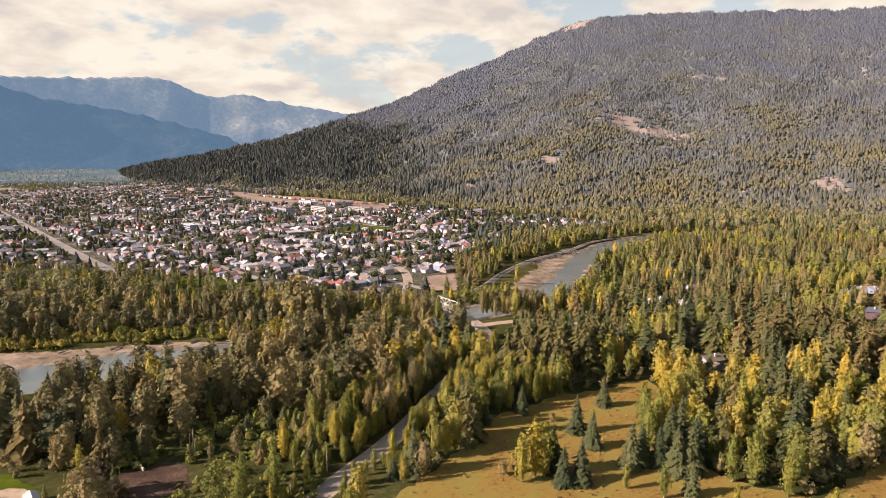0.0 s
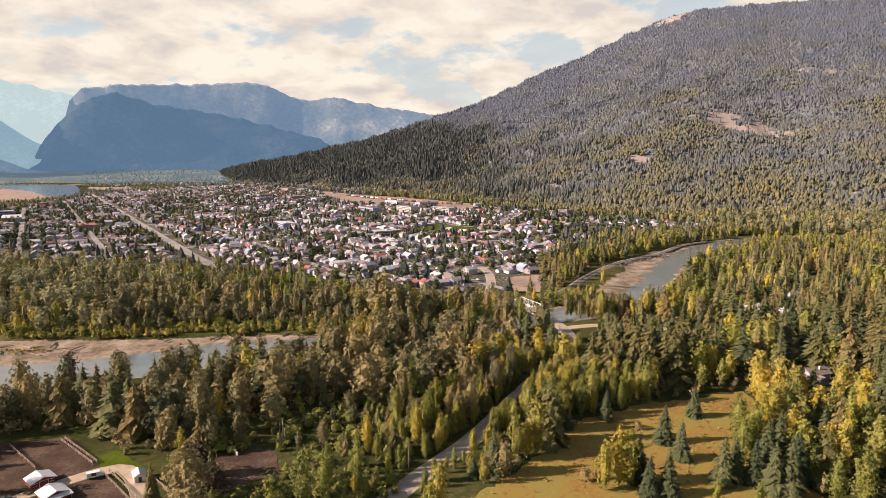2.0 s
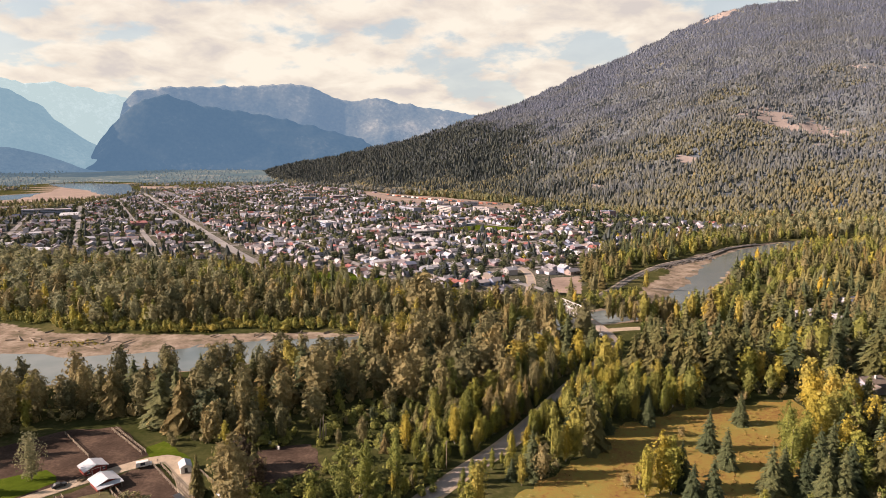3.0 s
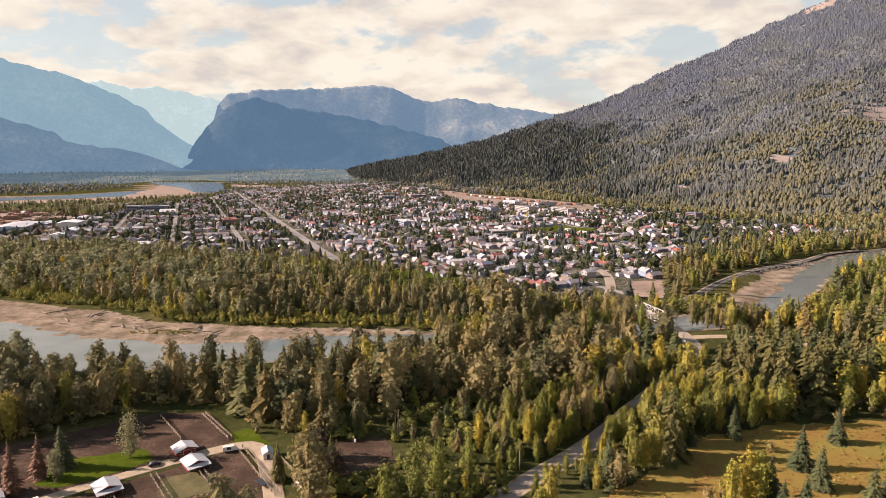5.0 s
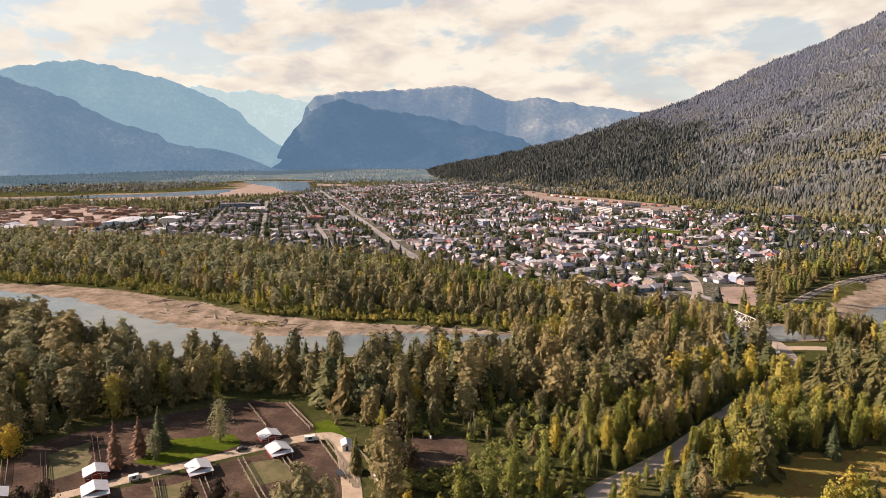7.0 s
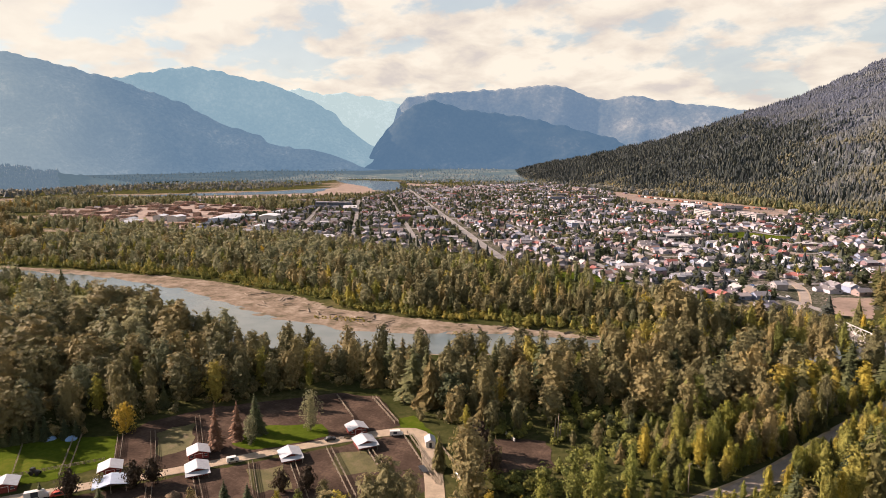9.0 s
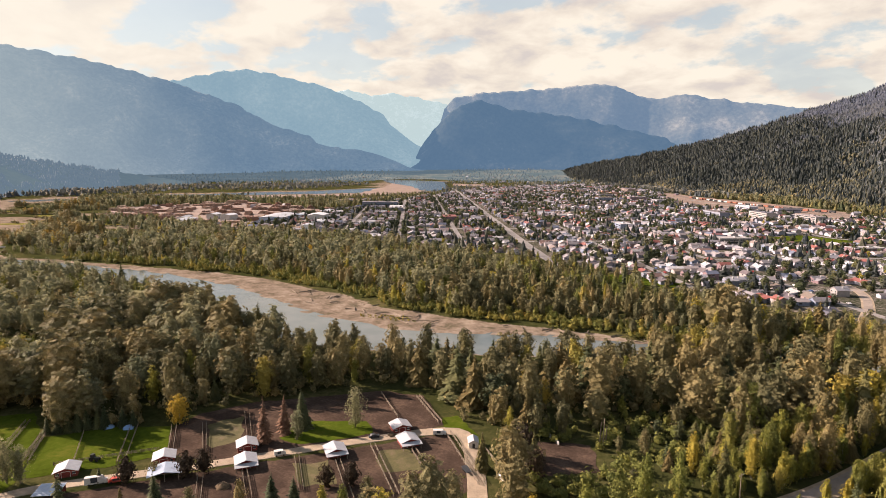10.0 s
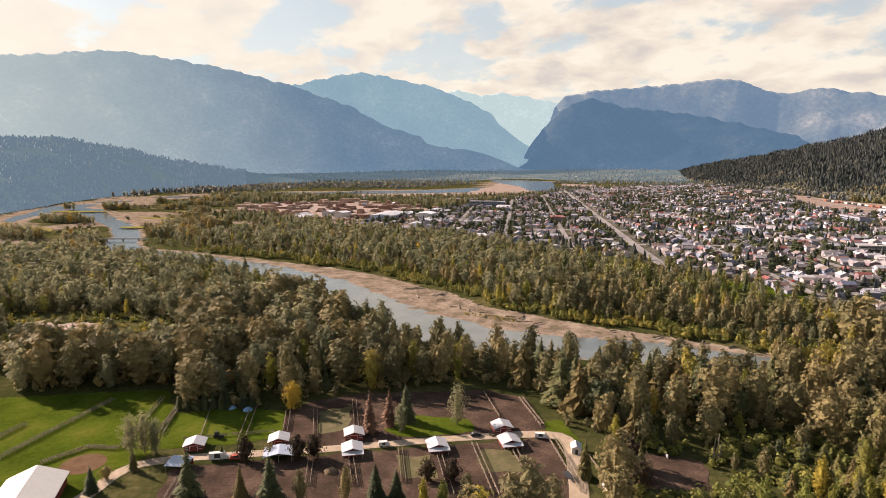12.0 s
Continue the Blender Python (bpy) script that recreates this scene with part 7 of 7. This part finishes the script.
C = jitter((-130, 145), (-35, 270), 4.2, 0, 900)
C = C[inside(C, BRUSH) & (rng.random(len(C)) < 0.7) & ~inside(C, [(-120, 200), (-97, 214), (-84, 196), (-104, 176), (-112, 180)]) & ~inside(C, FARM)]
scatter("brush", T_BUSH, C, np.zeros(len(C)), rng.uniform(1.5, 5.0, len(C)), rng.uniform(1.0, 1.8, len(C)), rng.uniform(0.0, 0.4, len(C)), m_aspen, "green brush in a clearing below the wood")

# ---- driftwood and shrubs on the gravel bars ----
for i in range(46):
    x = rng.uniform(-430, -120)
    k = int(np.argmin(np.abs(RIVER[:, 0] - x) + 0.3 * np.abs(RIVER[:, 1] - 300)))
    dv = RIVER[min(k + 1, len(RIVER) - 1)] - RIVER[k]
    dv /= np.linalg.norm(dv)
    s_ = k / (len(RIVER) - 1)
    off = np.interp(s_, *np.array(RIVER_W).T) + rng.uniform(0.25, 0.95) * np.interp(s_, *np.array(BAR_W).T)
    q = RIVER[k] + off * np.array((dv[1], -dv[0]))
    long = rng.uniform(4, 13)
    a = rng.uniform(0, 3.14)
    ob = mesh_object("driftwood_log", *tube([(0, 0, 0), (long * 0.5, 0.2, 0.1), (long, 0.0, 0.0)], [0.45, 0.36, 0.15], 6), m_wood, "", "bleached driftwood log stranded on the gravel bar", False, None, "driftwood", None, "driftwood on the bar")
    ob.matrix_basis = pose(q[0], q[1], -0.75, 0, 0, math.degrees(a))


# a low wall and a small shed by the yard in the clearing
wall = thing("low_wall", "low pale concrete wall beside the bare yard", "wall", "", pose(-126, 219, 0, 0, 0, -33.0))
for k in range(6):
    part("panel", box(k * 3.98 + 0.05, (k + 1) * 3.98 - 0.05, -0.2, 0.2, -0.1, 1.3 + 0.05 * (k % 2)), m_grey, wall)
shed = thing("garden_shed", "small white shed where the lane ends", "shed", "sheds by the lane", pose(-132, 185, 0, 0, 0, 40))
part("wall", gable_walls(3.6, 5.0, 2.3, 0.9), m_white, shed)
part("roof", gable_roof(3.6, 5.0, 2.3, 0.9, 0.35), m_tin, shed)
part("door", box(-0.5, 0.5, -2.57, -2.48, 0, 2.0), m_dark_metal, shed)

# utility poles along the road
pole_proto = None
for k in range(6):
    i = int(np.argmin(np.abs(ROAD[:, 1] - (165 + 42 * k))))
    x, y = ROAD[i, 0] - 7.5, ROAD[i, 1]
    if pole_proto is None:
        pole_proto = thing("utility_pole", "weathered wooden utility pole beside the road", "pole", "poles along the road")
        part("pole", tube([(0, 0, -0.3), (0, 0, 5), (0, 0, 10.5)], [0.17, 0.15, 0.11], 8), m_wood, pole_proto)
        part("crossarm", box(-1.3, 1.3, -0.07, 0.07, 9.7, 9.9), m_wood, pole_proto)
        for sx in (-1.15, 0.0, 1.15):
            part("insulator", moved(tube([(0, 0, 0), (0, 0, 0.12), (0, 0, 0.25)], [0.06, 0.07, 0.04], 6), sx, 0, 9.9), m_grey, pole_proto)
        first = pose(x, y, 0, 0, 0, 70)
    else:
        copy_thing(pole_proto, pose(x, y, 0, 0, 0, 70 + 6 * k))
pole_proto.matrix_basis = first

# cars parked along the town's near streets
paints = [m_white, m_dark_metal, plain("silver_paint", (0.40, 0.41, 0.43), 0.3), plain("red_car_paint", (0.30, 0.03, 0.03), 0.3), plain("blue_car_paint", (0.05, 0.09, 0.20), 0.3)]
names = ["white", "black", "silver", "dark red", "blue"]
spots = []
for k in range(-3, 8):
    for s in np.arange(-260, 520, 23.0):
        q = ORIGIN + s * ALONG + (k * 88 + 4.6) * SIDE
        if inside(q[None], TOWN)[0] and np.hypot(*q) < 920 and line_distance(q[None], DIAGONAL)[0][0] > 12 and rng.random() < 0.5:
            spots.append(q)
car_protos = {}
for i, q in enumerate(spots[:90]):
    c = i % 5
    m = pose(q[0], q[1], 0.11, 0, 0, GRID_TURN + (180 if rng.random() < 0.5 else 0))
    if c not in car_protos:
        car_protos[c] = (car(0, 0, 0, paints[c], names[c] + " car parked on a residential street"), m)
        car_protos[c][0].matrix_basis = Matrix.Identity(4)
    else:
        copy_thing(car_protos[c][0], m)
for ob, m in car_protos.values():
    ob.matrix_basis = m
